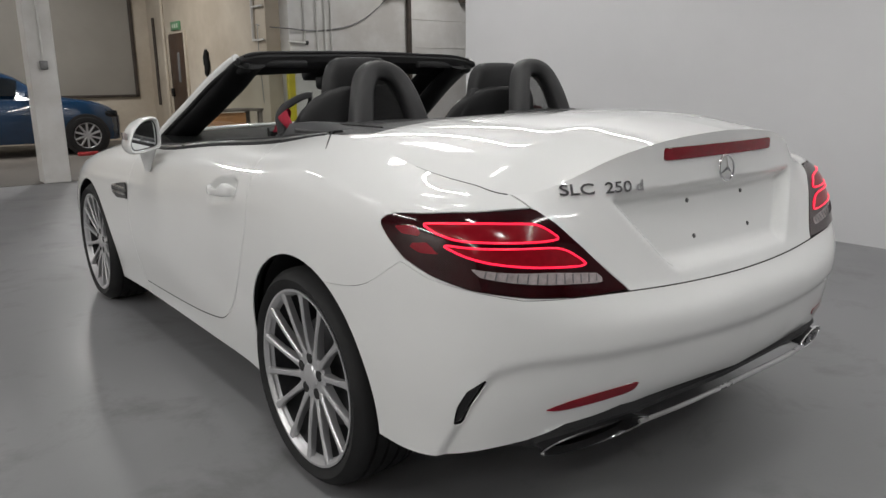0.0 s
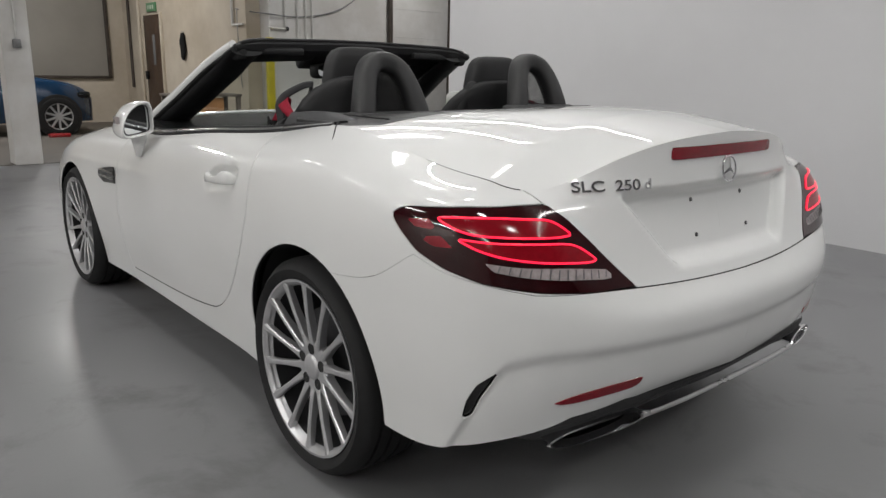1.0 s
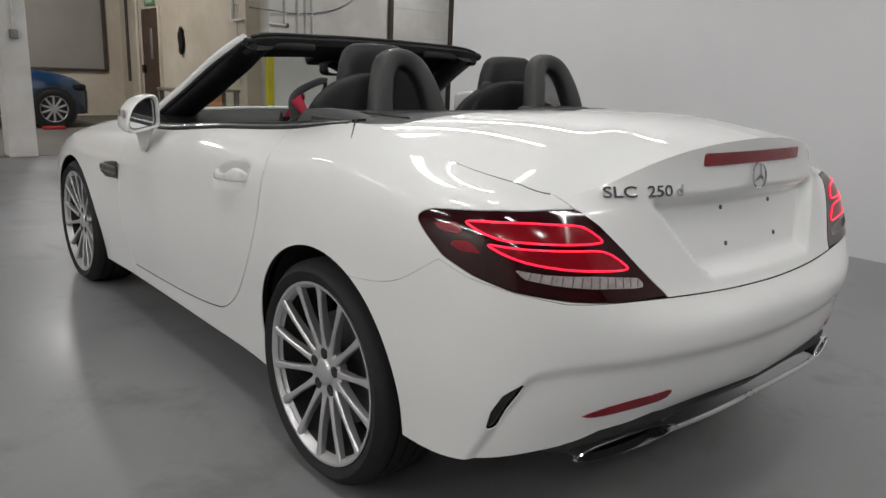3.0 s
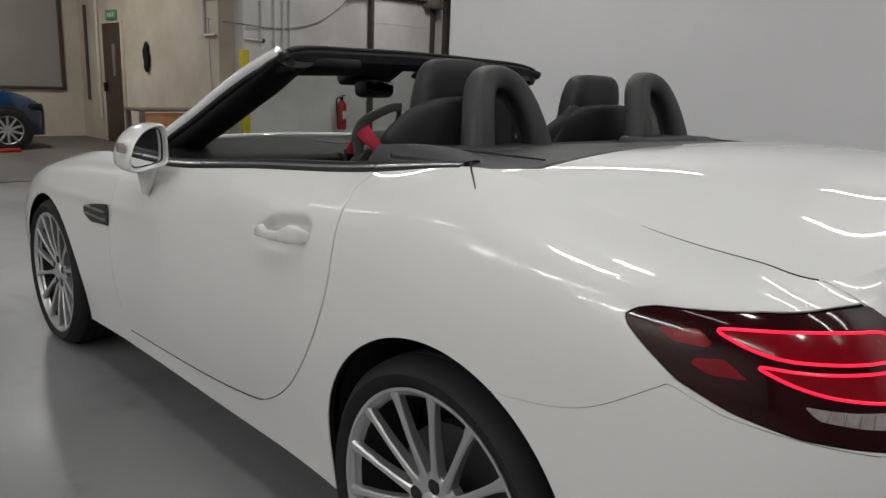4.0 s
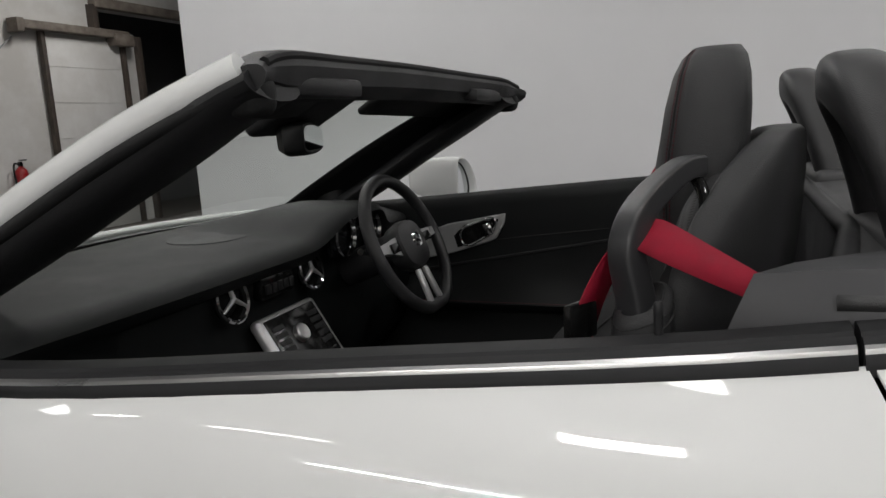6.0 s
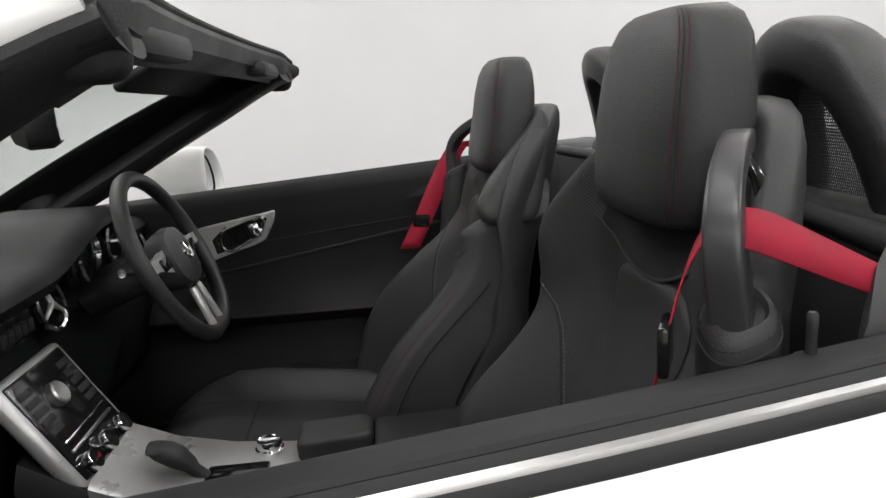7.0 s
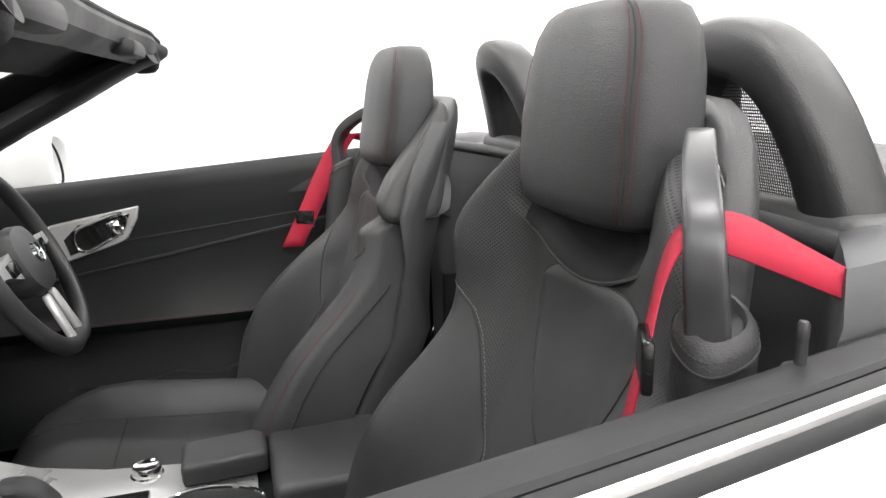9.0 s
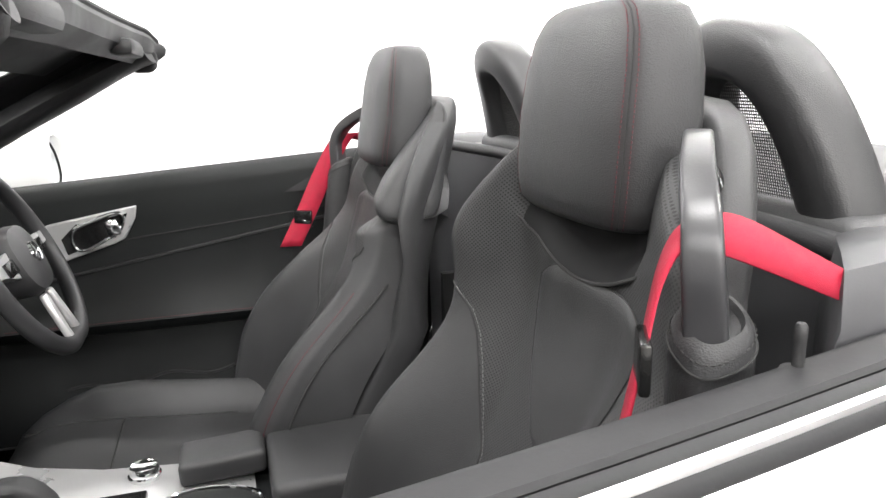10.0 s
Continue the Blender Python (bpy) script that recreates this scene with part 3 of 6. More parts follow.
# dark shell behind the gaps
shell = side.cut(arch_rear).cut(arch_front).cut(lambda x, y, z, l: np.where((l > 0) & (z < 0.90 + 0.1 * (y < 0.3)), 1.0, -1.0)).moved(-0.016)
both("inner_shell", shell, GAP, car, "dark inner body shell", lip=0)
deck_in = deck_lid.moved(-0.02)
link("deck_shell", deck_in.joined(deck_in.mirrored()).mesh("deck_shell", 0), car, "dark inner boot shell", GAP)

# ---- bonnet ----
j_a, j_n = int(np.argmin(np.abs(LS - length_at(1.60)))), len(LS)
T = top_line[j_a:j_n]
r = np.linspace(0, 1, nr) ** 0.8
cy = np.minimum(T[:, 1], 2.9)
cy = cy + 0.33 * smooth01(2.1, 1.6, T[:, 1])
HX = T[None, :, 0] * (1 - r[:, None])
HY = T[None, :, 1] * (1 - r[:, None]) + cy[None] * r[:, None]
HZ = T[None, :, 2] + (0.02 * smooth01(3.3, 2.6, T[:, 1]) + 0.10 * smooth01(2.9, 3.28, T[:, 1]))[None] * (1 - (1 - r[:, None]) ** 2.2) - 0.065 * (r[:, None] ** 0.9) * smooth01(2.5, 1.6, T[:, 1])[None]
G = np.stack([HX, HY, HZ], 2)
N = np.cross(np.gradient(G, axis=1), np.gradient(G, axis=0))
N /= np.linalg.norm(N, axis=2)[:, :, None] + 1e-12
N *= np.sign(N[:, :, 2:3] + 1e-9)
hood = Sheet.grid(G, N, LS[j_a:j_n])
hood = hood.joined(hood.mirrored())
link("bonnet", hood.mesh("bonnet", 0.01), car, "white bonnet", PAINT)

# ---- tail lamps ----
lens_sheet = side.moved(0.0015).cut(inner(lamp_field))
lens_l, lens_r = both("tail_lamp", lens_sheet, LENS, car, "lit dark red wrap-around tail lamp", lip=0.02)
grid_pos, grid_nrm = SIDE_G, SIDE_N


def on_side(l, z, by=0.0):
    """The place on the left flank at an outline length and a height."""
    i = np.interp(l, LS, np.arange(len(LS)))
    i0 = min(int(i), len(LS) - 2)
    f = i - i0
    col = grid_pos[:, i0] * (1 - f) + grid_pos[:, i0 + 1] * f
    coln = grid_nrm[:, i0] * (1 - f) + grid_nrm[:, i0 + 1] * f
    k = np.interp(z, col[:, 2], np.arange(len(col)))
    k0 = min(int(k), len(col) - 2)
    g = k - k0
    p = col[k0] * (1 - g) + col[k0 + 1] * g
    n = coln[k0] * (1 - g) + coln[k0 + 1] * g
    n /= np.linalg.norm(n)
    return Vector(p + n * by)


def mirror_mesh(ob, parent):
    """The mirror image of a part on the other side of the car."""
    me = ob.data.copy()
    me.transform(Matrix.Diagonal((-1, 1, 1, 1)))
    me.flip_normals()
    o = link(ob.name.split(".")[0], me, parent, ob.get("label", ""))
    return o


def rounded(pts, times=3):
    """A closed outline with its corners cut round."""
    q = [np.array(p, float) for p in pts]
    for _ in range(times):
        q = [c for a, b in zip(q, q[1:] + q[:1]) for c in (a * .8 + b * .2, a * .2 + b * .8)]
    return [tuple(c) for c in q]


def led_loop(pts, n=64):
    return [on_side(a, b, 0.003) for a, b in rounded(pts)]


LOOP1 = [(1.012, .853), (.961, .857), (.859, .859), (.715, .850), (.680, .838), (.638, .813), (.677, .811), (.815, .819), (.910, .823), (.961, .834)]
LOOP2 = [(.952, .814), (.882, .809), (.778, .805), (.660, .797), (.620, .785), (.568, .753), (.596, .749), (.743, .764), (.839, .778), (.895, .792)]
for pts in (LOOP1, LOOP2):
    bm = bmesh.new()
    tube(bm, led_loop(pts), 0.0023, 6, closed=True, up=(0, -1, 0))
    o = part("light_guide", bm, REDGLOW, lens_l, "glowing red light guide")
    mirror_mesh(o, lens_r)
    inside = side.moved(0.0024).cut(poly_field(rounded(pts, 2)))
    o = link("reflector", inside.mesh("reflector", 0), lens_l, "dim red reflector field", REDDIM)
    mirror_mesh(o, lens_r)
rev = poly_field([(.875, .766), (.806, .758), (.688, .749), (.545, .731), (.522, .711), (.559, .711), (.691, .724), (.785, .736), (.854, .748)])
o = link("reversing_light", side.moved(0.0026).cut(rev).mesh("reversing_light", 0.002), lens_l, "clear ribbed reversing light", CLEARGREY)
mirror_mesh(o, lens_r)
for i in range(13):
    l = .552 + i * .0243
    z0 = np.interp(l, (.53, .59, .74, .845, .885), (.714, .714, .728, .747, .762))
    z1 = np.interp(l, (.53, .55, .65, .79, .885), (.722, .728, .741, .754, .765))
    bm = bmesh.new()
    tube(bm, [on_side(l, z0, 0.004), on_side(l - 0.004, z1, 0.004)], 0.0014, 5)
    o = part("rib", bm, ALLOYDARK, lens_l)
    mirror_mesh(o, lens_r)
for pts in ([(1.090, .842), (1.026, .850), (.998, .827), (1.061, .828)], [(1.046, .808), (.988, .816), (.950, .793), (1.004, .791)]):
    o = link("side_reflector", side.moved(0.0022).cut(poly_field(pts)).mesh("side_reflector", 0), lens_l, "red reflector block", LENSRED)
    mirror_mesh(o, lens_r)

# ---- under the bumper: black diffuser, silver strip and tail pipes ----
bm = bmesh.new()
loops = []
for i in range(41):
    u = -1 + i / 20
    x = u * 0.76
    y = float(np.interp(abs(x), (0, .45, .6, .70, .76), (-.805, -.785, -.745, -.69, -.63)))
    zt = float(np.interp(abs(x), (0, .45, .6, .70, .76), (.41, .405, .395, .375, .355)))
    zb = float(np.interp(abs(x), (0, .35, .45, .65, .70, .76), (.346, .346, .336, .312, .318, .345)))
    loops.append([(x, y - .005, zt), (x, y - .012, zt - .03), (x, y + .015, zb), (x, y + .30, zb + .01), (x, y + .30, zt)])
skin(bm, loops)
diffuser = part("diffuser", bm, TRIM, car, "black plastic diffuser under the bumper")
bm = bmesh.new()
tube(bm, bez([(-.41, -.812, .344), (-.34, -.826, .350), (0, -.838, .354), (.34, -.826, .350), (.41, -.812, .344)], 30), 0.006, 8)
part("chrome_strip", bm, SATIN, diffuser, "silver strip")
for sx in (-1, 1):
    bm = bmesh.new()
    loops = []
    for dy, k in ((0.0, 1.0), (-0.006, 1.04), (-0.010, 1.0), (-0.006, .93), (0.05, .90), (0.16, .88)):
        lp = []
        for a in range(40):
            t = 2 * math.pi * a / 40
            cx, cz = math.cos(t), math.sin(t)
            ex = abs(cx) ** 0.85 * (1 if cx > 0 else -1)
            ez = abs(cz) ** 1.15 * (1 if cz > 0 else -1)
            lp.append((sx * (0.532 - ex * 0.146 * k), -.812 + dy + .075 * (0.5 - ex * .5), 0.337 + ez * 0.021 * k + .014 * ex))
        loops.append(lp)
    skin(bm, loops, caps=False)
    pipe = part("tail_pipe", bm, CHROME, car, "flat chrome tail pipe")
    bm = bmesh.new()
    soft_box(bm, (sx * 0.532, -.70, 0.335), (.26, .02, .036), 0.01)
    part("tail_pipe_inside", bm, GAP, pipe)

# ---- badge, lettering, screw holes ----
bm = bmesh.new()
E2 = Vector((0, -.7475, .930))
ring = [E2 + Vector((math.sin(a) * .034, -.002 + .005 * math.cos(a), math.cos(a) * .034)) for a in np.linspace(0, 2 * math.pi, 40, endpoint=False)]
tube(bm, ring, 0.0032, 8, closed=True, up=(0, -1, 0))
for k in range(3):
    a = 2 * math.pi * k / 3
    tube(bm, [E2 + Vector((0, -.006, 0)), E2 + Vector((math.sin(a) * .032, -.001, math.cos(a) * .032))], [.0055, .0012], 6)
part("badge", bm, CHROME, boot_lid, "round chrome maker's badge")
def on_face(x, z, by=0.0):
    """Pose on the boot lid's rear face at x, its own z pointing out of the paint."""
    ls = np.linspace(0, .8, 161)
    l = float(ls[np.argmin([abs(on_side(q, z).x + abs(x)) for q in ls])])
    p = on_side(l, z, by)
    e1 = (on_side(l - .01, z) - on_side(l + .01, z)).normalized()
    e2 = (on_side(l, z + .01) - on_side(l, z - .01)).normalized()
    n = e1.cross(e2).normalized()
    e2 = n.cross(e1)
    return Matrix((( e1.x, e2.x, n.x, p.x), (e1.y, e2.y, n.y, p.y), (e1.z, e2.z, n.z, p.z), (0, 0, 0, 1)))


for txt, lx, wide in (("SLC", -.508, 1.50), ("250", -.402, 1.42), ("d", -.338, 1.35)):
    word("model_lettering", txt, 0.037, on_face(lx, .911, .001) @ Matrix.Diagonal((wide, 1, 1, 1)), boot_lid, CHROME, 0.0035, "chrome model lettering")
for sx, z in ((-.127, .852), (.130, .852), (-.123, .760), (.142, .760)):
    bm = bmesh.new()
    lathe(bm, [(-.004, .0065), (.0015, .0062), (.003, .0045), (.0032, .0005)], 14, "z")
    M = on_face(-abs(sx), z, 0)
    if sx > 0:
        M = Matrix.Diagonal((-1, 1, 1, 1)) @ M
    bm.transform(M)
    part("plate_screw", bm, GREYSCREW, boot_lid, "small dark plate screw")
for sx in (-1, 1):
    bm = bmesh.new()
    soft_box(bm, (sx * .13, -.700, .886), (.026, .02, .006), .002)
    part("plate_light", bm, WHITEGLOW, boot_lid, "small lit number plate lamp")


# ---- wheels ----
def wheel(name, x, y, z, sx, R=0.325, W=0.235, RIM=0.262):
    """Tyre, dished rim, spokes in pairs, brake disc. sx: the side that the rim faces."""
    ob = link(name, None, car)
    ob.matrix_basis = pose(x, y, z)
    ob["label"] = "multi-spoke silver alloy wheel with a low tyre"
    h = W / 2
    bm = bmesh.new()
    prof = [(-h + .015, RIM - .004), (-h, RIM + .012), (-h - .006, (RIM + R) / 2), (-h + .008, R - .016), (-h + .022, R - .004)]
    for g in (-.065, -.022, .022, .065):
        prof += [(g - .006, R), (g - .004, R - .008), (g + .004, R - .008), (g + .006, R)]
    prof += [(h - .022, R - .004), (h - .008, R - .016), (h + .006, (RIM + R) / 2), (h, RIM + .012), (h - .015, RIM - .004)]
    lathe(bm, [(a * sx, r) for a, r in prof], 84)
    part("tyre", bm, RUBBER, ob, "black low-profile tyre")
    o = sx * h
    bm = bmesh.new()
    lathe(bm, [(o - sx * .19, RIM - .02), (o - sx * .10, RIM - .028), (o - sx * .028, RIM - .022)], 84)
    part("rim_barrel", bm, BARREL, ob, "dark grey rim barrel")
    bm = bmesh.new()
    lathe(bm, [(o - sx * .030, RIM - .0205), (o - sx * .012, RIM - .008), (o - sx * .008, RIM + .001), (o - sx * .003, RIM + .002),
               (o - sx * .003, RIM - .005), (o - sx * .014, RIM - .016)], 84)
    part("rim", bm, ALLOY, ob, "silver rim")
    bm = bmesh.new()
    lathe(bm, [(o - sx * .095, .0), (o - sx * .095, .165), (o - sx * .12, .165)], 48)
    part("brake_disc", bm, BARREL, ob, "grey brake disc")
    n = SPOKES
    bm = bmesh.new()
    for k in range(n):
        a = 2 * math.pi * (k + .5) / n
        ca, sa = math.cos(a), math.sin(a)
        loops = []
        for rr, wd, dx, th in ((.060, .0150, .032, .03), (.085, .0105, .027, .026), (.12, .0085, .022, .024), (.17, .0080, .016, .02), (.22, .0095, .012, .018), (RIM - .006, .0140, .008, .016)):
            lp = []
            for du, dv in ((-1, 0), (-.55, 1), (.55, 1), (1, 0), (.8, -1.6), (-.8, -1.6)):
                px = o - sx * (dx - dv * .0035) if dv >= 0 else o - sx * (dx + th)
                t = du * wd
                lp.append((px, ca * rr - sa * t, sa * rr + ca * t))
            loops.append(lp)
        skin(bm, loops)
    part("spokes", bm, ALLOY, ob, "machined silver spokes", angle=25)
    bm = bmesh.new()
    lathe(bm, [(o - sx * .055, .082), (o - sx * .034, .080), (o - sx * .029, .072), (o - sx * .027, .060), (o - sx * .029, .040), (o - sx * .024, .036), (o - sx * .020, .028), (o - sx * .019, 0.0005)], 40)
    part("hub", bm, ALLOY, ob, "silver hub with a plain centre cap")
    for k in range(5):
        a = 2 * math.pi * (k + .25) / 5
        bm = bmesh.new()
        lathe(bm, [(o - sx * .034, .0170), (o - sx * .0262, .0165), (o - sx * .0265, .0005)], 18, "x", (0, math.cos(a) * .0555, math.sin(a) * .0555))
        part("wheel_bolt", bm, GAP, ob, "sunk wheel bolt")
    return ob


SPOKES = 14
for sx in (-1, 1):
    wheel("rear_wheel", sx * .789, 0.0, .325, sx)
    wheel("front_wheel", sx * .777, 2.43, .322, sx, R=.322)
    for y, R in ((0.0, .40), (2.43, .392)):
        bm = bmesh.new()
        lp = []
        for xx in (.905 if y == 0 else .895, .52):
            lp.append([(sx * (xx - .02 - (.075 * (1 - max(0, math.sin(t)) ** .5) if xx > .6 else 0)), y + R * .95 * math.cos(t), .315 + R * .95 * math.sin(t)) for t in np.linspace(-.22, math.pi + .22, 40)])
        skin(bm, lp, closed=False, caps=False)
        soft_box(bm, (sx * .50, y, .45), (.02, .84, .55), 0)
        part("wheel_arch_liner", bm, GAP, car, "black wheel arch liner")

# floor pan
bm = bmesh.new()
soft_box(bm, (0, 1.215, .215), (1.56, 1.56, .07), .02)
soft_box(bm, (0, 1.25, .26), (1.00, 3.3, .05), .02)
part("underbody", bm, GAP, car, "dark underbody")

# ---- windscreen frame ----
PILLAR = [(-.752, 1.80, .880), (-.716, 1.61, .990), (-.684, 1.450, 1.074), (-.645, 1.246, 1.184), (-.622, 1.113, 1.242), (-.610, 1.034, 1.270)]


def pillar(off, w, t, n=26, fade=1.0):
    """Loops of a flat rounded bar along the pillar line, shifted by off, w deep and t thick."""
    line = bez(PILLAR, n)
    line = [p + Vector(off) * (1 - (1 - fade) * float(smooth01(.72, 1, i / (n - 1)))) for i, p in enumerate(line)]
    out = []
    for i, p in enumerate(line):
        d = (line[min(i + 1, n - 1)] - line[max(i - 1, 0)]).normalized()
        u = Vector((1, 0, 0))
        u = (u - d * u.dot(d)).normalized()
        v = d.cross(u)
        out.append([p + u * math.cos(a) * t + v * math.sin(a) * w * (1 - (1 - fade) * float(smooth01(.80, 1, i / (n - 1)))) for a in np.linspace(0, 2 * math.pi, 16, endpoint=False)])
    return out


frame_ob = link("windscreen_frame", None, car, "windscreen frame, white outside and black inside")
for sx in (-1, 1):
    f = lambda lp: [[(p.x * (1 if sx < 0 else -1), p.y, p.z) for p in l] for l in lp]
    bm = bmesh.new()
    skin(bm, f(pillar((.006, -.011, -.015), .021, .018)))
    part("outer_pillar", bm, PAINT, frame_ob, "white outer windscreen pillar")
    bm = bmesh.new()
    skin(bm, f(pillar((.074, -.028, -.044), .030, .072, fade=.75)))
    part("inner_pillar", bm, TRIM, frame_ob, "black padded inner pillar")
    bm = bmesh.new()
    skin(bm, f(pillar((.002, -.025, -.035), .010, .014)))
    part("pillar_seal", bm, RUBBER, frame_ob, "black rubber seal")

HEADER = [(-.606, 1.013, 1.255), (-.55, 1.048, 1.270), (-.40, 1.080, 1.281), (0, 1.105, 1.288), (.40, 1.080, 1.280), (.55, 1.046, 1.267), (.606, 1.011, 1.250)]
line = bez(HEADER, 40)
bm = bmesh.new()
prof = [(.030, -.014), (.024, .004), (.0, .010), (-.030, .009), (-.048, .001), (-.056, -.014), (-.050, -.040), (-.02, -.062), (.02, -.052)]
k_end = lambda p: 1 - .55 * float(smooth01(.50, .606, abs(p.x)))
skin(bm, [[(p.x, p.y + a * k_end(p), p.z + b * k_end(p)) for a, b in prof] for p in line])
part("header_rail", bm, TRIM, frame_ob, "black windscreen header with roof latches")
bm = bmesh.new()
tube(bm, [p + Vector((0, -.046 * k_end(p), .000)) for p in line[1:-1]], .007, 8)
part("roof_seal", bm, RUBBER, frame_ob, "black rubber roof seal")
for sx in (-1, 1):
    bm = bmesh.new()
    soft_box(bm, (sx * .577, 1.034, 1.224), (.056, .060, .056), .020, 3)
    part("corner_block", bm, RUBBER, frame_ob, "black rubber corner block")
    bm = bmesh.new()
    soft_box(bm, (sx * .40, 1.040, 1.238), (.22, .04, .03), .010, 2)
    part("latch_cover", bm, TRIM, frame_ob, "black roof latch")
# glass
bm = bmesh.new()
rows = []
top = bez([(p[0] * .97, p[1] + .03, p[2] - .02) for p in HEADER], 25)
base = bez([(-.722, 1.70, .915), (-.60, 1.81, .922), (-.35, 1.91, .928), (0, 1.945, .932), (.35, 1.91, .928), (.60, 1.81, .922), (.722, 1.70, .915)], 25)
for k in range(13):
    u = k / 12
    rows.append([a.lerp(b, u) + Vector((0, .035, .03)) * (4 * u * (1 - u) * (1 - min(1, abs(a.x) / .715) ** 2)) for a, b in zip(base, top)])
skin(bm, rows, closed=False)
ws = part("windscreen", bm, SCREENGLASS, frame_ob, "clear windscreen glass")
ws.visible_shadow = False
for sx in (-1, 1):
    bm = bmesh.new()
    g = []
    for r in rows:
        p = r if sx < 0 else r[::-1]
        d = [0.0]
        for a, b in zip(p, p[1:]):
            d.append(d[-1] + (b - a).length)
        g.append([tuple(np.interp(w, d, [q[c] for q in p]) + (0, -.003, -.004)[c] for c in range(3)) for w in np.linspace(0, .195, 6)])
    skin(bm, g, closed=False)
    bd = part("glass_border", bm, TRIM, frame_ob, "black border of the windscreen")
    mod = bd.modifiers.new("thickness", "SOLIDIFY")
    mod.thickness = .003
# cowl
bm = bmesh.new()
skin(bm, [[(p.x, p.y + dy, p.z + dz) for p in base] for dy, dz in ((.0, -.002), (.05, -.004), (.11, -.012), (.13, -.05))], closed=False)
part("cowl", bm, TRIM, car, "black cowl below the windscreen")
bm = bmesh.new()
tube(bm, [p + Vector((0, .07, .004)) for p in base], .009, 8)
part("bonnet_rear_edge", bm, PAINT, car, "white rear edge of the bonnet")

# ---- door mirrors, handles, mouldings ----
MIRROR_LINE = [(0, .22), (0, .55), (.02, .88), (.10, 1.0), (.30, 1.0), (.58, .90), (.82, .68), (.97, .38), (1.0, .15), (.93, 0), (.70, 0), (.35, .06), (.06, .12)]
for turn in range(3):
    MIRROR_LINE = [(p[0] + (q[0] - p[0]) * w, p[1] + (q[1] - p[1]) * w) for p, q in zip(MIRROR_LINE, MIRROR_LINE[1:] + MIRROR_LINE[:1]) for w in (.25, .75)]
for sx in (-1, 1):
    mir = link("door_mirror", None, car, "white door mirror")
    mz = .0 if sx < 0 else .034

    def ring(k, y, sx=sx, mz=mz):
        """The mirror's outline, drawn in by k; the outer edge lies further back."""
        return [(sx * (.8415 + .137 * (.46 + (e - .46) * k)), y - .16 * .137 * (.46 + (e - .46) * k), mz + .885 + .147 * (.48 + (f - .48) * k)) for e, f in MIRROR_LINE]

    bm = bmesh.new()
    skin(bm, [ring(.80, 1.312), ring(.85, 1.294), ring(.88, 1.287), ring(.93, 1.285), ring(.97, 1.288), ring(1.0, 1.298), ring(1.01, 1.330), ring(.99, 1.375), ring(.92, 1.420),
              ring(.76, 1.455), ring(.48, 1.475), ring(.2, 1.482), ring(.02, 1.483)], caps=False)
    part("mirror_housing", bm, PAINT, mir, "white mirror housing")
    bm = bmesh.new()
    skin(bm, [ring(.815, 1.313), ring(.805, 1.307), ring(.77, 1.307), ring(.765, 1.311)], caps=False)
    part("mirror_rim", bm, RUBBER, mir, "black rim round the glass")
    bm = bmesh.new()
    bm.faces.new([bm.verts.new(p) for p in ring(.79, 1.310)])
    part("mirror_glass", bm, MIRROR, mir, "mirror glass", smooth=False)
    bm = bmesh.new()
    skin(bm, [[(sx * (.878 + .004 * u + math.cos(a) * (.010 + .024 * u)), 1.395 - .035 * u + math.sin(a) * (.016 + .040 * u), .800 + (.100 + mz) * u) for a in np.linspace(0, 2 * math.pi, 24, endpoint=False)]
              for u in (0, .1, .25, .45, .7, 1.0)])
    part("mirror_foot", bm, PAINT, mir, "white mirror foot")
    bm = bmesh.new()
    soft_box(bm, (sx * .978, 1.318, .958 + mz), (.010, .055, .03), .004)
    part("mirror_blinker", bm, CLEARGREY, mir, "clear turn signal strip")
    # door handle: a bow with a fixed rear cap
    hd = link("door_handle", None, door_l if sx < 0 else door_r, "white bow door handle")
    for nm, rows in (("bow", ((.670, .888, .802, .806), (.662, .893, .798, .811), (.645, .902, .798, .821), (.622, .910, .801, .832), (.608, .913, .803, .836), (.600, .915, .804, .831), (.575, .918, .806, .829),
                              (.545, .919, .808, .831), (.520, .919, .809, .835), (.5045, .919, .810, .840))),
                     ("cap", ((.5035, .919, .810, .840), (.490, .918, .810, .848), (.474, .916, .811, .855), (.458, .911, .812, .855), (.446, .904, .813, .849), (.440, .897, .815, .842), (.438, .888, .820, .836)))):
        bm = bmesh.new()
        loops = []
        for y, out, z0, z1 in rows:
            lp = []
            for a in np.linspace(0, 2 * math.pi, 24, endpoint=False):
                c, s = math.cos(a), math.sin(a)
                lp.append((sx * (out - .009 + math.copysign(abs(c) ** .6, c) * .010), y + .013, (z0 + z1) / 2 - .009 + math.copysign(abs(s) ** .6, s) * (z1 - z0) / 2))
            loops.append(lp)
        skin(bm, loops)
        part(nm, bm, PAINT, hd)
    # side vent in the front wing
    sv = link("wing_vent", None, car, "black side vent with chrome fins")
    bm = bmesh.new()
    loops = []
    for y, z0, z1 in ((1.712, .644, .722), (1.78, .640, .716), (1.88, .632, .702), (1.955, .654, .684)):
        xo = .8925
        loops.append([(sx * xo, y, z0), (sx * (xo + .004), y, z0 + .002), (sx * (xo + .004), y, z1 - .002), (sx * xo, y, z1)])
    skin(bm, loops)
    part("vent_hollow", bm, GLOSSBLACK, sv)
    for zz in (.664, .692):
        bm = bmesh.new()
        soft_box(bm, (sx * .899, 1.825, zz), (.012, .20, .007), .003)
        part("vent_fin", bm, SATIN, sv, "chrome fin")

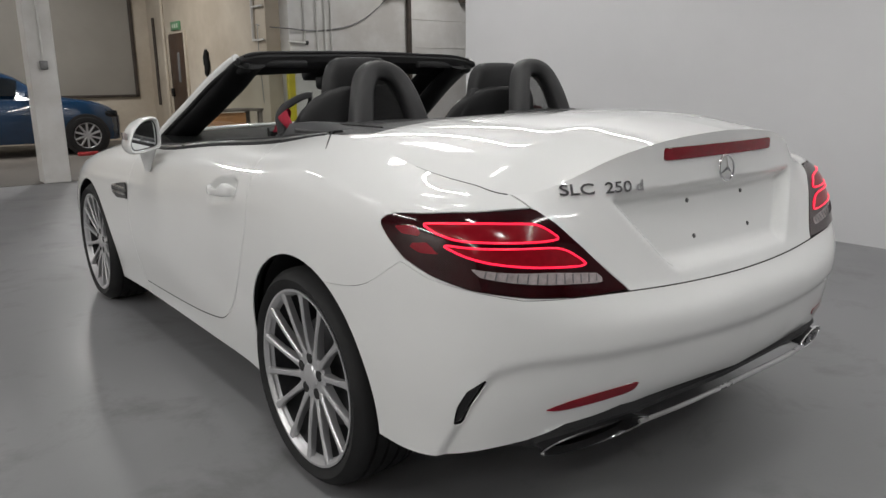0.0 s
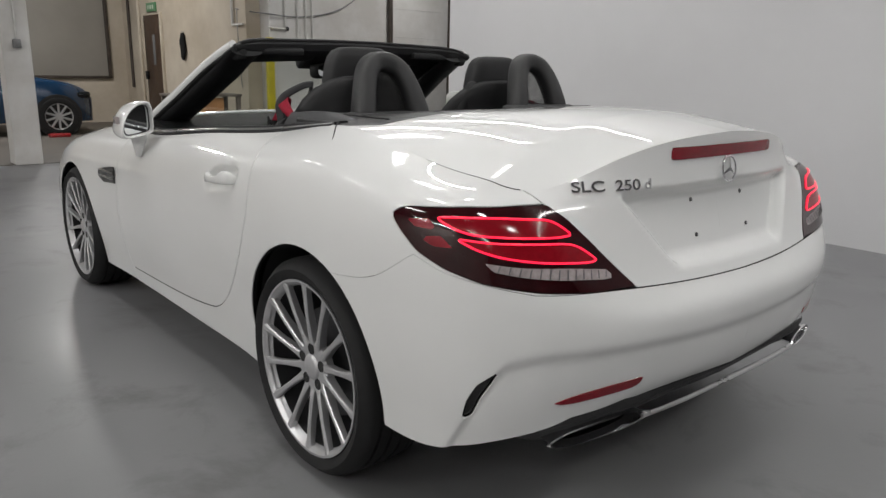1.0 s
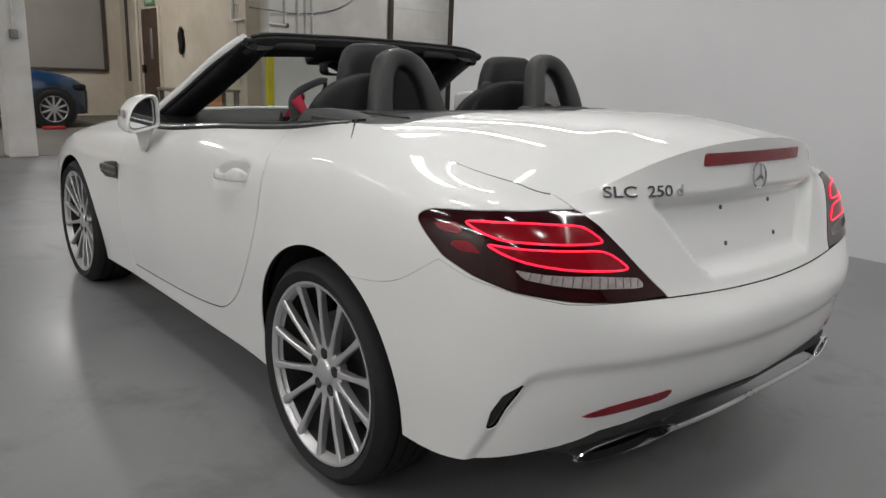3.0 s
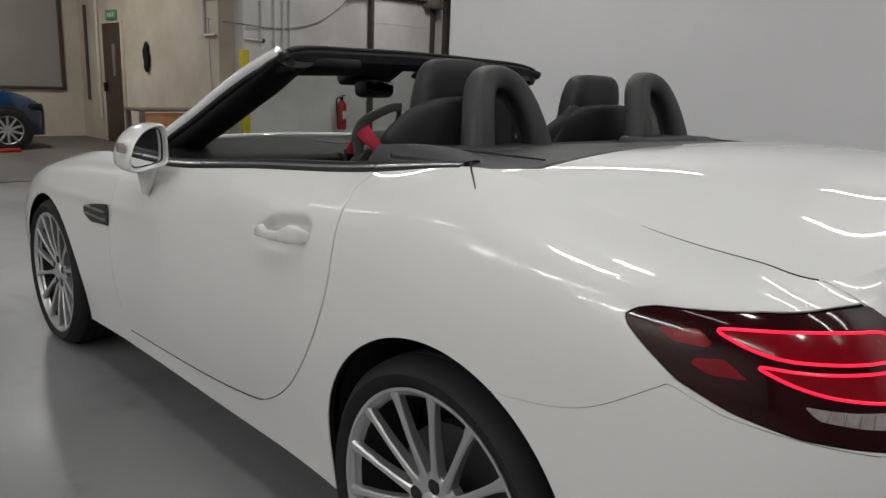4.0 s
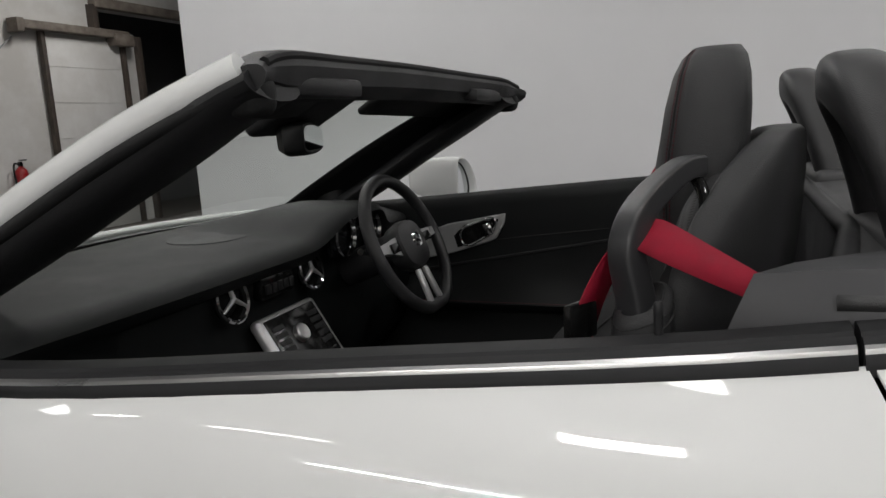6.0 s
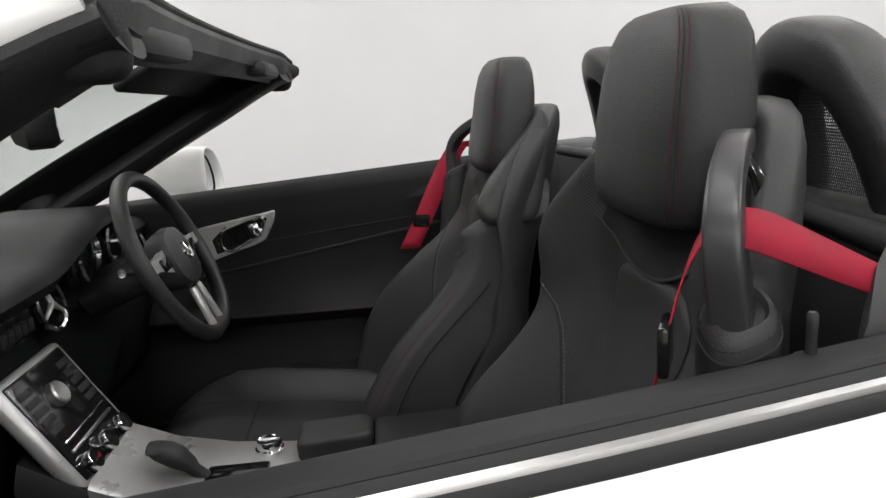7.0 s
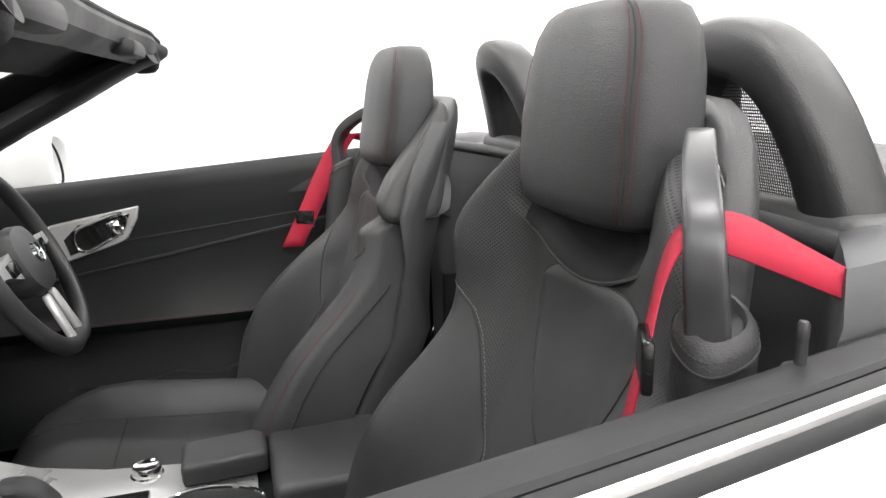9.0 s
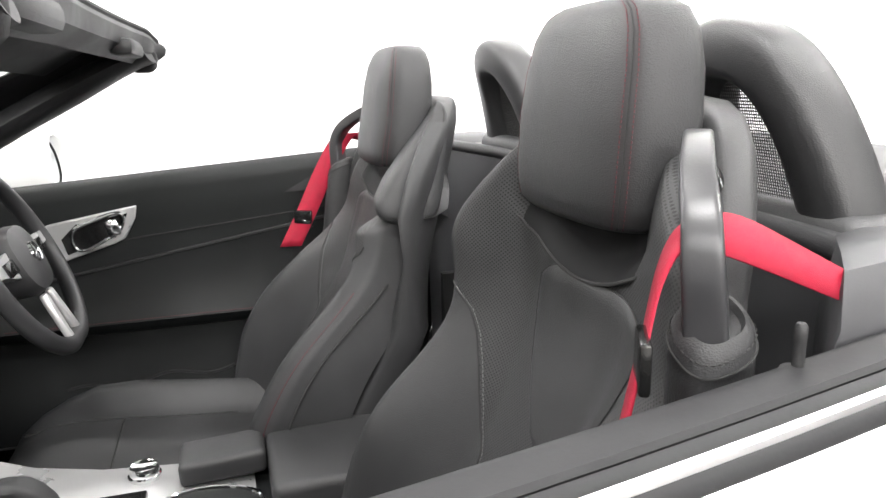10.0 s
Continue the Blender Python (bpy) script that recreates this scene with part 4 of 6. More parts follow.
# door top moulding in black with a chrome line; it follows the shoulder
jj0, jj1 = int(np.argmin(np.abs(LS - length_at(0.38)))), int(np.argmin(np.abs(LS - length_at(1.62))))
jq0 = int(np.argmin(np.abs(LS - length_at(0.108))))
soft_line = top_line.copy()
for turn in range(12):
    soft_line[1:-1] = (soft_line[:-2] + 2 * soft_line[1:-1] + soft_line[2:]) / 4
for sx, own, belt_pts in [(a, b, [Vector(soft_line[n]) for n in range(i, j - 3, 6)] + [Vector(e)]) for a in (-1, 1) for b, i, j, e in ((0, jj0, jj1, soft_line[jj1]), (1, jq0, jj0, soft_line[jj0] - (0, .005, 0)))]:
    dr = car if own else door_l if sx < 0 else door_r
    for nm, mt, offs, lab in (("lower_seal", SEALMAT, [(-.004, -.008), (-.004, .000), (-.001, .006), (.003, .0085), (.004, -.008)], "black rubber strip below the chrome"),
                              ("chrome_moulding", SATIN, [(.003, -.006), (.003, .0088), (.0045, .0125), (.0085, .0148), (.010, .012), (.010, -.006)], "chrome strip along the door top"),
                              ("outer_seal", SEALMAT, [(.010, -.008), (.010, .0135), (.0125, .0165), (.018, .0188), (.0205, .0145), (.0205, -.012)], "black rubber window seal"),
                              ("inner_seal", SEALMAT, [(.0225, -.014), (.0225, .017), (.026, .0205), (.050, .0225), (.056, .021), (.060, .015), (.062, -.04)], "black inner door top")):
        bm = bmesh.new()
        skin(bm, [[(sx * (-p.x - a), p.y, p.z + b * (1 - .45 * min(1, (.38 - p.y) / .2) if own and b > 0 else 1)) for a, b in offs] for p in belt_pts])
        part(nm, bm, mt, dr, lab, angle=35)

# short dark joint between rear wing and roof cover
for sx in (-1, 1):
    bm = bmesh.new()
    line = bez([(.706, .104, 0), (.732, .078, 0), (.760, .044, 0), (.788, .010, 0)], 16)
    tube(bm, [(sx * p[0], p[1], body_height(p[0], p[1]) + .0004) for p in line], [.0030 - .0020 * i / 15 for i in range(16)], 8)
    part("cover_joint", bm, GAP, car, "dark joint beside the roof cover")
    bm = bmesh.new()
    line = [(-sx * q[0], q[1], q[2] + .0004) for q in top_line[::2] if -.585 < q[1] < -.30]
    line.sort(key=lambda q: q[1])
    tube(bm, line, [.0016 - .0013 * i / (len(line) - 1) for i in range(len(line))], 6)
    part("lid_joint", bm, GAP, boot_lid, "fine dark joint beside the boot lid")
# ---- cabin ----
def superloop(cx, cy, z, hx, hy, e=.5, n=36, tilt=0.0):
    """A rounded-rectangle loop at a height."""
    lp = []
    for a in np.linspace(0, 2 * math.pi, n, endpoint=False):
        c, s = math.cos(a), math.sin(a)
        X, Y = hx * abs(c) ** e * math.copysign(1, c), hy * abs(s) ** e * math.copysign(1, s)
        lp.append((cx + X, cy + Y, z + tilt * Y))
    return lp


def stitches(bm, line, step=.006, length=.0042, r=.0007):
    """Short threads along a line of points."""
    line = [Vector(p) for p in line]
    acc, k = 0.0, 0
    for a, b in zip(line, line[1:]):
        d = (b - a).length
        while acc < d:
            p = a.lerp(b, acc / d)
            q = p + (b - a).normalized() * length
            tube(bm, [p, q], r, 4, cap=False)
            acc += step
        acc -= d


BACKF = spline((.40, .54, .70, .79, .85, .92, 1.07, 1.13), (.735, .690, .630, .588, .566, .548, .532, .512))  # front of the backrest's middle
BACKZ = (.40, .55, .70, .83, .92, .955, .985, 1.02, 1.075, 1.13)
WIDTHS = {-1: spline(BACKZ, (.232, .262, .264, .246, .246, .247, .243, .224, .176, .120)), 1: spline(BACKZ, (.232, .262, .264, .236, .220, .214, .200, .168, .112, .075))}
HWID = WIDTHS[-1]  # half the backrest's width, for the seat in hand
BOLS = spline((.40, .54, .66, .74, .80, .86, .92, .97, 1.02, 1.075, 1.13), (.095, .110, .118, .108, .082, .062, .070, .076, .060, .036, .020))


def back_front(x, z):
    """The backrest's front: side bolsters and shoulders stand forward of the middle, a hollow lies below the headrest."""
    hw = float(HWID(z))
    u = abs(x) / hw
    ridge = float(smooth01(.36, .93, u))
    round_ = .034 * max(0, u - .88) ** 2 / .0144
    if x < 0:
        ridge *= 1 - .72 * float(smooth01(.80, .93, z))
    if x > 0 and HWID is WIDTHS[1]:
        ridge *= 1 - .8 * float(smooth01(.925, .965, z))
    low = .955 + 2.2 * (x + .012) ** 2
    hollow = .018 * float(smooth01(low, low + .035, z)) * (1 - float(smooth01(.10, .165, abs(x))))
    return float(BACKF(z)) + float(BOLS(z)) * ridge - round_ - hollow


HEADR = ((1.025, .098, .490, .556), (1.028, .122, .480, .568), (1.036, .132, .476, .577), (1.055, .137, .476, .580), (1.08, .139, .476, .580), (1.13, .139, .474, .577), (1.18, .134, .472, .569),
         (1.215, .124, .473, .560), (1.235, .108, .476, .550), (1.246, .084, .482, .538), (1.249, .046, .492, .526))


def make_seat(sx):
    global HWID
    HWID = WIDTHS[sx]
    st = thing("car_seat", "black leather sports seat with red stitching and integral headrest", "seat", .345 if sx > 0 else -.375, .036 if sx > 0 else -.020, -.014 if sx > 0 else 0, group="seats in the car")
    # drawn with its outer side at -x and turned for the other side; the driver's backrest leans more
    o = -1 if sx > 0 else 1
    lean = .14 if sx > 0 else 0

    def P(x, y, z):
        return (o * x, y + lean * max(0, min(1.12 - z, .5)), z)
    # backrest: one grid, parted along the bolster seam into the perforated middle and the smooth hide round it
    def seam(z, side):
        w = float(HWID(z))
        x = float(np.interp(z, (.46, .60, .709, .732, .768, .808, .842, .871, .890, .905), (.055, .065, .085, .110, .128, .145, .162, .183, .210, w * .955)))
        return min(x + (.012 if side < 0 else 0), w * .955)

    def columns(z):
        w, lo, hi = float(HWID(z)), seam(z, -1), seam(z, 1)
        return np.concatenate([np.linspace(-w, -lo, 15), np.linspace(-lo, hi, 55)[1:], np.linspace(hi, w, 15)[1:]])
    zs = np.linspace(.42, 1.124, 96)
    hide, holes = bmesh.new(), bmesh.new()
    for a, b in zip(zs, zs[1:]):
        low, high = columns(a), columns(b)
        for k in range(len(low) - 1):
            punched = 14 <= k < 68 and a > .46 and b < 1.11
            q = [(low[k], a), (low[k + 1], a), (high[k + 1], b), (high[k], b)]
            m = holes if punched else hide
            m.faces.new([m.verts.new(P(x, back_front(x, z), z)) for x, z in q])
    rear = []
    for z in zs:
        hw = float(HWID(z))
        edge = back_front(hw, z)
        line = [(hw * u, edge - .012 - (1 - .85 * float(smooth01(.99, 1.10, z))) * (.055 + .07 * float(smooth01(.90, .72, z)) + .045 * (1 - abs(u)) ** .7) * (1 if abs(u) < 1 else 0), z - .004 * (1 - abs(u))) for u in (-1, -.97, -.90, -.6, -.3, 0, .3, .6, .90, .97, 1)]
        line = [(-hw, back_front(-hw, z), z)] + line + [(hw, edge, z)]
        rear.append([P(*q) for q in line])
    skin(hide, rear, closed=False)
    for m in (hide, holes):
        bmesh.ops.remove_doubles(m, verts=m.verts, dist=.0002)
    back = part("backrest", hide, HIDE, st, "black leather backrest with side bolsters", angle=60)
    part("perforated_panel", holes, HIDEDOT, back, "perforated leather panel")
    # smooth raised bib in the middle, like a shield
    mid = -.038 if sx < 0 else -.010
    bm = bmesh.new()
    rows = []
    for f in np.linspace(0, 1, 44):
        row = []
        for u in np.linspace(-1, 1, 29):
            zb = .765 + (.963 - .765) * f
            hw = float(np.interp(zb, (.765, .770, .780, .805, .835, .870, .903, .940, .963), (.004, .024, .042, .068, .090, .106, .115, .119, .119)))
            x = mid + hw * u
            z = zb - .024 * abs(u) ** 5 * float(smooth01(.55, 1, f))
            edge = min(1, (1 - abs(u)) / .12, f / .06, (1 - f) / .06)
            row.append(P(x, back_front(x, z) + .0012 + .0045 * max(0, edge) ** .6, z))
        rows.append(row)
    rim = [r[0] for r in rows[1:]] + rows[-1][1:-1] + [r[-1] for r in rows[:0:-1]]
    skin(bm, rows, closed=False)
    bib = part("smooth_bib", bm, HIDE, back, "smooth leather bib in the backrest")
    bm = bmesh.new()
    tube(bm, rim, .0010, 6, closed=True)
    part("bib_seam", bm, GAP, bib)
    for s in (-1, 1):
        bm = bmesh.new()
        line = [P(s * (seam(z, s) - .006), back_front(s * (seam(z, s) - .006), z) + .0010, z) for z in np.linspace(.50, .893, 70)]
        stitches(bm, line)
        part("bolster_stitching", bm, GREYTHREAD, back, "grey stitching")
        bm = bmesh.new()
        tube(bm, [P(s * seam(z, s), back_front(s * seam(z, s), z) + .0002, z) for z in np.linspace(.46, .905, 70)], .0016, 6)
        part("bolster_seam", bm, GAP, back)
        bm = bmesh.new()
        line = [P(s * (float(HWID(z)) * .985), back_front(s * float(HWID(z)) * .985, z) + .001, z) for z in np.linspace(.46, .83, 70)]
        stitches(bm, line, .0062, .0044, .0009)
        part("edge_stitching", bm, THREAD, back, "red stitching")
        # piping along the shoulder's edge
        bm = bmesh.new()
        tube(bm, [P(s * (float(HWID(z)) * .975), back_front(s * float(HWID(z)) * .975, z) + .0005, z) for z in np.linspace(.965, 1.070, 24)], .0030, 6)
        part("shoulder_piping", bm, GAP, back, "black piping")
        bm = bmesh.new()
        tube(bm, [P(s * (float(HWID(z)) + .002), back_front(float(HWID(z)), z) - .042 + .010 * math.sin(math.pi * min(1, (.84 - z) / .40)), z) for z in np.linspace(.46, .84, 30)], .0022, 6)
        part("side_seam", bm, GAP, back)
        if s < 0:
            continue
        if sx < 0:
            # smooth panel round the inner shoulder's side
            bm = bmesh.new()
            rows = []
            for z in np.linspace(.952, 1.132, 24):
                xo, yf = (float(np.interp(z, (.952, .985, 1.02, 1.07, 1.12, 1.132), q)) for q in ((.236, .229, .219, .204, .176, .160), (.582, .590, .570, .530, .474, .462)))
                yb = .500 - .35 * (z - .95)
                rows.append([P(xo + .010 * math.sin(math.pi * v) - .012 * max(0, .12 - v) / .12, yb + (yf - yb) * v, z) for v in np.linspace(0, 1, 15)])
            skin(bm, rows, closed=False)
            sp = part("shoulder_panel", bm, HIDE, back, "smooth leather shoulder panel")
            mod = sp.modifiers.new("thickness", "SOLIDIFY")
            mod.thickness, mod.offset = .010, 0
            continue
        # padded inner shoulder, a closed cushion that leans back towards its top
        bm = bmesh.new()
        loops = []
        zk = (.950, .956, .968, .985, 1.02, 1.07, 1.11, 1.132, 1.144, 1.148)
        for z in np.concatenate([np.linspace(.950, .97, 6), np.linspace(.98, 1.12, 16), np.linspace(1.126, 1.148, 8)]):
            xi, xo, yb, yf = (float(np.interp(z, zk, q)) for q in ((.150, .140, .130, .122, .114, .112, .116, .124, .134, .148), (.224, .233, .237, .234, .223, .207, .190, .178, .170, .160), (.500, .484, .478, .474, .470, .466, .465, .466, .469, .474), (.560, .578, .592, .598, .582, .546, .513, .496, .487, .480)))
            lp = superloop((xi + xo) / 2, (yb + yf) / 2, z, (xo - xi) / 2, (yf - yb) / 2, .55, 40)
            loops.append([P(x, y + .20 * (x - xo), zz - .10 * (x - xi)) for x, y, zz in lp])
        skin(bm, loops)
        pad = part("shoulder_pad", bm, HIDE, back, "smooth padded leather shoulder", angle=60)
        bm = bmesh.new()
        tube(bm, loops[3], .0016, 6, closed=True)
        tube(bm, [lp[38] for lp in loops[3:-3]], .0012, 6)
        part("pad_seam", bm, GAP, pad)
    # hollow between bib and headrest; its shade is put into a darker leather
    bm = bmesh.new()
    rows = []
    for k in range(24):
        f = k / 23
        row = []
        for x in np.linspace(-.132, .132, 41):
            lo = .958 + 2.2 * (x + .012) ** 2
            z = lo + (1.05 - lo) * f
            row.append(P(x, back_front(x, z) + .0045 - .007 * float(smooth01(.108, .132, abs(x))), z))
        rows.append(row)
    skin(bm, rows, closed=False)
    neck = part("neck_panel", bm, SHADEHIDE, back, "smooth leather hollow below the headrest, its shade in the colour")
    bm = bmesh.new()
    tube(bm, rows[0], .0022, 6)
    part("neck_seam", bm, GAP, neck)
    # headrest
    bm = bmesh.new()
    loops = []
    for z, hx, y0, y1 in HEADR:
        cy, hy = (y0 + y1) / 2, (y1 - y0) / 2
        lp = []
        for a in np.linspace(0, 2 * math.pi, 48, endpoint=False):
            c, s = math.cos(a), math.sin(a)
            X, Y = hx * abs(c) ** .55 * math.copysign(1, c), hy * abs(s) ** .55 * math.copysign(1, s)
            lp.append(P(X, cy + Y - .010 * (X / .139) ** 2, z))
        loops.append(lp)
    skin(bm, loops)
    head = part("headrest", bm, HIDE, st, "black leather headrest", angle=60)
    hz, hh, ha, hb = ([h[k] for h in HEADR] for k in (0, 1, 2, 3))
    for side in (-1, 1):
        for dx, mt, rad in ((0, THREAD, .0007), (.010, THREAD, .0007), (.005, GAP, .0009)):
            bm = bmesh.new()
            line = []
            for z in np.linspace(1.031, 1.243, 70):
                hx, y0, y1 = (float(np.interp(z, hz, q)) for q in (hh, ha, hb))
                X = max(hx - .012 - dx, .01)
                s = (1 - (X / hx) ** (2 / .55)) ** (.55 / 2)
                line.append(P(side * X, (y0 + y1) / 2 + (y1 - y0) / 2 * s - .010 * (X / .139) ** 2 + (.0008 if side < 0 else .0002), z))
            if mt is GAP:
                tube(bm, line, rad, 5)
                part("headrest_seam", bm, GAP, head)
            else:
                stitches(bm, line, .0046, .0028, rad)
                part("headrest_stitching", bm, mt, head, "double red stitching")
    # back shell with its raised wings
    bm = bmesh.new()
    loops = []
    for z, hx, y0, y1 in ((.45, .245, .56, .70), (.60, .255, .50, .64), (.75, .260, .455, .555), (.88, .265, .432, .468), (.96, .266, .420, .470), (1.02, .252, .413, .470), (1.07, .226, .409, .468),
                          (1.11, .190, .407, .464), (1.135, .150, .408, .458), (1.148, .105, .411, .450), (1.152, .05, .416, .440)):
        lp = superloop(0, (y0 + y1) / 2, z, hx, (y1 - y0) / 2, .5, 56)
        k = 1.5 * float(smooth01(.70, .95, z))
        loops.append([P(x, y + k * x * x, zz) for x, y, zz in lp])
    skin(bm, loops)
    part("back_shell", bm, HIDE, st, "black leather back shell", angle=60)
    # cushion
    bm = bmesh.new()
    loops = []
    for y, hw, zt in ((.72, .225, .490), (.80, .240, .498), (.92, .252, .508), (1.03, .256, .520), (1.10, .252, .526), (1.16, .242, .524), (1.21, .222, .510), (1.240, .195, .488), (1.252, .165, .455)):
        xs = np.linspace(-hw, hw, 41)
        zt -= .016 if sx > 0 else 0
        top = []
        for x in xs:
            u = abs(x) / hw
            ridge = float(smooth01(.45, .80, u)) * (1 - .8 * float(smooth01(.84, 1.0, u)))
            top.append(P(x, y - .03 * u ** 4, zt + .046 * ridge * (1 - .7 * float(smooth01(1.05, 1.22, y))) - .050 * max(0, u - .78) ** 2 / .0484))
        bot = [P(x, y - .01, zt - .15) for x in xs[::-1]]
        loops.append(top + bot)
    skin(bm, loops)
    cush = part("cushion", bm, HIDE, st, "black leather seat cushion", angle=60)
    for s in (-1, 1):
        bm = bmesh.new()
        tube(bm, [P(s * .112, y, float(np.interp(y, (.80, .92, 1.03, 1.10, 1.16, 1.21), (.498, .508, .520, .526, .524, .510))) + .0005 - (.016 if sx > 0 else 0)) for y in np.linspace(.80, 1.22, 20)], .0022, 6)
        part("cushion_seam", bm, GAP, cush)
    bm = bmesh.new()
    tube(bm, [P(x, 1.03, .5195 - (.016 if sx > 0 else 0)) for x in np.linspace(-.112, .112, 12)], .0022, 6)
    part("cushion_seam", bm, GAP, cush)
    # belt guide: a black bow that rises from a leather pouch and bends in to the shoulder
    bm = bmesh.new()
    bow = bez([(-.276, .574, .940), (-.277, .577, .985), (-.279, .582, 1.018), (-.280, .586, 1.045), (-.270, .582, 1.070), (-.249, .571, 1.090), (-.221, .553, 1.108), (-.194, .534, 1.119), (-.182, .525, 1.119)], 34)
    rings = []
    n = len(bow)
    for i, q in enumerate(bow):
        d = (bow[min(i + 1, n - 1)] - bow[max(i - 1, 0)]).normalized()
        u = Vector((.62, .78, 0))
        u = (u - d * u.dot(d)).normalized()
        v = d.cross(u)
        f = i / (n - 1)
        hu, hv = .0175 - .0055 * f, .0150 - .004 * f
        lp = []
        for k in range(28):
            ang = 2 * math.pi * (k + .5) / 28
            c, s = math.cos(ang), math.sin(ang)
            w = q + u * (hu * abs(c) ** .30 * math.copysign(1, c)) + v * (hv * abs(s) ** .30 * math.copysign(1, s))
            lp.append(P(*w))
        rings.append(lp)
    skin(bm, rings)
    guide = part("belt_guide", bm, BOWMAT, st, "black plastic belt guide bow")
    bm = bmesh.new()
    tube(bm, [P(*q) for q in bez([(-.188, .528, 1.108), (-.196, .520, 1.095), (-.210, .518, 1.07), (-.226, .526, 1.03), (-.240, .538, .985), (-.250, .550, .945)], 22)], .0065, 10)
    part("guide_strut", bm, GLOSSBLACK, guide, "glossy black rear strut of the guide")
    bm = bmesh.new()
    skin(bm, [superloop(0, 0, z, hx, hy, .78, 32) for z, hx, hy in ((.78, .028, .029), (.90, .029, .030), (.938, .0285, .0295), (.949, .0270, .0280), (.955, .0240, .0245), (.957, .0210, .0205), (.952, .0188, .0180))])
    for v in bm.verts:
        v.co = Vector(P(v.co.x - .277, v.co.y + .572, v.co.z + .042 + (.45 * v.co.x - .35 * v.co.y) * float(smooth01(.88, .935, v.co.z))))
    pouch = part("guide_pouch", bm, HIDE, st, "leather pouch of the belt guide")
    bm = bmesh.new()
    lp = superloop(0, 0, .948, .0275, .0285, .78, 60)
    stitches(bm, [P(x - .277, y + .572, z + .042 + .45 * x - .35 * y) for x, y, z in lp], .005, .0030, .0008)
    part("pouch_stitching", bm, GAP, pouch, "dark stitching")
    bm = bmesh.new()
    lp = superloop(0, 0, .938, .0286, .0296, .78, 60)
    tube(bm, [P(x - .277, y + .572, z + .042 + .45 * x - .35 * y) for x, y, z in lp], .0012, 6, closed=True)
    part("pouch_seam", bm, GAP, pouch)
    return st


for sx in (-1, 1):
    make_seat(sx)
    # seat belt: from the reel forward through the guide, then down beside the seat
    belt = thing("seat_belt", "bright red woven seat belt threaded through its guide", "seat belt", group="seat belts")
    path = [(.680, .418, 1.002), (.672, .450, 1.017), (.666, .505, 1.044), (.654, .542, 1.061), (.634, .560, 1.061), (.629, .575, 1.048), (.634, .590, 1.02), (.644, .603, .99), (.648, .614, .955), (.650, .628, .90), (.645, .645, .83)]
    tw = [(.002, .002, .0080), (.005, .005, .0100), (.011, .009, .0115), (.013, .010, .0125), (.015, .010, .008), (.018, .0095, .003)] + [(.0190, .0102, 0)] * 5
    if sx > 0:
        path = [(.634, .412, .995), (.630, .434, 1.004), (.613, .482, 1.024), (.607, .518, 1.038), (.606, .546, 1.046), (.616, .570, 1.052), (.622, .592, 1.034), (.626, .618, .99), (.628, .644, .94), (.630, .678, .87), (.632, .72, .79)]
        path = [(a, b + .035 * min(1, k / 4), c) for k, (a, b, c) in enumerate(path)]
        tw = [(.020, .002, .010), (.019, .004, .010), (.017, .009, .0095), (.014, .013, .009), (.010, .019, .006)] + [(.012, .024, .002)] * 6
    even = np.linspace(0, len(path) - 1, 46)
    P3 = [Vector(q) for q in spline(range(len(path)), path)(even)]
    W3 = [Vector(q) for q in spline(range(len(tw)), tw)(even)]
    bm = bmesh.new()
    rows = []
    for p, w in zip(P3, W3):
        h = Vector((-w.x, -w.y, w.z))
        a, b = p - h, p + h
        rows.append([(sx * q.x, q.y, q.z) for q in (a, a.lerp(b, .5), b)])
    skin(bm, rows, closed=False)
    strap = part("webbing", bm, BELT, belt)
    mod = strap.modifiers.new("thickness", "SOLIDIFY")
    mod.thickness = .0014
    mod.offset = 0
    bm = bmesh.new()
    tx, ty, tz, tr = (.655, .612, .975, -27) if sx < 0 else (.632, .721, .855, 62)
    soft_box(bm, (sx * tx, ty, tz), (.046, .009, .040), .003, rot=Euler((0, 0, radians(tr))).to_matrix())
    part("tongue", bm, GLOSSBLACK, belt, "black belt tongue")

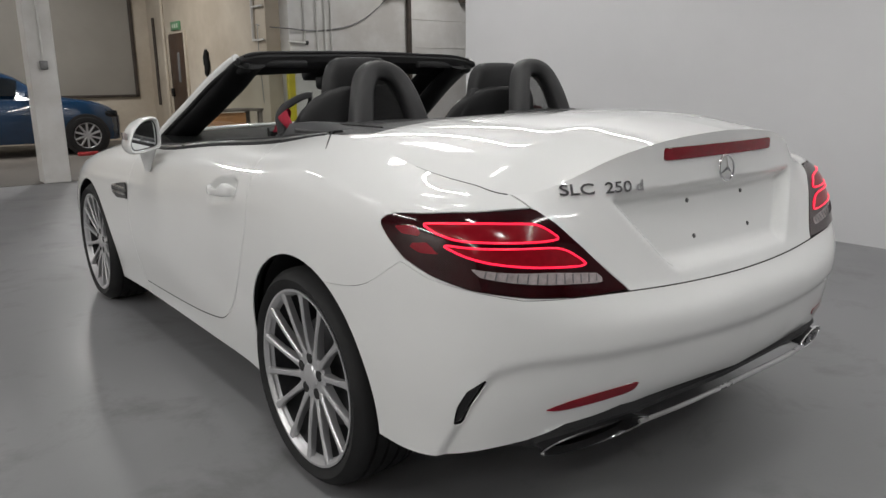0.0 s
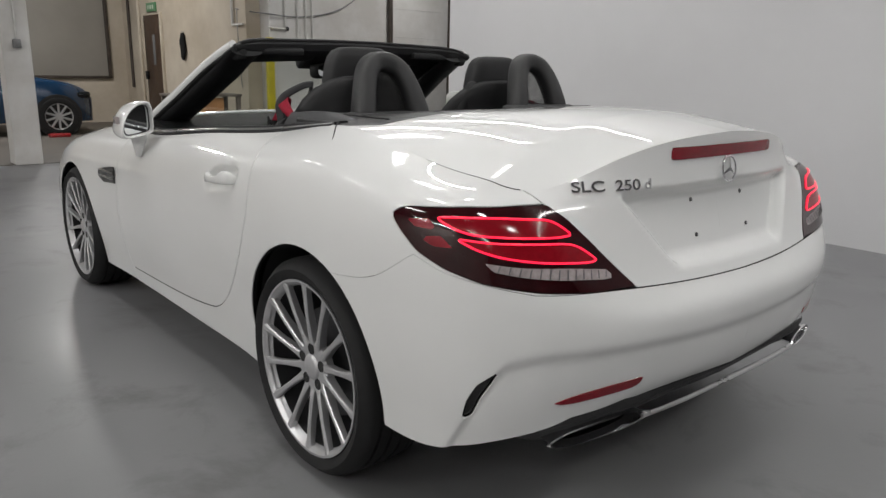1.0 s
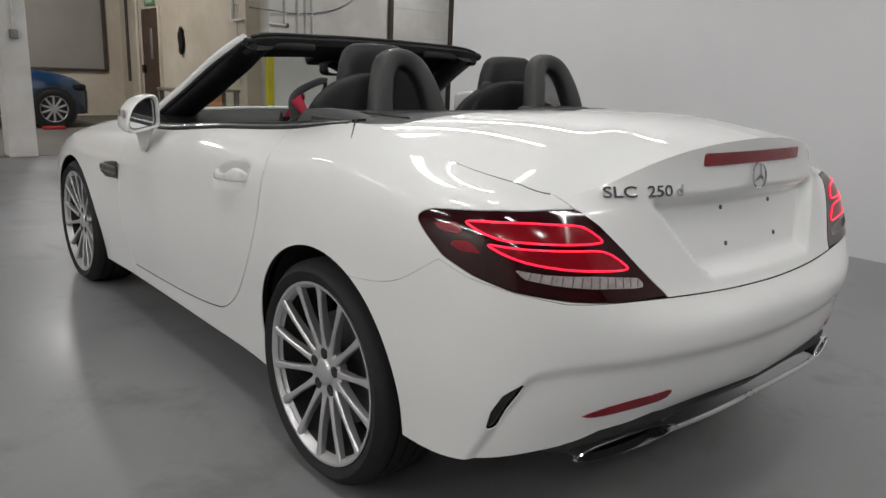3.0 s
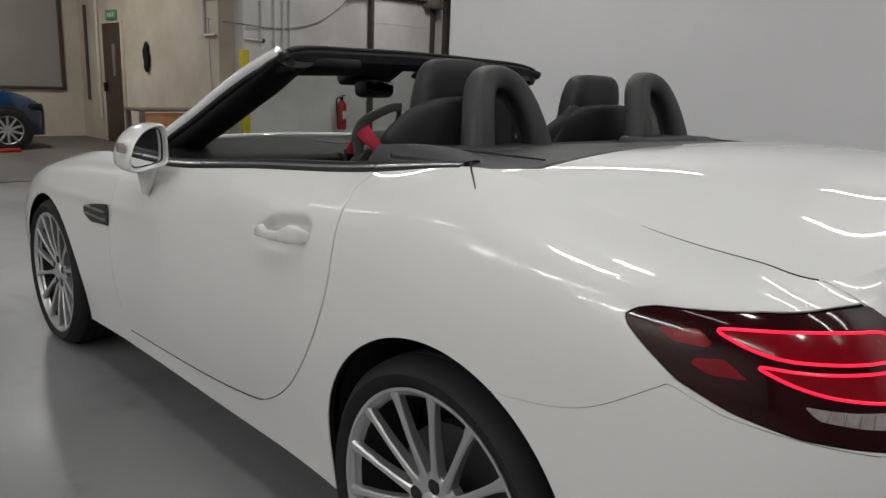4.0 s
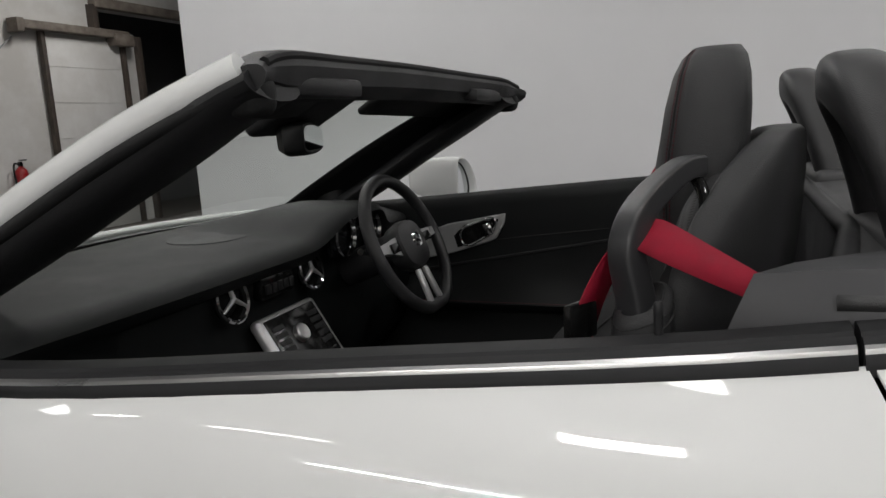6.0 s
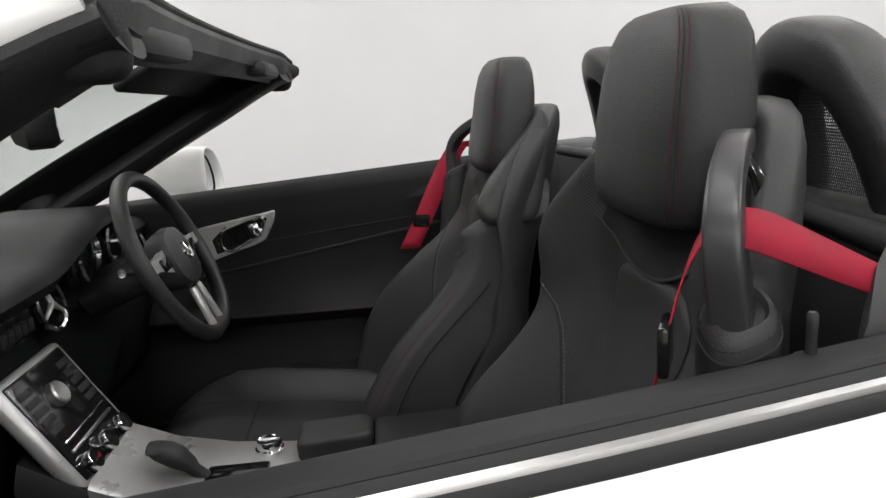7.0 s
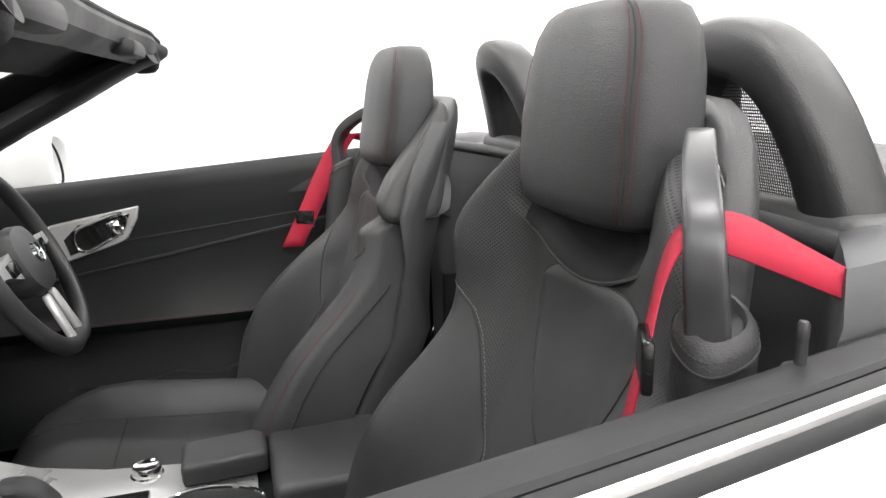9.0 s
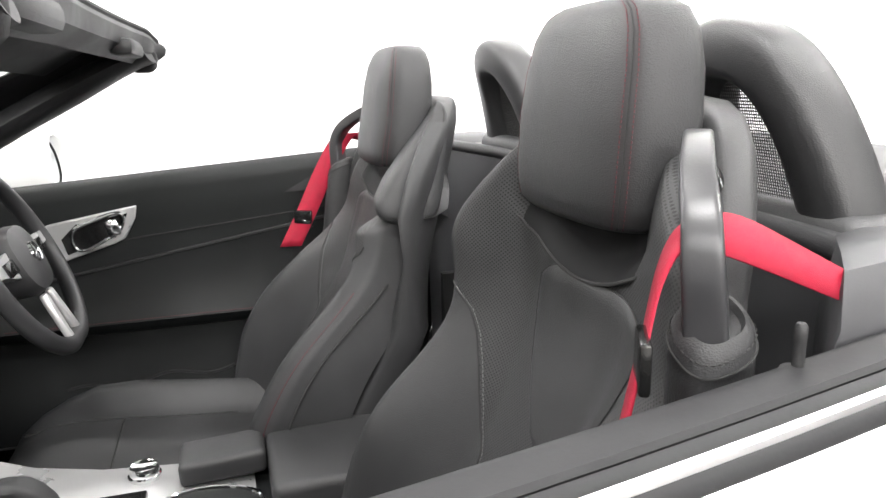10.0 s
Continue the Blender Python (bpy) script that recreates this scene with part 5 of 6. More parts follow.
# ---- roll hoops ----
for sx in (-1, 1):
    hp = thing("roll_hoop", "black grained roll-over hoop behind the seat", "roll hoop", .340 if sx > 0 else -.386, 0 if sx > 0 else .004, .016 if sx > 0 else .003, group="roll hoops behind the seats")
    line = bez([(-.128, .268, .985), (-.112, .286, 1.06), (-.087, .312, 1.140), (-.054, .332, 1.187), (0, .340, 1.204), (.054, .332, 1.187), (.087, .312, 1.140), (.112, .286, 1.06), (.128, .268, .985)], 44)
    bm = bmesh.new()
    rings = []
    n = len(line)
    for i, p in enumerate(line):
        d = (line[min(i + 1, n - 1)] - line[max(i - 1, 0)]).normalized()
        inw = Vector((d.z, 0, -d.x)).normalized()
        f = Vector((0, 1, 0)) - d * d.y
        f.normalize()
        lp = []
        for k in range(20):
            a = 2 * math.pi * k / 20
            c, s = math.cos(a), math.sin(a)
            lp.append(p + inw * .006 + inw * ((.033 + .005 * float(smooth01(1.15, 1.0, p.z))) * abs(c) ** .6 * math.copysign(1, c)) + f * (.037 * abs(s) ** .6 * math.copysign(1, s)))
        rings.append(lp)
    skin(bm, rings)
    part("hoop", bm, HOOPMAT, hp)
    # wind net in the hoop
    bm = bmesh.new()
    pts = [p for p in line if p.z > 1.0]
    for k in range(62):
        u = -.110 + .22 * k / 61
        ztop = float(np.interp(abs(u), (0, .035, .065, .085, .115), (1.196, 1.185, 1.155, 1.12, 1.03)))
        tube(bm, [(u, .280, 1.0), (u, .280 + (ztop - 1.0) * .28, ztop)], .0008, 4, cap=False)
    for k in range(54):
        z = 1.0 + .19 * k / 53
        hw = float(np.interp(z, (1.0, 1.03, 1.12, 1.155, 1.185, 1.196), (.122, .115, .085, .065, .035, .02)))
        tube(bm, [(-hw, .280 + (z - 1) * .28, z), (hw, .280 + (z - 1) * .28, z)], .0008, 4, cap=False)
    part("wind_net", bm, GAP, hp, "fine black wind net")
    bm = bmesh.new()
    soft_box(bm, (0, .268, 1.008), (.335, .105, .05), .018, 3)
    part("hoop_base", bm, COVER, hp, "black hoop base")

# ---- cover panel behind the hoops, bulkhead, floor, tunnel ----
bm = bmesh.new()
rows = []
for k in range(15):
    u = k / 14
    row = []
    for x in np.linspace(-.725, .725, 41):
        yr = float(LIDFRONT(x)) + .006
        yf = .33 + .16 * max(0, abs(x) - .35)
        y = yf + (yr - yf) * u
        x *= 1 - .05 * float(smooth01(.04, .15, y))
        ze = deck_height(x, yr) - .003
        row.append((x, y, ze + (1.026 - .012 * (abs(x) / .735) ** 2 - ze) * (1 - u) ** 1.2))
    rows.append(row)
skin(bm, rows, closed=False)
cover = part("roof_cover_panel", bm, COVER, car, "black cover panel behind the hoops")
mod = cover.modifiers.new("thickness", "SOLIDIFY")
mod.thickness = .012
mod.offset = -1
for x in (-.30, .30):
    bm = bmesh.new()
    soft_box(bm, (x * 2.05, .10, 1.034), (.006, .24, .004), .001)
    part("panel_joint", bm, GAP, cover)
bm = bmesh.new()
rows = []
for z in (1.030, 1.022, .99, .975, .80, .40, .25):
    rows.append([(x, .334 + .16 * max(0, abs(x) - .35) + (.008 if .5 < z < 1.025 else 0) + (.02 if z < .3 else 0), z - .006) for x in np.linspace(-1, 1, 41) * (.62 if z > .985 else .70)])
skin(bm, rows, closed=False)
part("bulkhead", bm, GREYTRIM, car, "black trimmed wall behind the seats")
bm = bmesh.new()
tube(bm, [(x, .334 + .16 * max(0, abs(x) - .35), 1.018) for x in np.linspace(-.60, .60, 60)], .013, 10)
part("bulkhead_piping", bm, HIDE, car, "leather edge of the rear shelf")
for sx in (-1, 1):
    # corner trim where the belt comes out, behind the door
    bm = bmesh.new()
    loops = []
    for y, xo, zo, zi, k, s in ((.484, .692, .950, .950, .3, 1), (.480, .692, .972, .992, .7, 1), (.472, .691, .992, 1.030, 1, 1), (.42, .690, .996, 1.034, 1, .8), (.28, .692, 1.002, 1.034, 1, 0), (.18, .686, .998, 1.024, .6, 0), (.08, .68, .985, 1.000, .3, 0)):
        loops.append([(sx * (xo - d), y - .90 * d * s, z) for d, z in ((0, zo - .05), (0, zo), (.02 * k, zo + .038 * k), (.06, (zo + zi) / 2 + .022), (.12, zi), (.145, zi - .03), (.145, zi - .12))])
    skin(bm, loops)
    tr = part("corner_trim", bm, CORNERMAT, car, "grey-black corner trim where the belt comes out", angle=60)
bm = bmesh.new()
soft_box(bm, (0, 1.1, .26), (1.50, 1.75, .06), .01)
part("cabin_floor", bm, CARPET, car, "black carpeted cabin floor")
bm = bmesh.new()
skin(bm, [[(-.13, y, .25), (-.125, y, zt - .03), (-.105, y, zt), (.105, y, zt), (.125, y, zt - .03), (.13, y, .25)] for y, zt in ((.30, .50), (.62, .53), (.90, .535), (1.12, .548), (1.30, .60), (1.40, .66))])
part("tunnel", bm, DASH, car, "black centre tunnel")
cons = link("centre_console", None, car, "silver centre console with selector, dial and armrest")
bm = bmesh.new()
soft_box(bm, (.004, .725, .553), (.215, .275, .088), .014, 3)
part("armrest", bm, HIDE, cons, "black leather armrest box")
bm = bmesh.new()
soft_box(bm, (.062, .932, .574), (.090, .136, .040), .010, 3, rot=Euler((radians(-3), 0, 0)).to_matrix())
part("armrest_flap", bm, HIDE, cons, "smaller leather flap")
bm = bmesh.new()
skin(bm, [[(-.115, y, z - .02), (-.115, y, z), (-.105, y, z + .006), (.105, y, z + .006), (.115, y, z), (.115, y, z - .02)] for y, z in ((.885, .538), (1.0, .545), (1.12, .556), (1.22, .578), (1.30, .612))])
part("console_panel", bm, SILVER, cons, "brushed silver console panel")
bm = bmesh.new()
lp0 = [(-.040 + .042 * math.cos(a), .950 + .070 * math.sin(a)) for a in np.linspace(0, 2 * math.pi, 36, endpoint=False)]
skin(bm, [[(x, y, .5545 + .09 * (y - .965)) for x, y in lp0], [(x, y, .5555 + .09 * (y - .965)) for x, y in lp0]])
cup = part("cup_holder_lid", bm, DASH, cons, "black oval cup holder lid")
bm = bmesh.new()
tube(bm, [(-.040 + .045 * math.cos(a), .950 + .073 * math.sin(a), .5560 + .09 * (.950 + .073 * math.sin(a) - .965)) for a in np.linspace(0, 2 * math.pi, 48, endpoint=False)], .004, 8, closed=True)
part("cup_holder_rim", bm, CHROME, cup, "bright rim of the cup holder")
bm = bmesh.new()
lathe(bm, [(.556, .026), (.562, .026), (.564, .023), (.573, .023), (.577, .021), (.575, .017), (.5745, .0005)], 32, "z", (.070, 1.055, 0))
part("dial", bm, CHROME, cons, "chrome controller dial")
bm = bmesh.new()
soft_box(bm, (-.02, 1.10, .562), (.06, .11, .012), .004)
part("selector_gate", bm, GLOSSBLACK, cons, "gloss black selector gate")
bm = bmesh.new()
skin(bm, [superloop(-.02, 1.15 + .02 * k, .565 + .018 * k, hx, hy, .6, 24) for k, hx, hy in ((0, .014, .012), (1, .014, .012), (1.6, .022, .018), (2.6, .026, .024), (3.3, .024, .022), (3.7, .014, .012))])
part("selector", bm, HIDE, cons, "black gear selector")
for k in range(3):
    bm = bmesh.new()
    soft_box(bm, (-.07 + .0 * k, 1.05 + .04 * k, .562), (.03, .03, .012), .004)
    part("console_button", bm, CHROME, cons, "small chrome button")

# ---- dashboard ----
dash = link("dashboard", None, car, "black soft dashboard with round chrome-ringed vents")
bm = bmesh.new()
loops = []
for x in np.linspace(-.74, .74, 61):
    k = 1 - (abs(x) / .74) ** 3
    yb = 1.655 + .275 * (1 - (abs(x) / .72) ** 2) if abs(x) < .72 else 1.655
    hood_b = math.exp(-((x - .37) / .165) ** 4)
    lip_y = 1.400 + .02 * (abs(x) / .74) ** 2 - .035 * hood_b
    lip_z = .900 + .065 * hood_b
    prof = [(yb, .924), (yb - .05, .935 + .004 * hood_b), ((yb + lip_y) / 2, .930 + .050 * hood_b), (lip_y + .05, lip_z + .014), (lip_y + .012, lip_z + .004), (lip_y, lip_z - .012), (lip_y + .014 + .05 * hood_b, lip_z - .035),
            (1.440 + .02 * hood_b, .855), (1.455, .78), (1.43, .70), (1.46, .56), (1.60, .40), (yb, .40)]
    loops.append([(x, y, z) for y, z in prof])
skin(bm, loops)
part("dash_pad", bm, DASH, dash, angle=50)
bm = bmesh.new()
lp = [(.10 + .125 * math.cos(a), 1.675 + .085 * math.sin(a)) for a in np.linspace(0, 2 * math.pi, 40, endpoint=False)]
skin(bm, [[(x, y, .9305 + h + (y - 1.66) * (.024 if y > 1.66 else .076)) for x, y in lp] for h in (-.004, .0012)])
part("speaker_grille", bm, TRIM, dash, "dark oval speaker grille on the dash")


bm = bmesh.new()
skin(bm, [superloop(.655, 1.640, z, hx, hy, .8, 28) for z, hx, hy in ((.930, .040, .050), (.970, .038, .048), (.992, .032, .042), (1.003, .022, .030), (1.007, .008, .010))])
part("tweeter_pod", bm, TRIM, dash, "small black pod on the dash beside the pillar")


def vent(x, y, z, r=.052):
    v = link("air_vent", None, dash, "round air vent with a chrome ring and cross")
    M = pose(x, y, z, -12, 0, 0)
    for nm, mt, prof in (("vent_ring", CHROME, [(-.004, r), (-.012, r), (-.015, r - .004), (-.012, r - .009), (-.002, r - .010)]),
                         ("vent_throat", GLOSSBLACK, [(-.006, r - .008), (.02, r - .016), (.025, .0005)])):
        bm = bmesh.new()
        lathe(bm, prof, 36, "y")
        bm.transform(M)
        part(nm, bm, mt, v)
    for a in (90, 210, 330):
        bm = bmesh.new()
        tube(bm, [(0, -.012, 0), (math.cos(radians(a)) * (r - .006), -.008, math.sin(radians(a)) * (r - .006))], [.006, .003], 8)
        bm.transform(M)
        part("vent_blade", bm, SILVER, v, "silver vent blade")


for x in (-.66, -.155, .155, .66):
    vent(x, 1.438, .838)
# middle controls between the vents
bm = bmesh.new()
soft_box(bm, (0, 1.435, .838), (.13, .03, .055), .01)
part("warning_switch_panel", bm, GLOSSBLACK, dash, "gloss black switch panel")
for k in range(5):
    bm = bmesh.new()
    soft_box(bm, (-.045 + k * .0225, 1.417, .836), (.018, .008, .022), .002)
    part("switch", bm, TRIM, dash)
# centre stack
stack = link("centre_stack", None, dash, "silver-framed control stack with dark keys")
bm = bmesh.new()
soft_box(bm, (.01, -.012, 0), (.235, .225, .03), .012, 3)
bm.transform(pose(.005, 1.378, .688, 58, 0, 0))
part("stack_frame", bm, SILVER, stack, "satin silver frame")
S = pose(.005, 1.378, .688, 58, 0, 0)
bm = bmesh.new()
soft_box(bm, (.01, -.006, .0145), (.200, .190, .008), .004)
bm.transform(S)
part("stack_face", bm, GLOSSBLACK, stack, "black key panel")
for k in range(5):
    for j in range(2):
        bm = bmesh.new()
        soft_box(bm, (-.060 + .14 * j, .062 - k * .018, .0195), (.04, .012, .004), .0015)
        bm.transform(S)
        part("key", bm, TRIM, stack)
bm = bmesh.new()
lathe(bm, [(.018, .022), (.030, .021), (.033, .018), (.032, .0005)], 28, "z", (0, .030, 0))
bm.transform(S)
part("volume_knob", bm, SATIN, stack, "silver knob")
for z0, mt in ((-.028, CHROME), (-.045, SATIN)):
    bm = bmesh.new()
    soft_box(bm, (.01, z0 - .008, .020), (.165, .006, .004), .0015)
    bm.transform(S)
    part("stack_strip", bm, mt, stack, "bright strip")
for x in (-.06, .01, .08):
    bm = bmesh.new()
    lathe(bm, [(.016, .019), (.032, .0185), (.035, .016), (.034, .0005)], 28, "z", (x, -.085, 0))
    bm.transform(S)
    part("climate_knob", bm, CHROME, stack, "chrome climate knob")
# display on top of the dash's middle is hidden; instruments behind the wheel
bm = bmesh.new()
soft_box(bm, (.37, 1.425, .895), (.27, .02, .095), .01)
part("instrument_panel", bm, SCREEN, dash, "dark instrument panel")
for x in (.295, .445):
    bm = bmesh.new()
    lathe(bm, [(.012, .052), (-.008, .054), (-.012, .050), (-.004, .046)], 36, "y", (x, 1.41, .897))
    part("gauge_ring", bm, CHROME, dash, "chrome gauge ring")

# steering wheel
sw = link("steering_wheel", None, car, "black leather steering wheel with silver spokes")
W = pose(.375, 1.262, .868, 66, 0, 0)
bm = bmesh.new()
pts = []
for a in np.linspace(0, 2 * math.pi, 60, endpoint=False):
    y = .182 * math.sin(a)
    pts.append((.185 * math.cos(a), max(y, -.178), 0))
tube(bm, pts, .0165, 12, closed=True, up=(0, 0, 1))
bm.transform(W)
part("wheel_rim", bm, WHEELHIDE, sw, "leather rim with a flattened foot")
bm = bmesh.new()
skin(bm, [superloop(0, -.005, z, hx, hy, .75, 32) for z, hx, hy in ((-.03, .07, .06), (0, .078, .068), (.018, .07, .062), (.026, .045, .04), (.028, .012, .01))])
bm.transform(W)
part("airbag_cover", bm, WHEELHIDE, sw, "round leather boss")
bm = bmesh.new()
lathe(bm, [(.027, .021), (.032, .019), (.031, .016), (.028, .015)], 24, "z")
for k in range(3):
    a = math.pi / 2 + 2 * math.pi * k / 3
    tube(bm, [(0, 0, .029), (math.cos(a) * .018, math.sin(a) * .018, .029)], [.004, .0015], 6)
bm.transform(W)
part("boss_badge", bm, CHROME, sw, "round chrome badge")
for s in (-1, 1):
    bm = bmesh.new()
    skin(bm, [[(s * x, y0, -.006), (s * x, y0, .008), (s * x, y1, .008), (s * x, y1, -.006)] for x, y0, y1 in ((.055, -.030, .028), (.10, -.018, .022), (.14, -.006, .020), (.178, -.004, .018))])
    bm.transform(W)
    part("wheel_spoke", bm, SILVER, sw, "silver spoke")
    bm = bmesh.new()
    soft_box(bm, (s * .10, 0, .011), (.045, .026, .008), .003)
    bm.transform(W)
    part("wheel_keys", bm, GLOSSBLACK, sw, "black keys")
    bm = bmesh.new()
    soft_box(bm, (s * .026, -.122, .003), (.022, .098, .014), .006, rot=Euler((0, 0, s * .10)).to_matrix())
    bm.transform(W)
    part("lower_spoke", bm, SILVER, sw, "silver lower spoke")
bm = bmesh.new()
tube(bm, [(.375, 1.275, .862), (.375, 1.45, .79)], .045, 16)
part("steering_column", bm, TRIM, sw)
for s in (-1, 1):
    bm = bmesh.new()
    tube(bm, [(.375 + s * .05, 1.33, .85), (.375 + s * .17, 1.315, .875)], [.007, .009], 8)
    part("column_stalk", bm, CHROME if s < 0 else TRIM, sw, "column stalk")

# ---- door cards ----
for sx in (-1, 1):
    card = link("door_card", None, door_l if sx < 0 else door_r, "black door lining with a silver handle plate")
    bm = bmesh.new()
    rows = []
    for y in np.linspace(.50, 1.66, 40):
        zt = .998 - .068 * (y - .65) if sx > 0 else .988 - .1 * (y - .40)
        brow = ((.772, zt), (.745, zt + .002), (.728, zt - .012), (.722, zt - .04)) if sx > 0 else ((.755, zt - .06), (.726, zt - .006), (.712, zt - .010), (.708, zt - .04))
        rows.append([(sx * x, y, z) for x, z in brow + ((.735, zt - .11), (.738, zt - .20), (.742, zt - .26), (.715, .640), (.700, .622), (.712, .600), (.745, .585), (.75, .48), (.735, .44), (.74, .33), (.79, .30))])
    skin(bm, rows)
    part("lining", bm, DASH, card, angle=50)
    bm = bmesh.new()
    tube(bm, [(sx * (.7355 - .001), y, .985 - .1 * (y - .4) - .095) for y in np.linspace(.42, 1.15, 24)], .0016, 6)
    part("lining_seam", bm, GAP, card)
    bm = bmesh.new()
    tube(bm, [(sx * .737, y, .835 - .165 * (y - .68) - .0) for y in np.linspace(.45, 1.45, 24)], .004, 6)
    part("lining_ridge", bm, TRIM, card)
    bm = bmesh.new()
    stitches(bm, [(sx * .700, y, .628) for y in np.linspace(.50, 1.40, 30)], .007, .005, .0009)
    part("armrest_stitching", bm, THREAD, card, "red stitching")
    bm = bmesh.new()
    prev = [(sx * .742, y, .475 + .010 * math.sin(y * 31) - .05 * (y - .8)) for y in np.linspace(.60, 1.30, 60)]
    tube(bm, prev, .004, 6)
    part("pocket_net_edge", bm, TRIM, card, "gathered edge of the door pocket net")
    hp = link("inner_handle", None, card, "satin silver handle plate with a pull lever")
    bm = bmesh.new()
    outl = [(1.094, .899), (1.100, .868), (1.126, .822), (1.150, .811), (1.265, .776), (1.40, .748), (1.42, .820), (1.285, .866)]
    lo = [(sx * .7345, y, z) for y, z in outl]
    hi = [(sx * .7240, y, z) for y, z in outl]
    skin(bm, [lo, hi])
    pl = part("handle_plate", bm, SILVER, hp, "satin silver plate")
    mod = pl.modifiers.new("rounding", "BEVEL")
    mod.width, mod.segments = .004, 2
    bm = bmesh.new()
    cut = [(1.116, .882), (1.130, .842), (1.147, .826), (1.252, .793), (1.262, .830), (1.228, .863)]
    skin(bm, [[(sx * .7225, y, z) for y, z in cut], [(sx * .7232, y, z) for y, z in cut]])
    part("handle_hollow", bm, GLOSSBLACK, hp, "dark hollow")
    bm = bmesh.new()
    tube(bm, bez([(sx * .7215, y, z) for y, z in [(1.126, .876), (1.140, .838), (1.160, .826), (1.232, .806), (1.236, .846), (1.205, .864)]], 40, closed=True), .0045, 8, closed=True, up=(1, 0, 0))
    part("handle_rim", bm, CHROME, hp, "chrome rim")
    bm = bmesh.new()
    soft_box(bm, (sx * .716, 1.150, .850), (.010, .030, .040), .006, rot=Euler((radians(-15), 0, 0)).to_matrix())
    part("pull_lever", bm, CHROME, hp, "chrome lever")
    bm = bmesh.new()
    lathe(bm, [(.978, .012), (.983, .0115), (.9845, .0040), (1.004, .0040), (1.005, .0043), (1.013, .0043), (1.0155, .003), (1.016, .0005)], 16, "z", (sx * .716, .532, -.002))
    part("lock_pin", bm, TRIM, card, "black door lock pin")

# ---- rear-view mirror and sun visors ----
rv = link("rear_view_mirror", None, car, "black rear-view mirror on the windscreen")
bm = bmesh.new()
skin(bm, [superloop(0, 0, z, hx, hy, .45, 32) for z, hx, hy in ((0, .106, .030), (.010, .114, .036), (.040, .114, .036), (.058, .090, .026), (.065, .045, .012))])
RM = pose(.015, 1.305, 1.162, -92, 0, 20)
bm.transform(RM)
part("mirror_shell", bm, TRIM, rv)
bm = bmesh.new()
skin(bm, [superloop(0, 0, z, .101, .026, .45, 32) for z in (-.0015, -.0005)])
bm.transform(RM)
part("mirror_face", bm, MIRROR, rv, "mirror glass")
bm = bmesh.new()
soft_box(bm, (-.03, 1.30, 1.222), (.23, .16, .045), .015, 3, rot=Euler((radians(-28), 0, 0)).to_matrix())
tube(bm, [(.01, 1.365, 1.165), (.01, 1.35, 1.215)], .014, 10)
part("mirror_mount", bm, TRIM, rv)
for sx in (-1, 1):
    v = link("sun_visor", None, car, "black folded sun visor")
    bm = bmesh.new()
    soft_box(bm, (0, 0, 0), (.36, .13, .018), .008, 3)
    bm.transform(pose(sx * .30, 1.175, 1.236, -30, sx * 2, -sx * 8))
    part("visor_pad", bm, TRIM, v)
# ---- the hall ----
FLOOR = mat("grey_painted_concrete_floor", (0.20, 0.20, 0.205), 0.40, var=0.10, scale=0.9, rvar=0.10, bump=0.12, bscale=60)
FN = FLOOR.node_tree
FB = FN.nodes["Principled BSDF"]
tcf = FN.nodes.new("ShaderNodeTexCoord")
st1 = FN.nodes.new("ShaderNodeTexNoise")
st1.inputs["Scale"].default_value = 2.0
st1.inputs["Detail"].default_value = 9
st1.inputs["Roughness"].default_value = 0.68
st1.inputs["Distortion"].default_value = 0.35
FN.links.new(tcf.outputs["Object"], st1.inputs["Vector"])
stm = FN.nodes.new("ShaderNodeMapRange")
stm.inputs[1].default_value, stm.inputs[2].default_value = 0.53, 0.68
stm.inputs[3].default_value, stm.inputs[4].default_value = 0.0, 0.45
FN.links.new(st1.outputs["Fac"], stm.inputs[0])
stx = FN.nodes.new("ShaderNodeMix")
stx.data_type = "RGBA"
FN.links.new(stm.outputs[0], stx.inputs[0])
FN.links.new(FB.inputs["Base Color"].links[0].from_socket, stx.inputs[6])
stx.inputs[7].default_value = (0.075, 0.072, 0.07, 1)
FN.links.new(stx.outputs[2], FB.inputs["Base Color"])
OLDFLOOR = mat("worn_brown_grey_concrete", (0.13, 0.115, 0.10), 0.6, second=(0.07, 0.06, 0.05), scale=1.4, bump=0.3, bscale=40)
WHITEWALL = mat("white_painted_board_wall", (0.70, 0.70, 0.71), 0.6, var=0.03, scale=0.7, bump=0.1, bscale=40)
OLDWALL = mat("stained_cream_painted_wall", (0.55, 0.49, 0.40), 0.7, second=(0.42, 0.36, 0.28), scale=1.1, bump=0.3, bscale=30)
PIPEWALL = mat("scuffed_white_painted_brick", (0.66, 0.65, 0.63), 0.65, second=(0.52, 0.50, 0.47), scale=1.6, bump=0.3, bscale=30)
DIMWALL = mat("dark_grey_cladding", (0.16, 0.16, 0.16), 0.7, var=0.15, scale=1.2)
SHUTTER = mat("grey_shutter_sheet", (0.30, 0.28, 0.25), 0.6, var=0.08, scale=0.8)
CEILMAT = mat("grey_ceiling_sheet", (0.35, 0.35, 0.35), 0.8, var=0.1, scale=1.0)
BROWN = mat("dark_brown_door_paint", (0.055, 0.032, 0.020), 0.5, var=0.3, scale=5)
DARKWOOD = mat("dark_old_timber", (0.05, 0.038, 0.030), 0.7, var=0.35, scale=8, bump=0.4, bscale=60)
GREYWOOD = mat("weathered_grey_timber", (0.22, 0.19, 0.16), 0.75, second=(0.10, 0.08, 0.065), scale=6, bump=0.4, bscale=60)
PLY = mat("orange_plywood", (0.42, 0.20, 0.075), 0.55, var=0.2, scale=4)
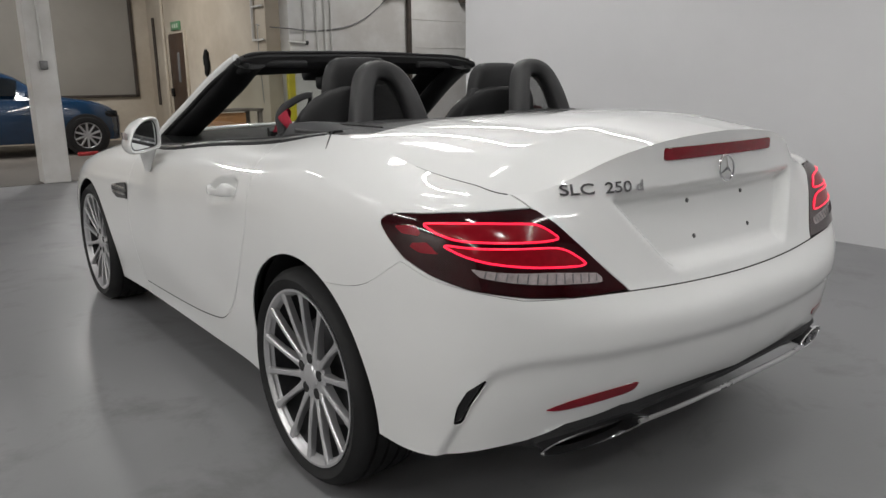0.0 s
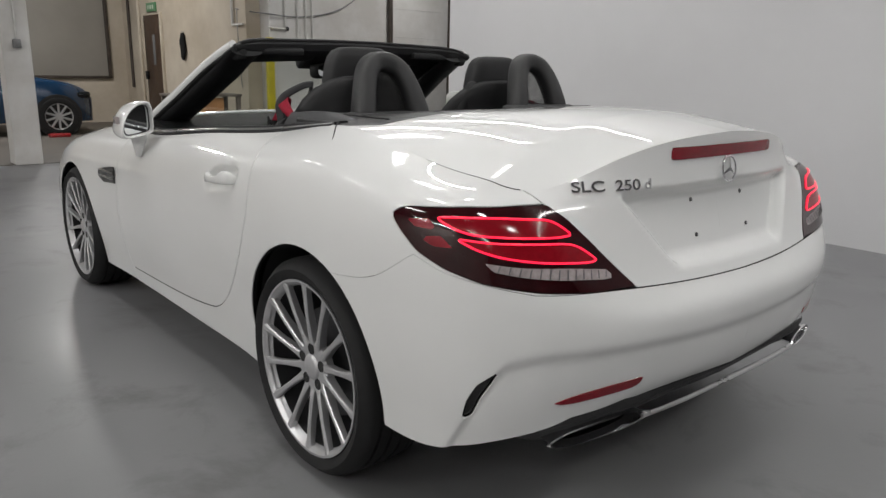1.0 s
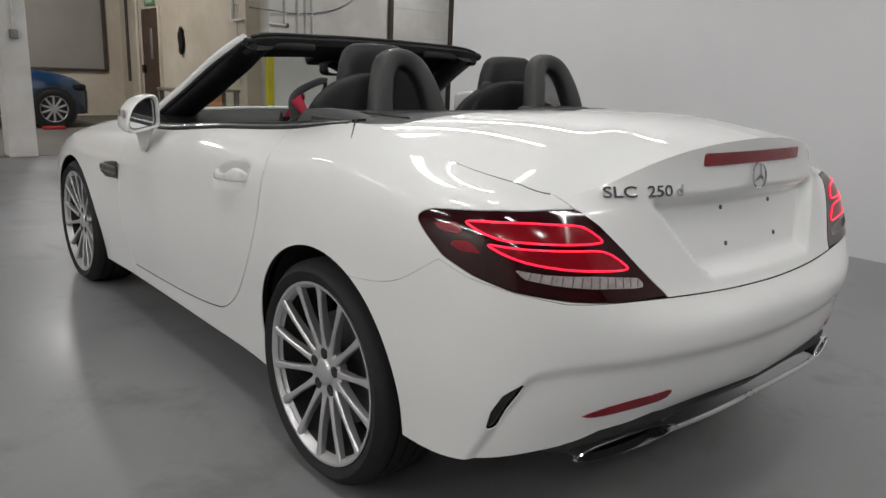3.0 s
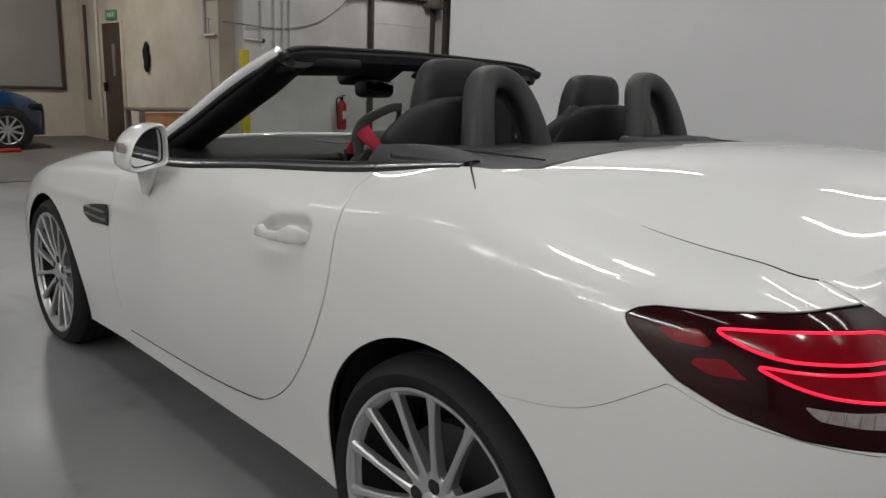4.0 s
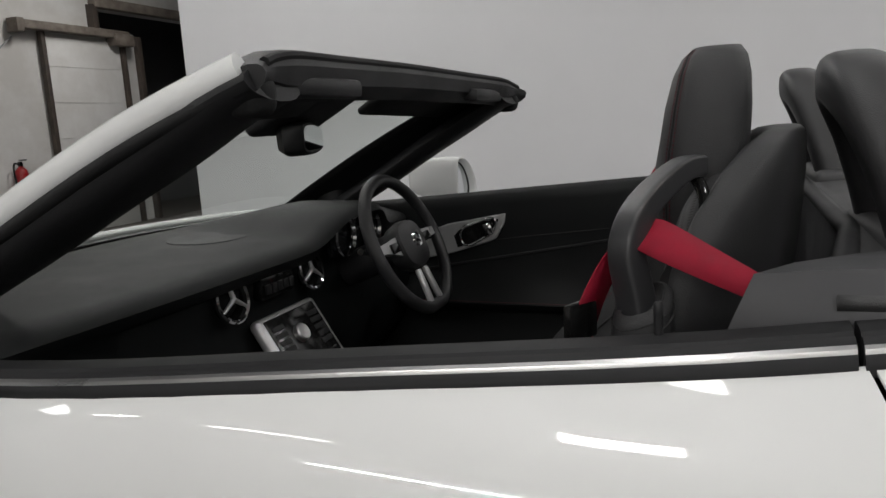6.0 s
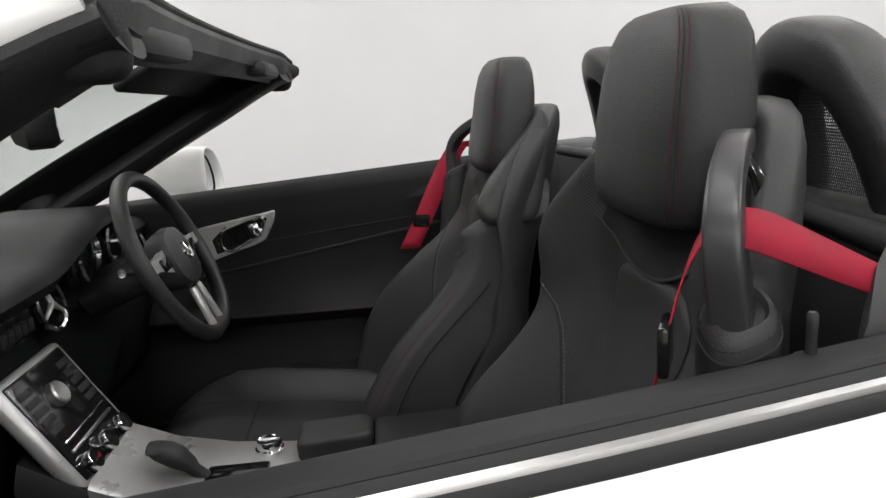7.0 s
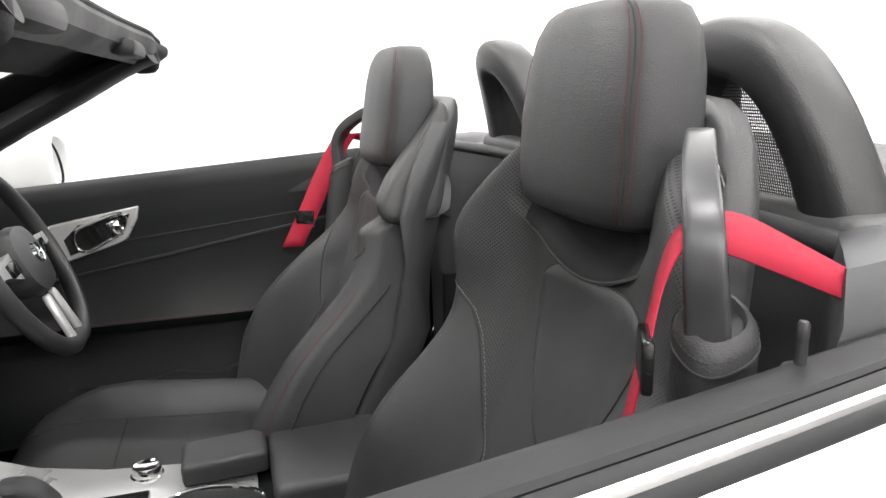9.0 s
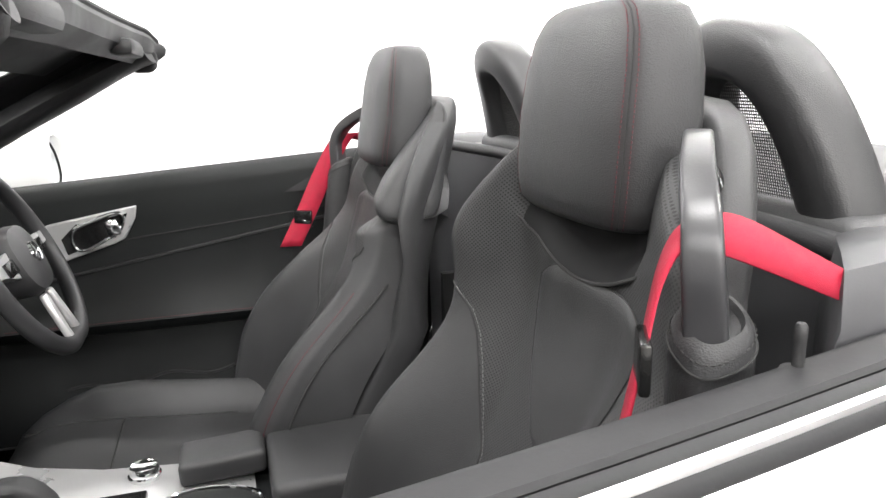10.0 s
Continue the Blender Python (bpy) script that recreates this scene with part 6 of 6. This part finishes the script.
YELLOW = mat("yellow_painted_steel", (0.55, 0.46, 0.02), 0.45, var=0.12, scale=8)
REDPAINT = mat("red_painted_steel", (0.30, 0.015, 0.018), 0.3, var=0.1, scale=12)
GREYSTEEL = mat("grey_steel", (0.22, 0.22, 0.22), 0.5, metal=0.5, var=0.2, scale=14)
WHITEPLASTIC = mat("white_plastic", (0.62, 0.61, 0.58), 0.45, var=0.08, scale=14)
GREEN = mat("green_sign_plastic", (0.10, 0.24, 0.12), 0.4, var=0.1)
CREAM = mat("pale_sign_print", (0.55, 0.60, 0.50), 0.5, var=0.05)
BLUEPAINT = mat("blue_car_paint", (0.006, 0.030, 0.075), 0.2, var=0.1, scale=4, coat=1.0)
DARKGLASS = mat("dark_car_glass", (0.01, 0.012, 0.014), 0.05, var=0.1, rvar=0.02)
LIGHTPANEL = mat("lit_lamp_diffuser", (0.9, 0.9, 0.9), 0.5, var=0, rvar=0, emit=(1.0, 0.995, 0.985), power=LAMP_GLOW)


def slab(name, lo, hi, material, label, category="wall", kind="structure", r=0.0):
    b = bmesh.new()
    c = [(a + d) / 2 for a, d in zip(lo, hi)]
    soft_box(b, c, [d - a for a, d in zip(lo, hi)], r)
    return tagged(part(name, b, material, smooth=False), label, category, "", kind)


slab("floor", (-8, -7, -.20), (12, 16, 0), FLOOR, "smooth grey painted concrete floor with faint stains", "floor")
slab("floor_old", (-7.9, 7.95, .0), (11.8, 14.4, .006), OLDFLOOR, "worn brown-grey concrete floor at the hall's far end", "floor")
slab("wall_white", (3.6, -7, 0), (3.75, 4.62, CEIL), WHITEWALL, "plain white painted partition wall beside the car")
slab("wall_side", (3.15, 8.75, 0), (3.40, 14.6, CEIL), OLDWALL, "stained cream wall with a brown door")
slab("wall_far", (-8, 14.4, 0), (3.15, 14.6, CEIL), OLDWALL, "stained cream wall at the far end of the hall")
slab("wall_pipes", (3.38, 8.45, 0), (6.45, 8.75, CEIL), PIPEWALL, "scuffed white wall with pipes and cables")
slab("wall_opening_side", (6.45, 8.45, 0), (7.13, 8.75, 2.66), PIPEWALL, "scuffed white wall beside the dark opening")
slab("wall_opening_top", (6.45, 8.45, 2.98), (8.6, 8.75, CEIL), PIPEWALL, "scuffed white wall above the dark opening")
slab("wall_opening_right", (8.6, 8.45, 0), (12, 8.75, CEIL), PIPEWALL, "scuffed white wall past the opening")
slab("wall_behind_opening", (5.0, 10.4, 0), (11.9, 10.6, CEIL), DIMWALL, "dark wall seen through the opening")
slab("wall_east", (11.85, -7, 0), (12, 10.6, CEIL), DIMWALL, "plain dark wall")
slab("wall_south", (-8, -7.2, 0), (12, -7, CEIL), DIMWALL, "plain dark grey wall behind")
slab("wall_west", (-8.2, -7, 0), (-8, 16, CEIL), PIPEWALL, "scuffed white hall wall")
slab("ceiling", (-8.2, -7.2, CEIL), (12, 16, CEIL + .15), CEILMAT, "grey sheet ceiling of the hall", "ceiling")
slab("column", (-.205, 7.93, 0), (.090, 8.24, CEIL), PIPEWALL, "white painted square steel column", "column", r=.012)


# ceiling lamps
def panel_lamp(x, y, w, l, power, rz=0):
    t = thing("ceiling_lamp", "lit white ceiling light fitting", "lamp", x, y, CEIL - .06, rz, group="ceiling lamps")
    bm = bmesh.new()
    soft_box(bm, (0, 0, .035), (w + .05, l + .05, .05), .008)
    part("lamp_body", bm, WHITEPLASTIC, t)
    bm = bmesh.new()
    soft_box(bm, (0, 0, 0), (w, l, .02), .004)
    part("diffuser", bm, LIGHTPANEL, t, "glowing diffuser")
    la = bpy.data.lights.new("ceiling_lamp_light", "AREA")
    la.shape, la.size, la.size_y, la.energy = "RECTANGLE", w, l, power
    la.color = (1.0, 0.985, 0.965)
    o = new("lamp_light", la)
    o.parent = t
    o.matrix_basis = pose(0, 0, -.03)


for x, y, w, l, power, rz in LAMPS:
    panel_lamp(x, y, w, l, power, rz)

# ---- things on the far walls ----
def pipe_run(name, pts, r, m, label, category="pipe"):
    bm = bmesh.new()
    tube(bm, pts, r, 8)
    return tagged(part(name, bm, m), label, category)


for x, z in ((3.63, 1.73), (3.84, 1.50), (3.98, 1.50), (4.09, 1.45)):
    pipe_run("conduit", [(x, 8.43, z), (x, 8.43, CEIL)], .014, WHITEPLASTIC, "white painted vertical conduit on the wall")["group"] = "wall conduits"
pipe_run("drain_pipe", bez([(3.34, 8.42, 1.745), (3.46, 8.42, 1.738), (3.60, 8.42, 1.735), (3.64, 8.42, 1.735)], 12), .016, WHITEPLASTIC, "short white pipe stub along the wall")
pipe_run("pipe_end_cap", [(3.63, 8.42, 1.735), (3.67, 8.42, 1.735)], .030, GLOSSBLACK, "black end cap on the pipe stub", "cap")
pipe_run("hanging_cable", bez([(3.13, 9.05, 2.02), (3.22, 8.75, 1.97), (3.40, 8.42, 1.93), (3.70, 8.425, 1.915), (4.13, 8.425, 1.95), (4.6, 8.425, 2.08), (4.95, 8.425, 2.30), (5.14, 8.40, 2.47)], 40), .009, GREYSTEEL, "grey cable sagging along the wall", "cable")
pipe_run("wall_pipe", [(3.12, 9.15, 1.78), (3.12, 9.15, CEIL)], .022, WHITEPLASTIC, "painted vertical pipe on the cream wall")
pipe_run("wall_pipe", [(3.12, 13.35, 0.4), (3.12, 13.35, CEIL)], .03, OLDWALL, "cream painted vertical pipe beside the door")
pipe_run("wall_pipe", [(3.12, 13.95, .72), (3.12, 13.95, 2.45)], .03, DARKWOOD, "dark vertical pipe on the cream wall")
for z in (2.28, 1.79):
    bm = bmesh.new()
    soft_box(bm, (3.125, 8.98, z), (.03, .36, .03), .005)
    tagged(part("pipe_bracket", bm, WHITEPLASTIC), "painted bracket on the cream wall", "bracket", "pipe brackets")
pipe_run("loose_wire", bez([(3.13, 9.0, 2.0), (3.12, 8.98, 1.80), (3.12, 8.94, 1.2), (3.12, 8.90, .85)], 14), .007, GREYSTEEL, "thin wire hanging down the wall", "cable")
for x, z, w, h, m, lab in ((3.865, 1.455, .13, .10, GREYSTEEL, "grey metal double socket box on the wall"), (3.985, 1.445, .07, .08, GREYSTEEL, "small grey switch box on the wall"), (4.15, 1.42, .13, .08, WHITEPLASTIC, "white plastic junction box on the wall")):
    t = thing("socket_box", lab, "socket", x, 8.45, z)
    bm = bmesh.new()
    soft_box(bm, (0, -.03, 0), (w, .06, h), .008)
    part("box_body", bm, m, t)
    bm = bmesh.new()
    soft_box(bm, (0, -.063, 0), (w * .7, .012, h * .6), .004)
    part("box_face", bm, WHITEPLASTIC if m is GREYSTEEL else m, t)
# yellow corner guard
bm = bmesh.new()
soft_box(bm, (3.345, 8.405, .80), (.11, .085, 1.60), .012)
tagged(part("corner_guard", bm, YELLOW), "yellow painted steel corner guard at the wall's edge", "guard")
# timber rail, posts and white sliding door
t = thing("sliding_door", "white sliding door hung from a weathered timber rail", "door", 6.0, 8.45, 0)
bm = bmesh.new()
soft_box(bm, (.16, -.05, 1.26), (1.24, .05, 2.50), .008)
part("door_leaf", bm, PIPEWALL, t, "white painted door leaf")
for z in (.35, .80, 1.25, 1.70, 2.15):
    bm = bmesh.new()
    soft_box(bm, (.16, -.078, z), (1.20, .006, .012), .002)
    part("door_batten", bm, PIPEWALL, t)
for x, w in ((-.47, .06), (.83, .07)):
    bm = bmesh.new()
    soft_box(bm, (x, -.07, 1.29), (w, .08, 2.58), .006)
    part("door_post", bm, DARKWOOD, t, "dark timber post")
bm = bmesh.new()
soft_box(bm, (0, -.12, 2.615), (1.76, .16, .10), .01)
part("rail", bm, GREYWOOD, t, "weathered timber rail")
bm = bmesh.new()
soft_box(bm, (.76, -.13, 2.54), (.34, .20, .16), .02)
part("rail_bracket", bm, GREYWOOD, t)
bm = bmesh.new()
soft_box(bm, (-.84, -.12, 2.60), (.10, .18, .16), .01)
part("rail_end", bm, GREYWOOD, t)
t = thing("timber_lintel", "dark weathered timber frame round the opening", "lintel", 7.0, 8.45, 0)
bm = bmesh.new()
soft_box(bm, (.35, -.06, 3.02), (1.90, .14, .13), .01)
part("lintel_beam", bm, GREYWOOD, t)
bm = bmesh.new()
soft_box(bm, (-.60, -.05, 2.82), (.10, .12, .34), .01)
part("lintel_block", bm, DARKWOOD, t)
bm = bmesh.new()
soft_box(bm, (.18, -.02, 1.32), (.09, .10, 2.62), .006)
part("jamb", bm, DARKWOOD, t, "dark timber jamb")
bm = bmesh.new()
soft_box(bm, (7.9, 10.36, 2.62), (1.9, .09, .50), .01)
tagged(part("red_board", bm, REDPAINT), "dark red board fixed to the wall inside the opening", "board")
# fire extinguisher on the wall
t = thing("fire_extinguisher", "red fire extinguisher hung on the white wall", "extinguisher", 4.97, 8.37, .50)
bm = bmesh.new()
lathe(bm, [(0, .001), (0, .066), (.012, .075), (.34, .075), (.39, .066), (.425, .035), (.44, .022), (.44, .001)], 28, "z")
part("cylinder", bm, REDPAINT, t)
bm = bmesh.new()
soft_box(bm, (0, 0, .47), (.035, .05, .06), .008)
soft_box(bm, (0, -.05, .515), (.02, .12, .015), .005)
part("valve", bm, GLOSSBLACK, t, "black valve and grip")
bm = bmesh.new()
tube(bm, bez([(-.02, 0, .46), (-.08, -.01, .48), (-.105, -.01, .38), (-.09, -.01, .20), (-.085, -.01, .10)], 20), .011, 8)
part("hose", bm, RUBBER, t, "black hose")
bm = bmesh.new()
soft_box(bm, (0, -.0755, .22), (.07, .004, .12), .001)
part("label_plate", bm, CREAM, t, "pale label")
# workbench
t = thing("workbench", "old workbench with an orange plywood front", "table", 2.28, 8.35, 0)
bm = bmesh.new()
soft_box(bm, (0, .1, .775), (.98, .55, .035), .006)
part("bench_top", bm, GREYWOOD, t)
bm = bmesh.new()
soft_box(bm, (-.10, -.12, .49), (.66, .02, .50), .004)
part("bench_front", bm, PLY, t, "orange plywood panel")
for x, y in ((-.45, -.12), (.45, -.12), (-.45, .32), (.45, .32)):
    bm = bmesh.new()
    soft_box(bm, (x, y, .38), (.06, .06, .76), .006)
    part("leg", bm, GREYWOOD, t)
# brown door in the side wall, with its sign
t = thing("door_1", "dark brown painted door with a small glazed slot", "door", 3.15, 12.64, 0, kind="structure")
bm = bmesh.new()
soft_box(bm, (-.02, 0, 1.04), (.05, .84, 2.08), .006)
part("door_leaf", bm, BROWN, t)
for y in (-.45, .45):
    bm = bmesh.new()
    soft_box(bm, (-.015, y, 1.06), (.07, .06, 2.12), .006)
    part("door_frame", bm, OLDWALL, t)
bm = bmesh.new()
soft_box(bm, (-.047, -.08, 1.45), (.008, .12, .55), .002)
part("glazed_slot", bm, DIMWALL, t, "narrow glazed slot")
bm = bmesh.new()
soft_box(bm, (-.065, .33, .98), (.06, .10, .16), .01)
part("door_lock", bm, GLOSSBLACK, t, "black lock box")
t = thing("exit_sign", "green exit sign above the brown door", "sign", 3.15, 12.66, 2.22)
bm = bmesh.new()
soft_box(bm, (-.015, 0, 0), (.03, .48, .16), .004)
part("sign_board", bm, GREEN, t)
for y in (-.12, 0, .12):
    bm = bmesh.new()
    soft_box(bm, (-.032, y, 0), (.004, .06, .07), .001)
    part("sign_bar", bm, CREAM, t)
# dark coat on a peg
t = thing("hanging_coat", "dark coat hanging on a wall peg", "coat", 3.15, 11.17, 1.5)
bm = bmesh.new()
skin(bm, [superloop(-.035, .02 * math.sin(k * 2.1), z, hx, hy, .8, 20) for k, (z, hx, hy) in enumerate(((-.24, .012, .03), (-.18, .03, .07), (-.08, .035, .09), (.02, .04, .10), (.10, .04, .08), (.17, .035, .06), (.22, .02, .04)))])
part("coat_cloth", bm, CARPET, t)
bm = bmesh.new()
tube(bm, [(0, 0, .23), (-.05, 0, .24)], .008, 6)
part("peg", bm, GREYSTEEL, t)
# big closed shutter in the far wall
t = thing("window_1", "large closed grey shutter in the far wall", "shutter", .3, 14.4, 0, kind="structure")
bm = bmesh.new()
soft_box(bm, (0, -.015, 2.25), (4.96, .05, 2.66), .005)
part("shutter_sheet", bm, SHUTTER, t)
for x in (-2.5, 2.5):
    bm = bmesh.new()
    soft_box(bm, (x, -.03, 2.25), (.07, .08, 2.70), .006)
    part("shutter_guide", bm, DARKWOOD, t, "dark shutter guide")
bm = bmesh.new()
soft_box(bm, (0, -.03, .91), (5.05, .08, .05), .006)
part("shutter_sill", bm, DARKWOOD, t, "dark shutter sill")
# switch and cable on the column
t = thing("column_switch", "small grey switch on the white column", "switch", -.055, 7.93, 1.38)
bm = bmesh.new()
soft_box(bm, (0, -.03, 0), (.08, .06, .10), .008)
part("switch_body", bm, GREYSTEEL, t)
pipe_run("column_cable", [(-.055, 7.915, 1.43), (-.055, 7.915, CEIL)], .012, WHITEPLASTIC, "white cable down the column", "cable")


# ---- blue car behind the column ----
def blue_car():
    t = thing("parked_car", "dark blue hatchback car parked across the hall", "car", -.12, 12.49, 0)
    xs = [-2.20, -2.10, -1.85, -1.45, -.9, -.3, .25, .60, 1.0, 1.45, 1.72, 1.84, 1.89]
    roof = [.60, .92, 1.10, 1.36, 1.44, 1.43, 1.32, 1.08, .94, .86, .76, .66, .52]
    wid = [.55, .72, .82, .86, .88, .885, .885, .88, .87, .84, .74, .62, .5]
    belt = [.60, .85, .92, .95, .96, .95, .93, .92, .90, .83, .73, .63, .50]
    loops = []
    f = spline(range(len(xs)), np.stack([xs, roof, wid, belt], 1))
    for x, r, w, b in f(np.linspace(0, len(xs) - 1, 40)):
        r = max(r, b + .012)
        ins = .10 + .25 * min(1, max(0, (r - b) / .4))
        prof = [(-w * .93, .22), (-w, .42), (-w, .62), (-w * .985, b - .04), (-w * .95, b), (-w + ins * .9, r - .05), (-w + ins * 1.25, r), (0, r + .02),
                (w - ins * 1.25, r), (w - ins * .9, r - .05), (w * .95, b), (w * .985, b - .04), (w, .62), (w, .42), (w * .93, .22)]
        loops.append([(x, y, z) for y, z in prof])
    bm = bmesh.new()
    skin(bm, loops)
    part("body", bm, BLUEPAINT, t, "dark blue paint", angle=50)
    for x0, x1, z1 in ((-1.35, -.55, 1.36), (-.50, .28, 1.34)):
        bm = bmesh.new()
        lo, hi = [], []
        for k in range(9):
            x = x0 + (x1 - x0) * k / 8
            top = float(np.interp(x, (-1.4, -.9, -.3, .25, .5), (1.26, 1.36, 1.35, 1.24, 1.10)))
            lo.append((x, -.862, .985)), hi.append((x + (.06 if x0 > -.6 else 0), -.70, top))
        skin(bm, [lo, hi, [(a, b + .02, c) for a, b, c in hi], [(a, b + .02, c) for a, b, c in lo]], closed=False)
        part("side_window", bm, DARKGLASS, t, "dark side window")
    for x in (-1.35, 1.26):
        for sy in (-1, 1):
            w = link("wheel", None, t)
            w.matrix_basis = pose(x, sy * .79, .315)
            bm = bmesh.new()
            lathe(bm, [(-.10 , .21), (-.11, .24), (-.10, .30), (-.06, .315), (.06, .315), (.10, .30), (.11, .24), (.10, .21)], 40, "y")
            part("tyre", bm, RUBBER, w)
            bm = bmesh.new()
            o = sy * .10
            lathe(bm, [(o - sy * .14, .20), (o - sy * .02, .205), (o, .215), (o + sy * .003, .212), (o - sy * .012, .20)], 40, "y")
            for k in range(10):
                a = 2 * math.pi * k / 10
                tube(bm, [(0, o - sy * .02, 0), (math.sin(a) * .205, o - sy * .006, math.cos(a) * .205)], [.022, .017], 6)
            part("alloy_rim", bm, ALLOY, w, "silver alloy rim")
            bm = bmesh.new()
            lathe(bm, [(o - sy * .06, .0005), (o - sy * .06, .2)], 30, "y")
            part("brake_back", bm, GAP, w)
            # flat black disc, wider than the tyre, stands in for shade in the arch
            bm = bmesh.new()
            lathe(bm, [(sy * .105, .0005), (sy * .105, .355), (sy * .07, .36)], 40, "y")
            part("arch_shade_disc", bm, GAP, w, "black wheel arch liner").location.y = -sy * .012 - sy * .005
    bm = bmesh.new()
    soft_box(bm, (1.66, -.72, .66), (.28, .16, .11), .04, 3)
    part("headlamp", bm, DARKGLASS, t, "dark headlamp")
    bm = bmesh.new()
    soft_box(bm, (.45, -.95, 1.0), (.12, .14, .10), .03, 3)
    part("wing_mirror", bm, BLUEPAINT, t)


blue_car()
bm = bmesh.new()
soft_box(bm, (1.06, 11.36, .03), (.32, .16, .06), .02)
tagged(part("wheel_chock", bm, REDPAINT), "low red wheel chock on the floor", "chock")
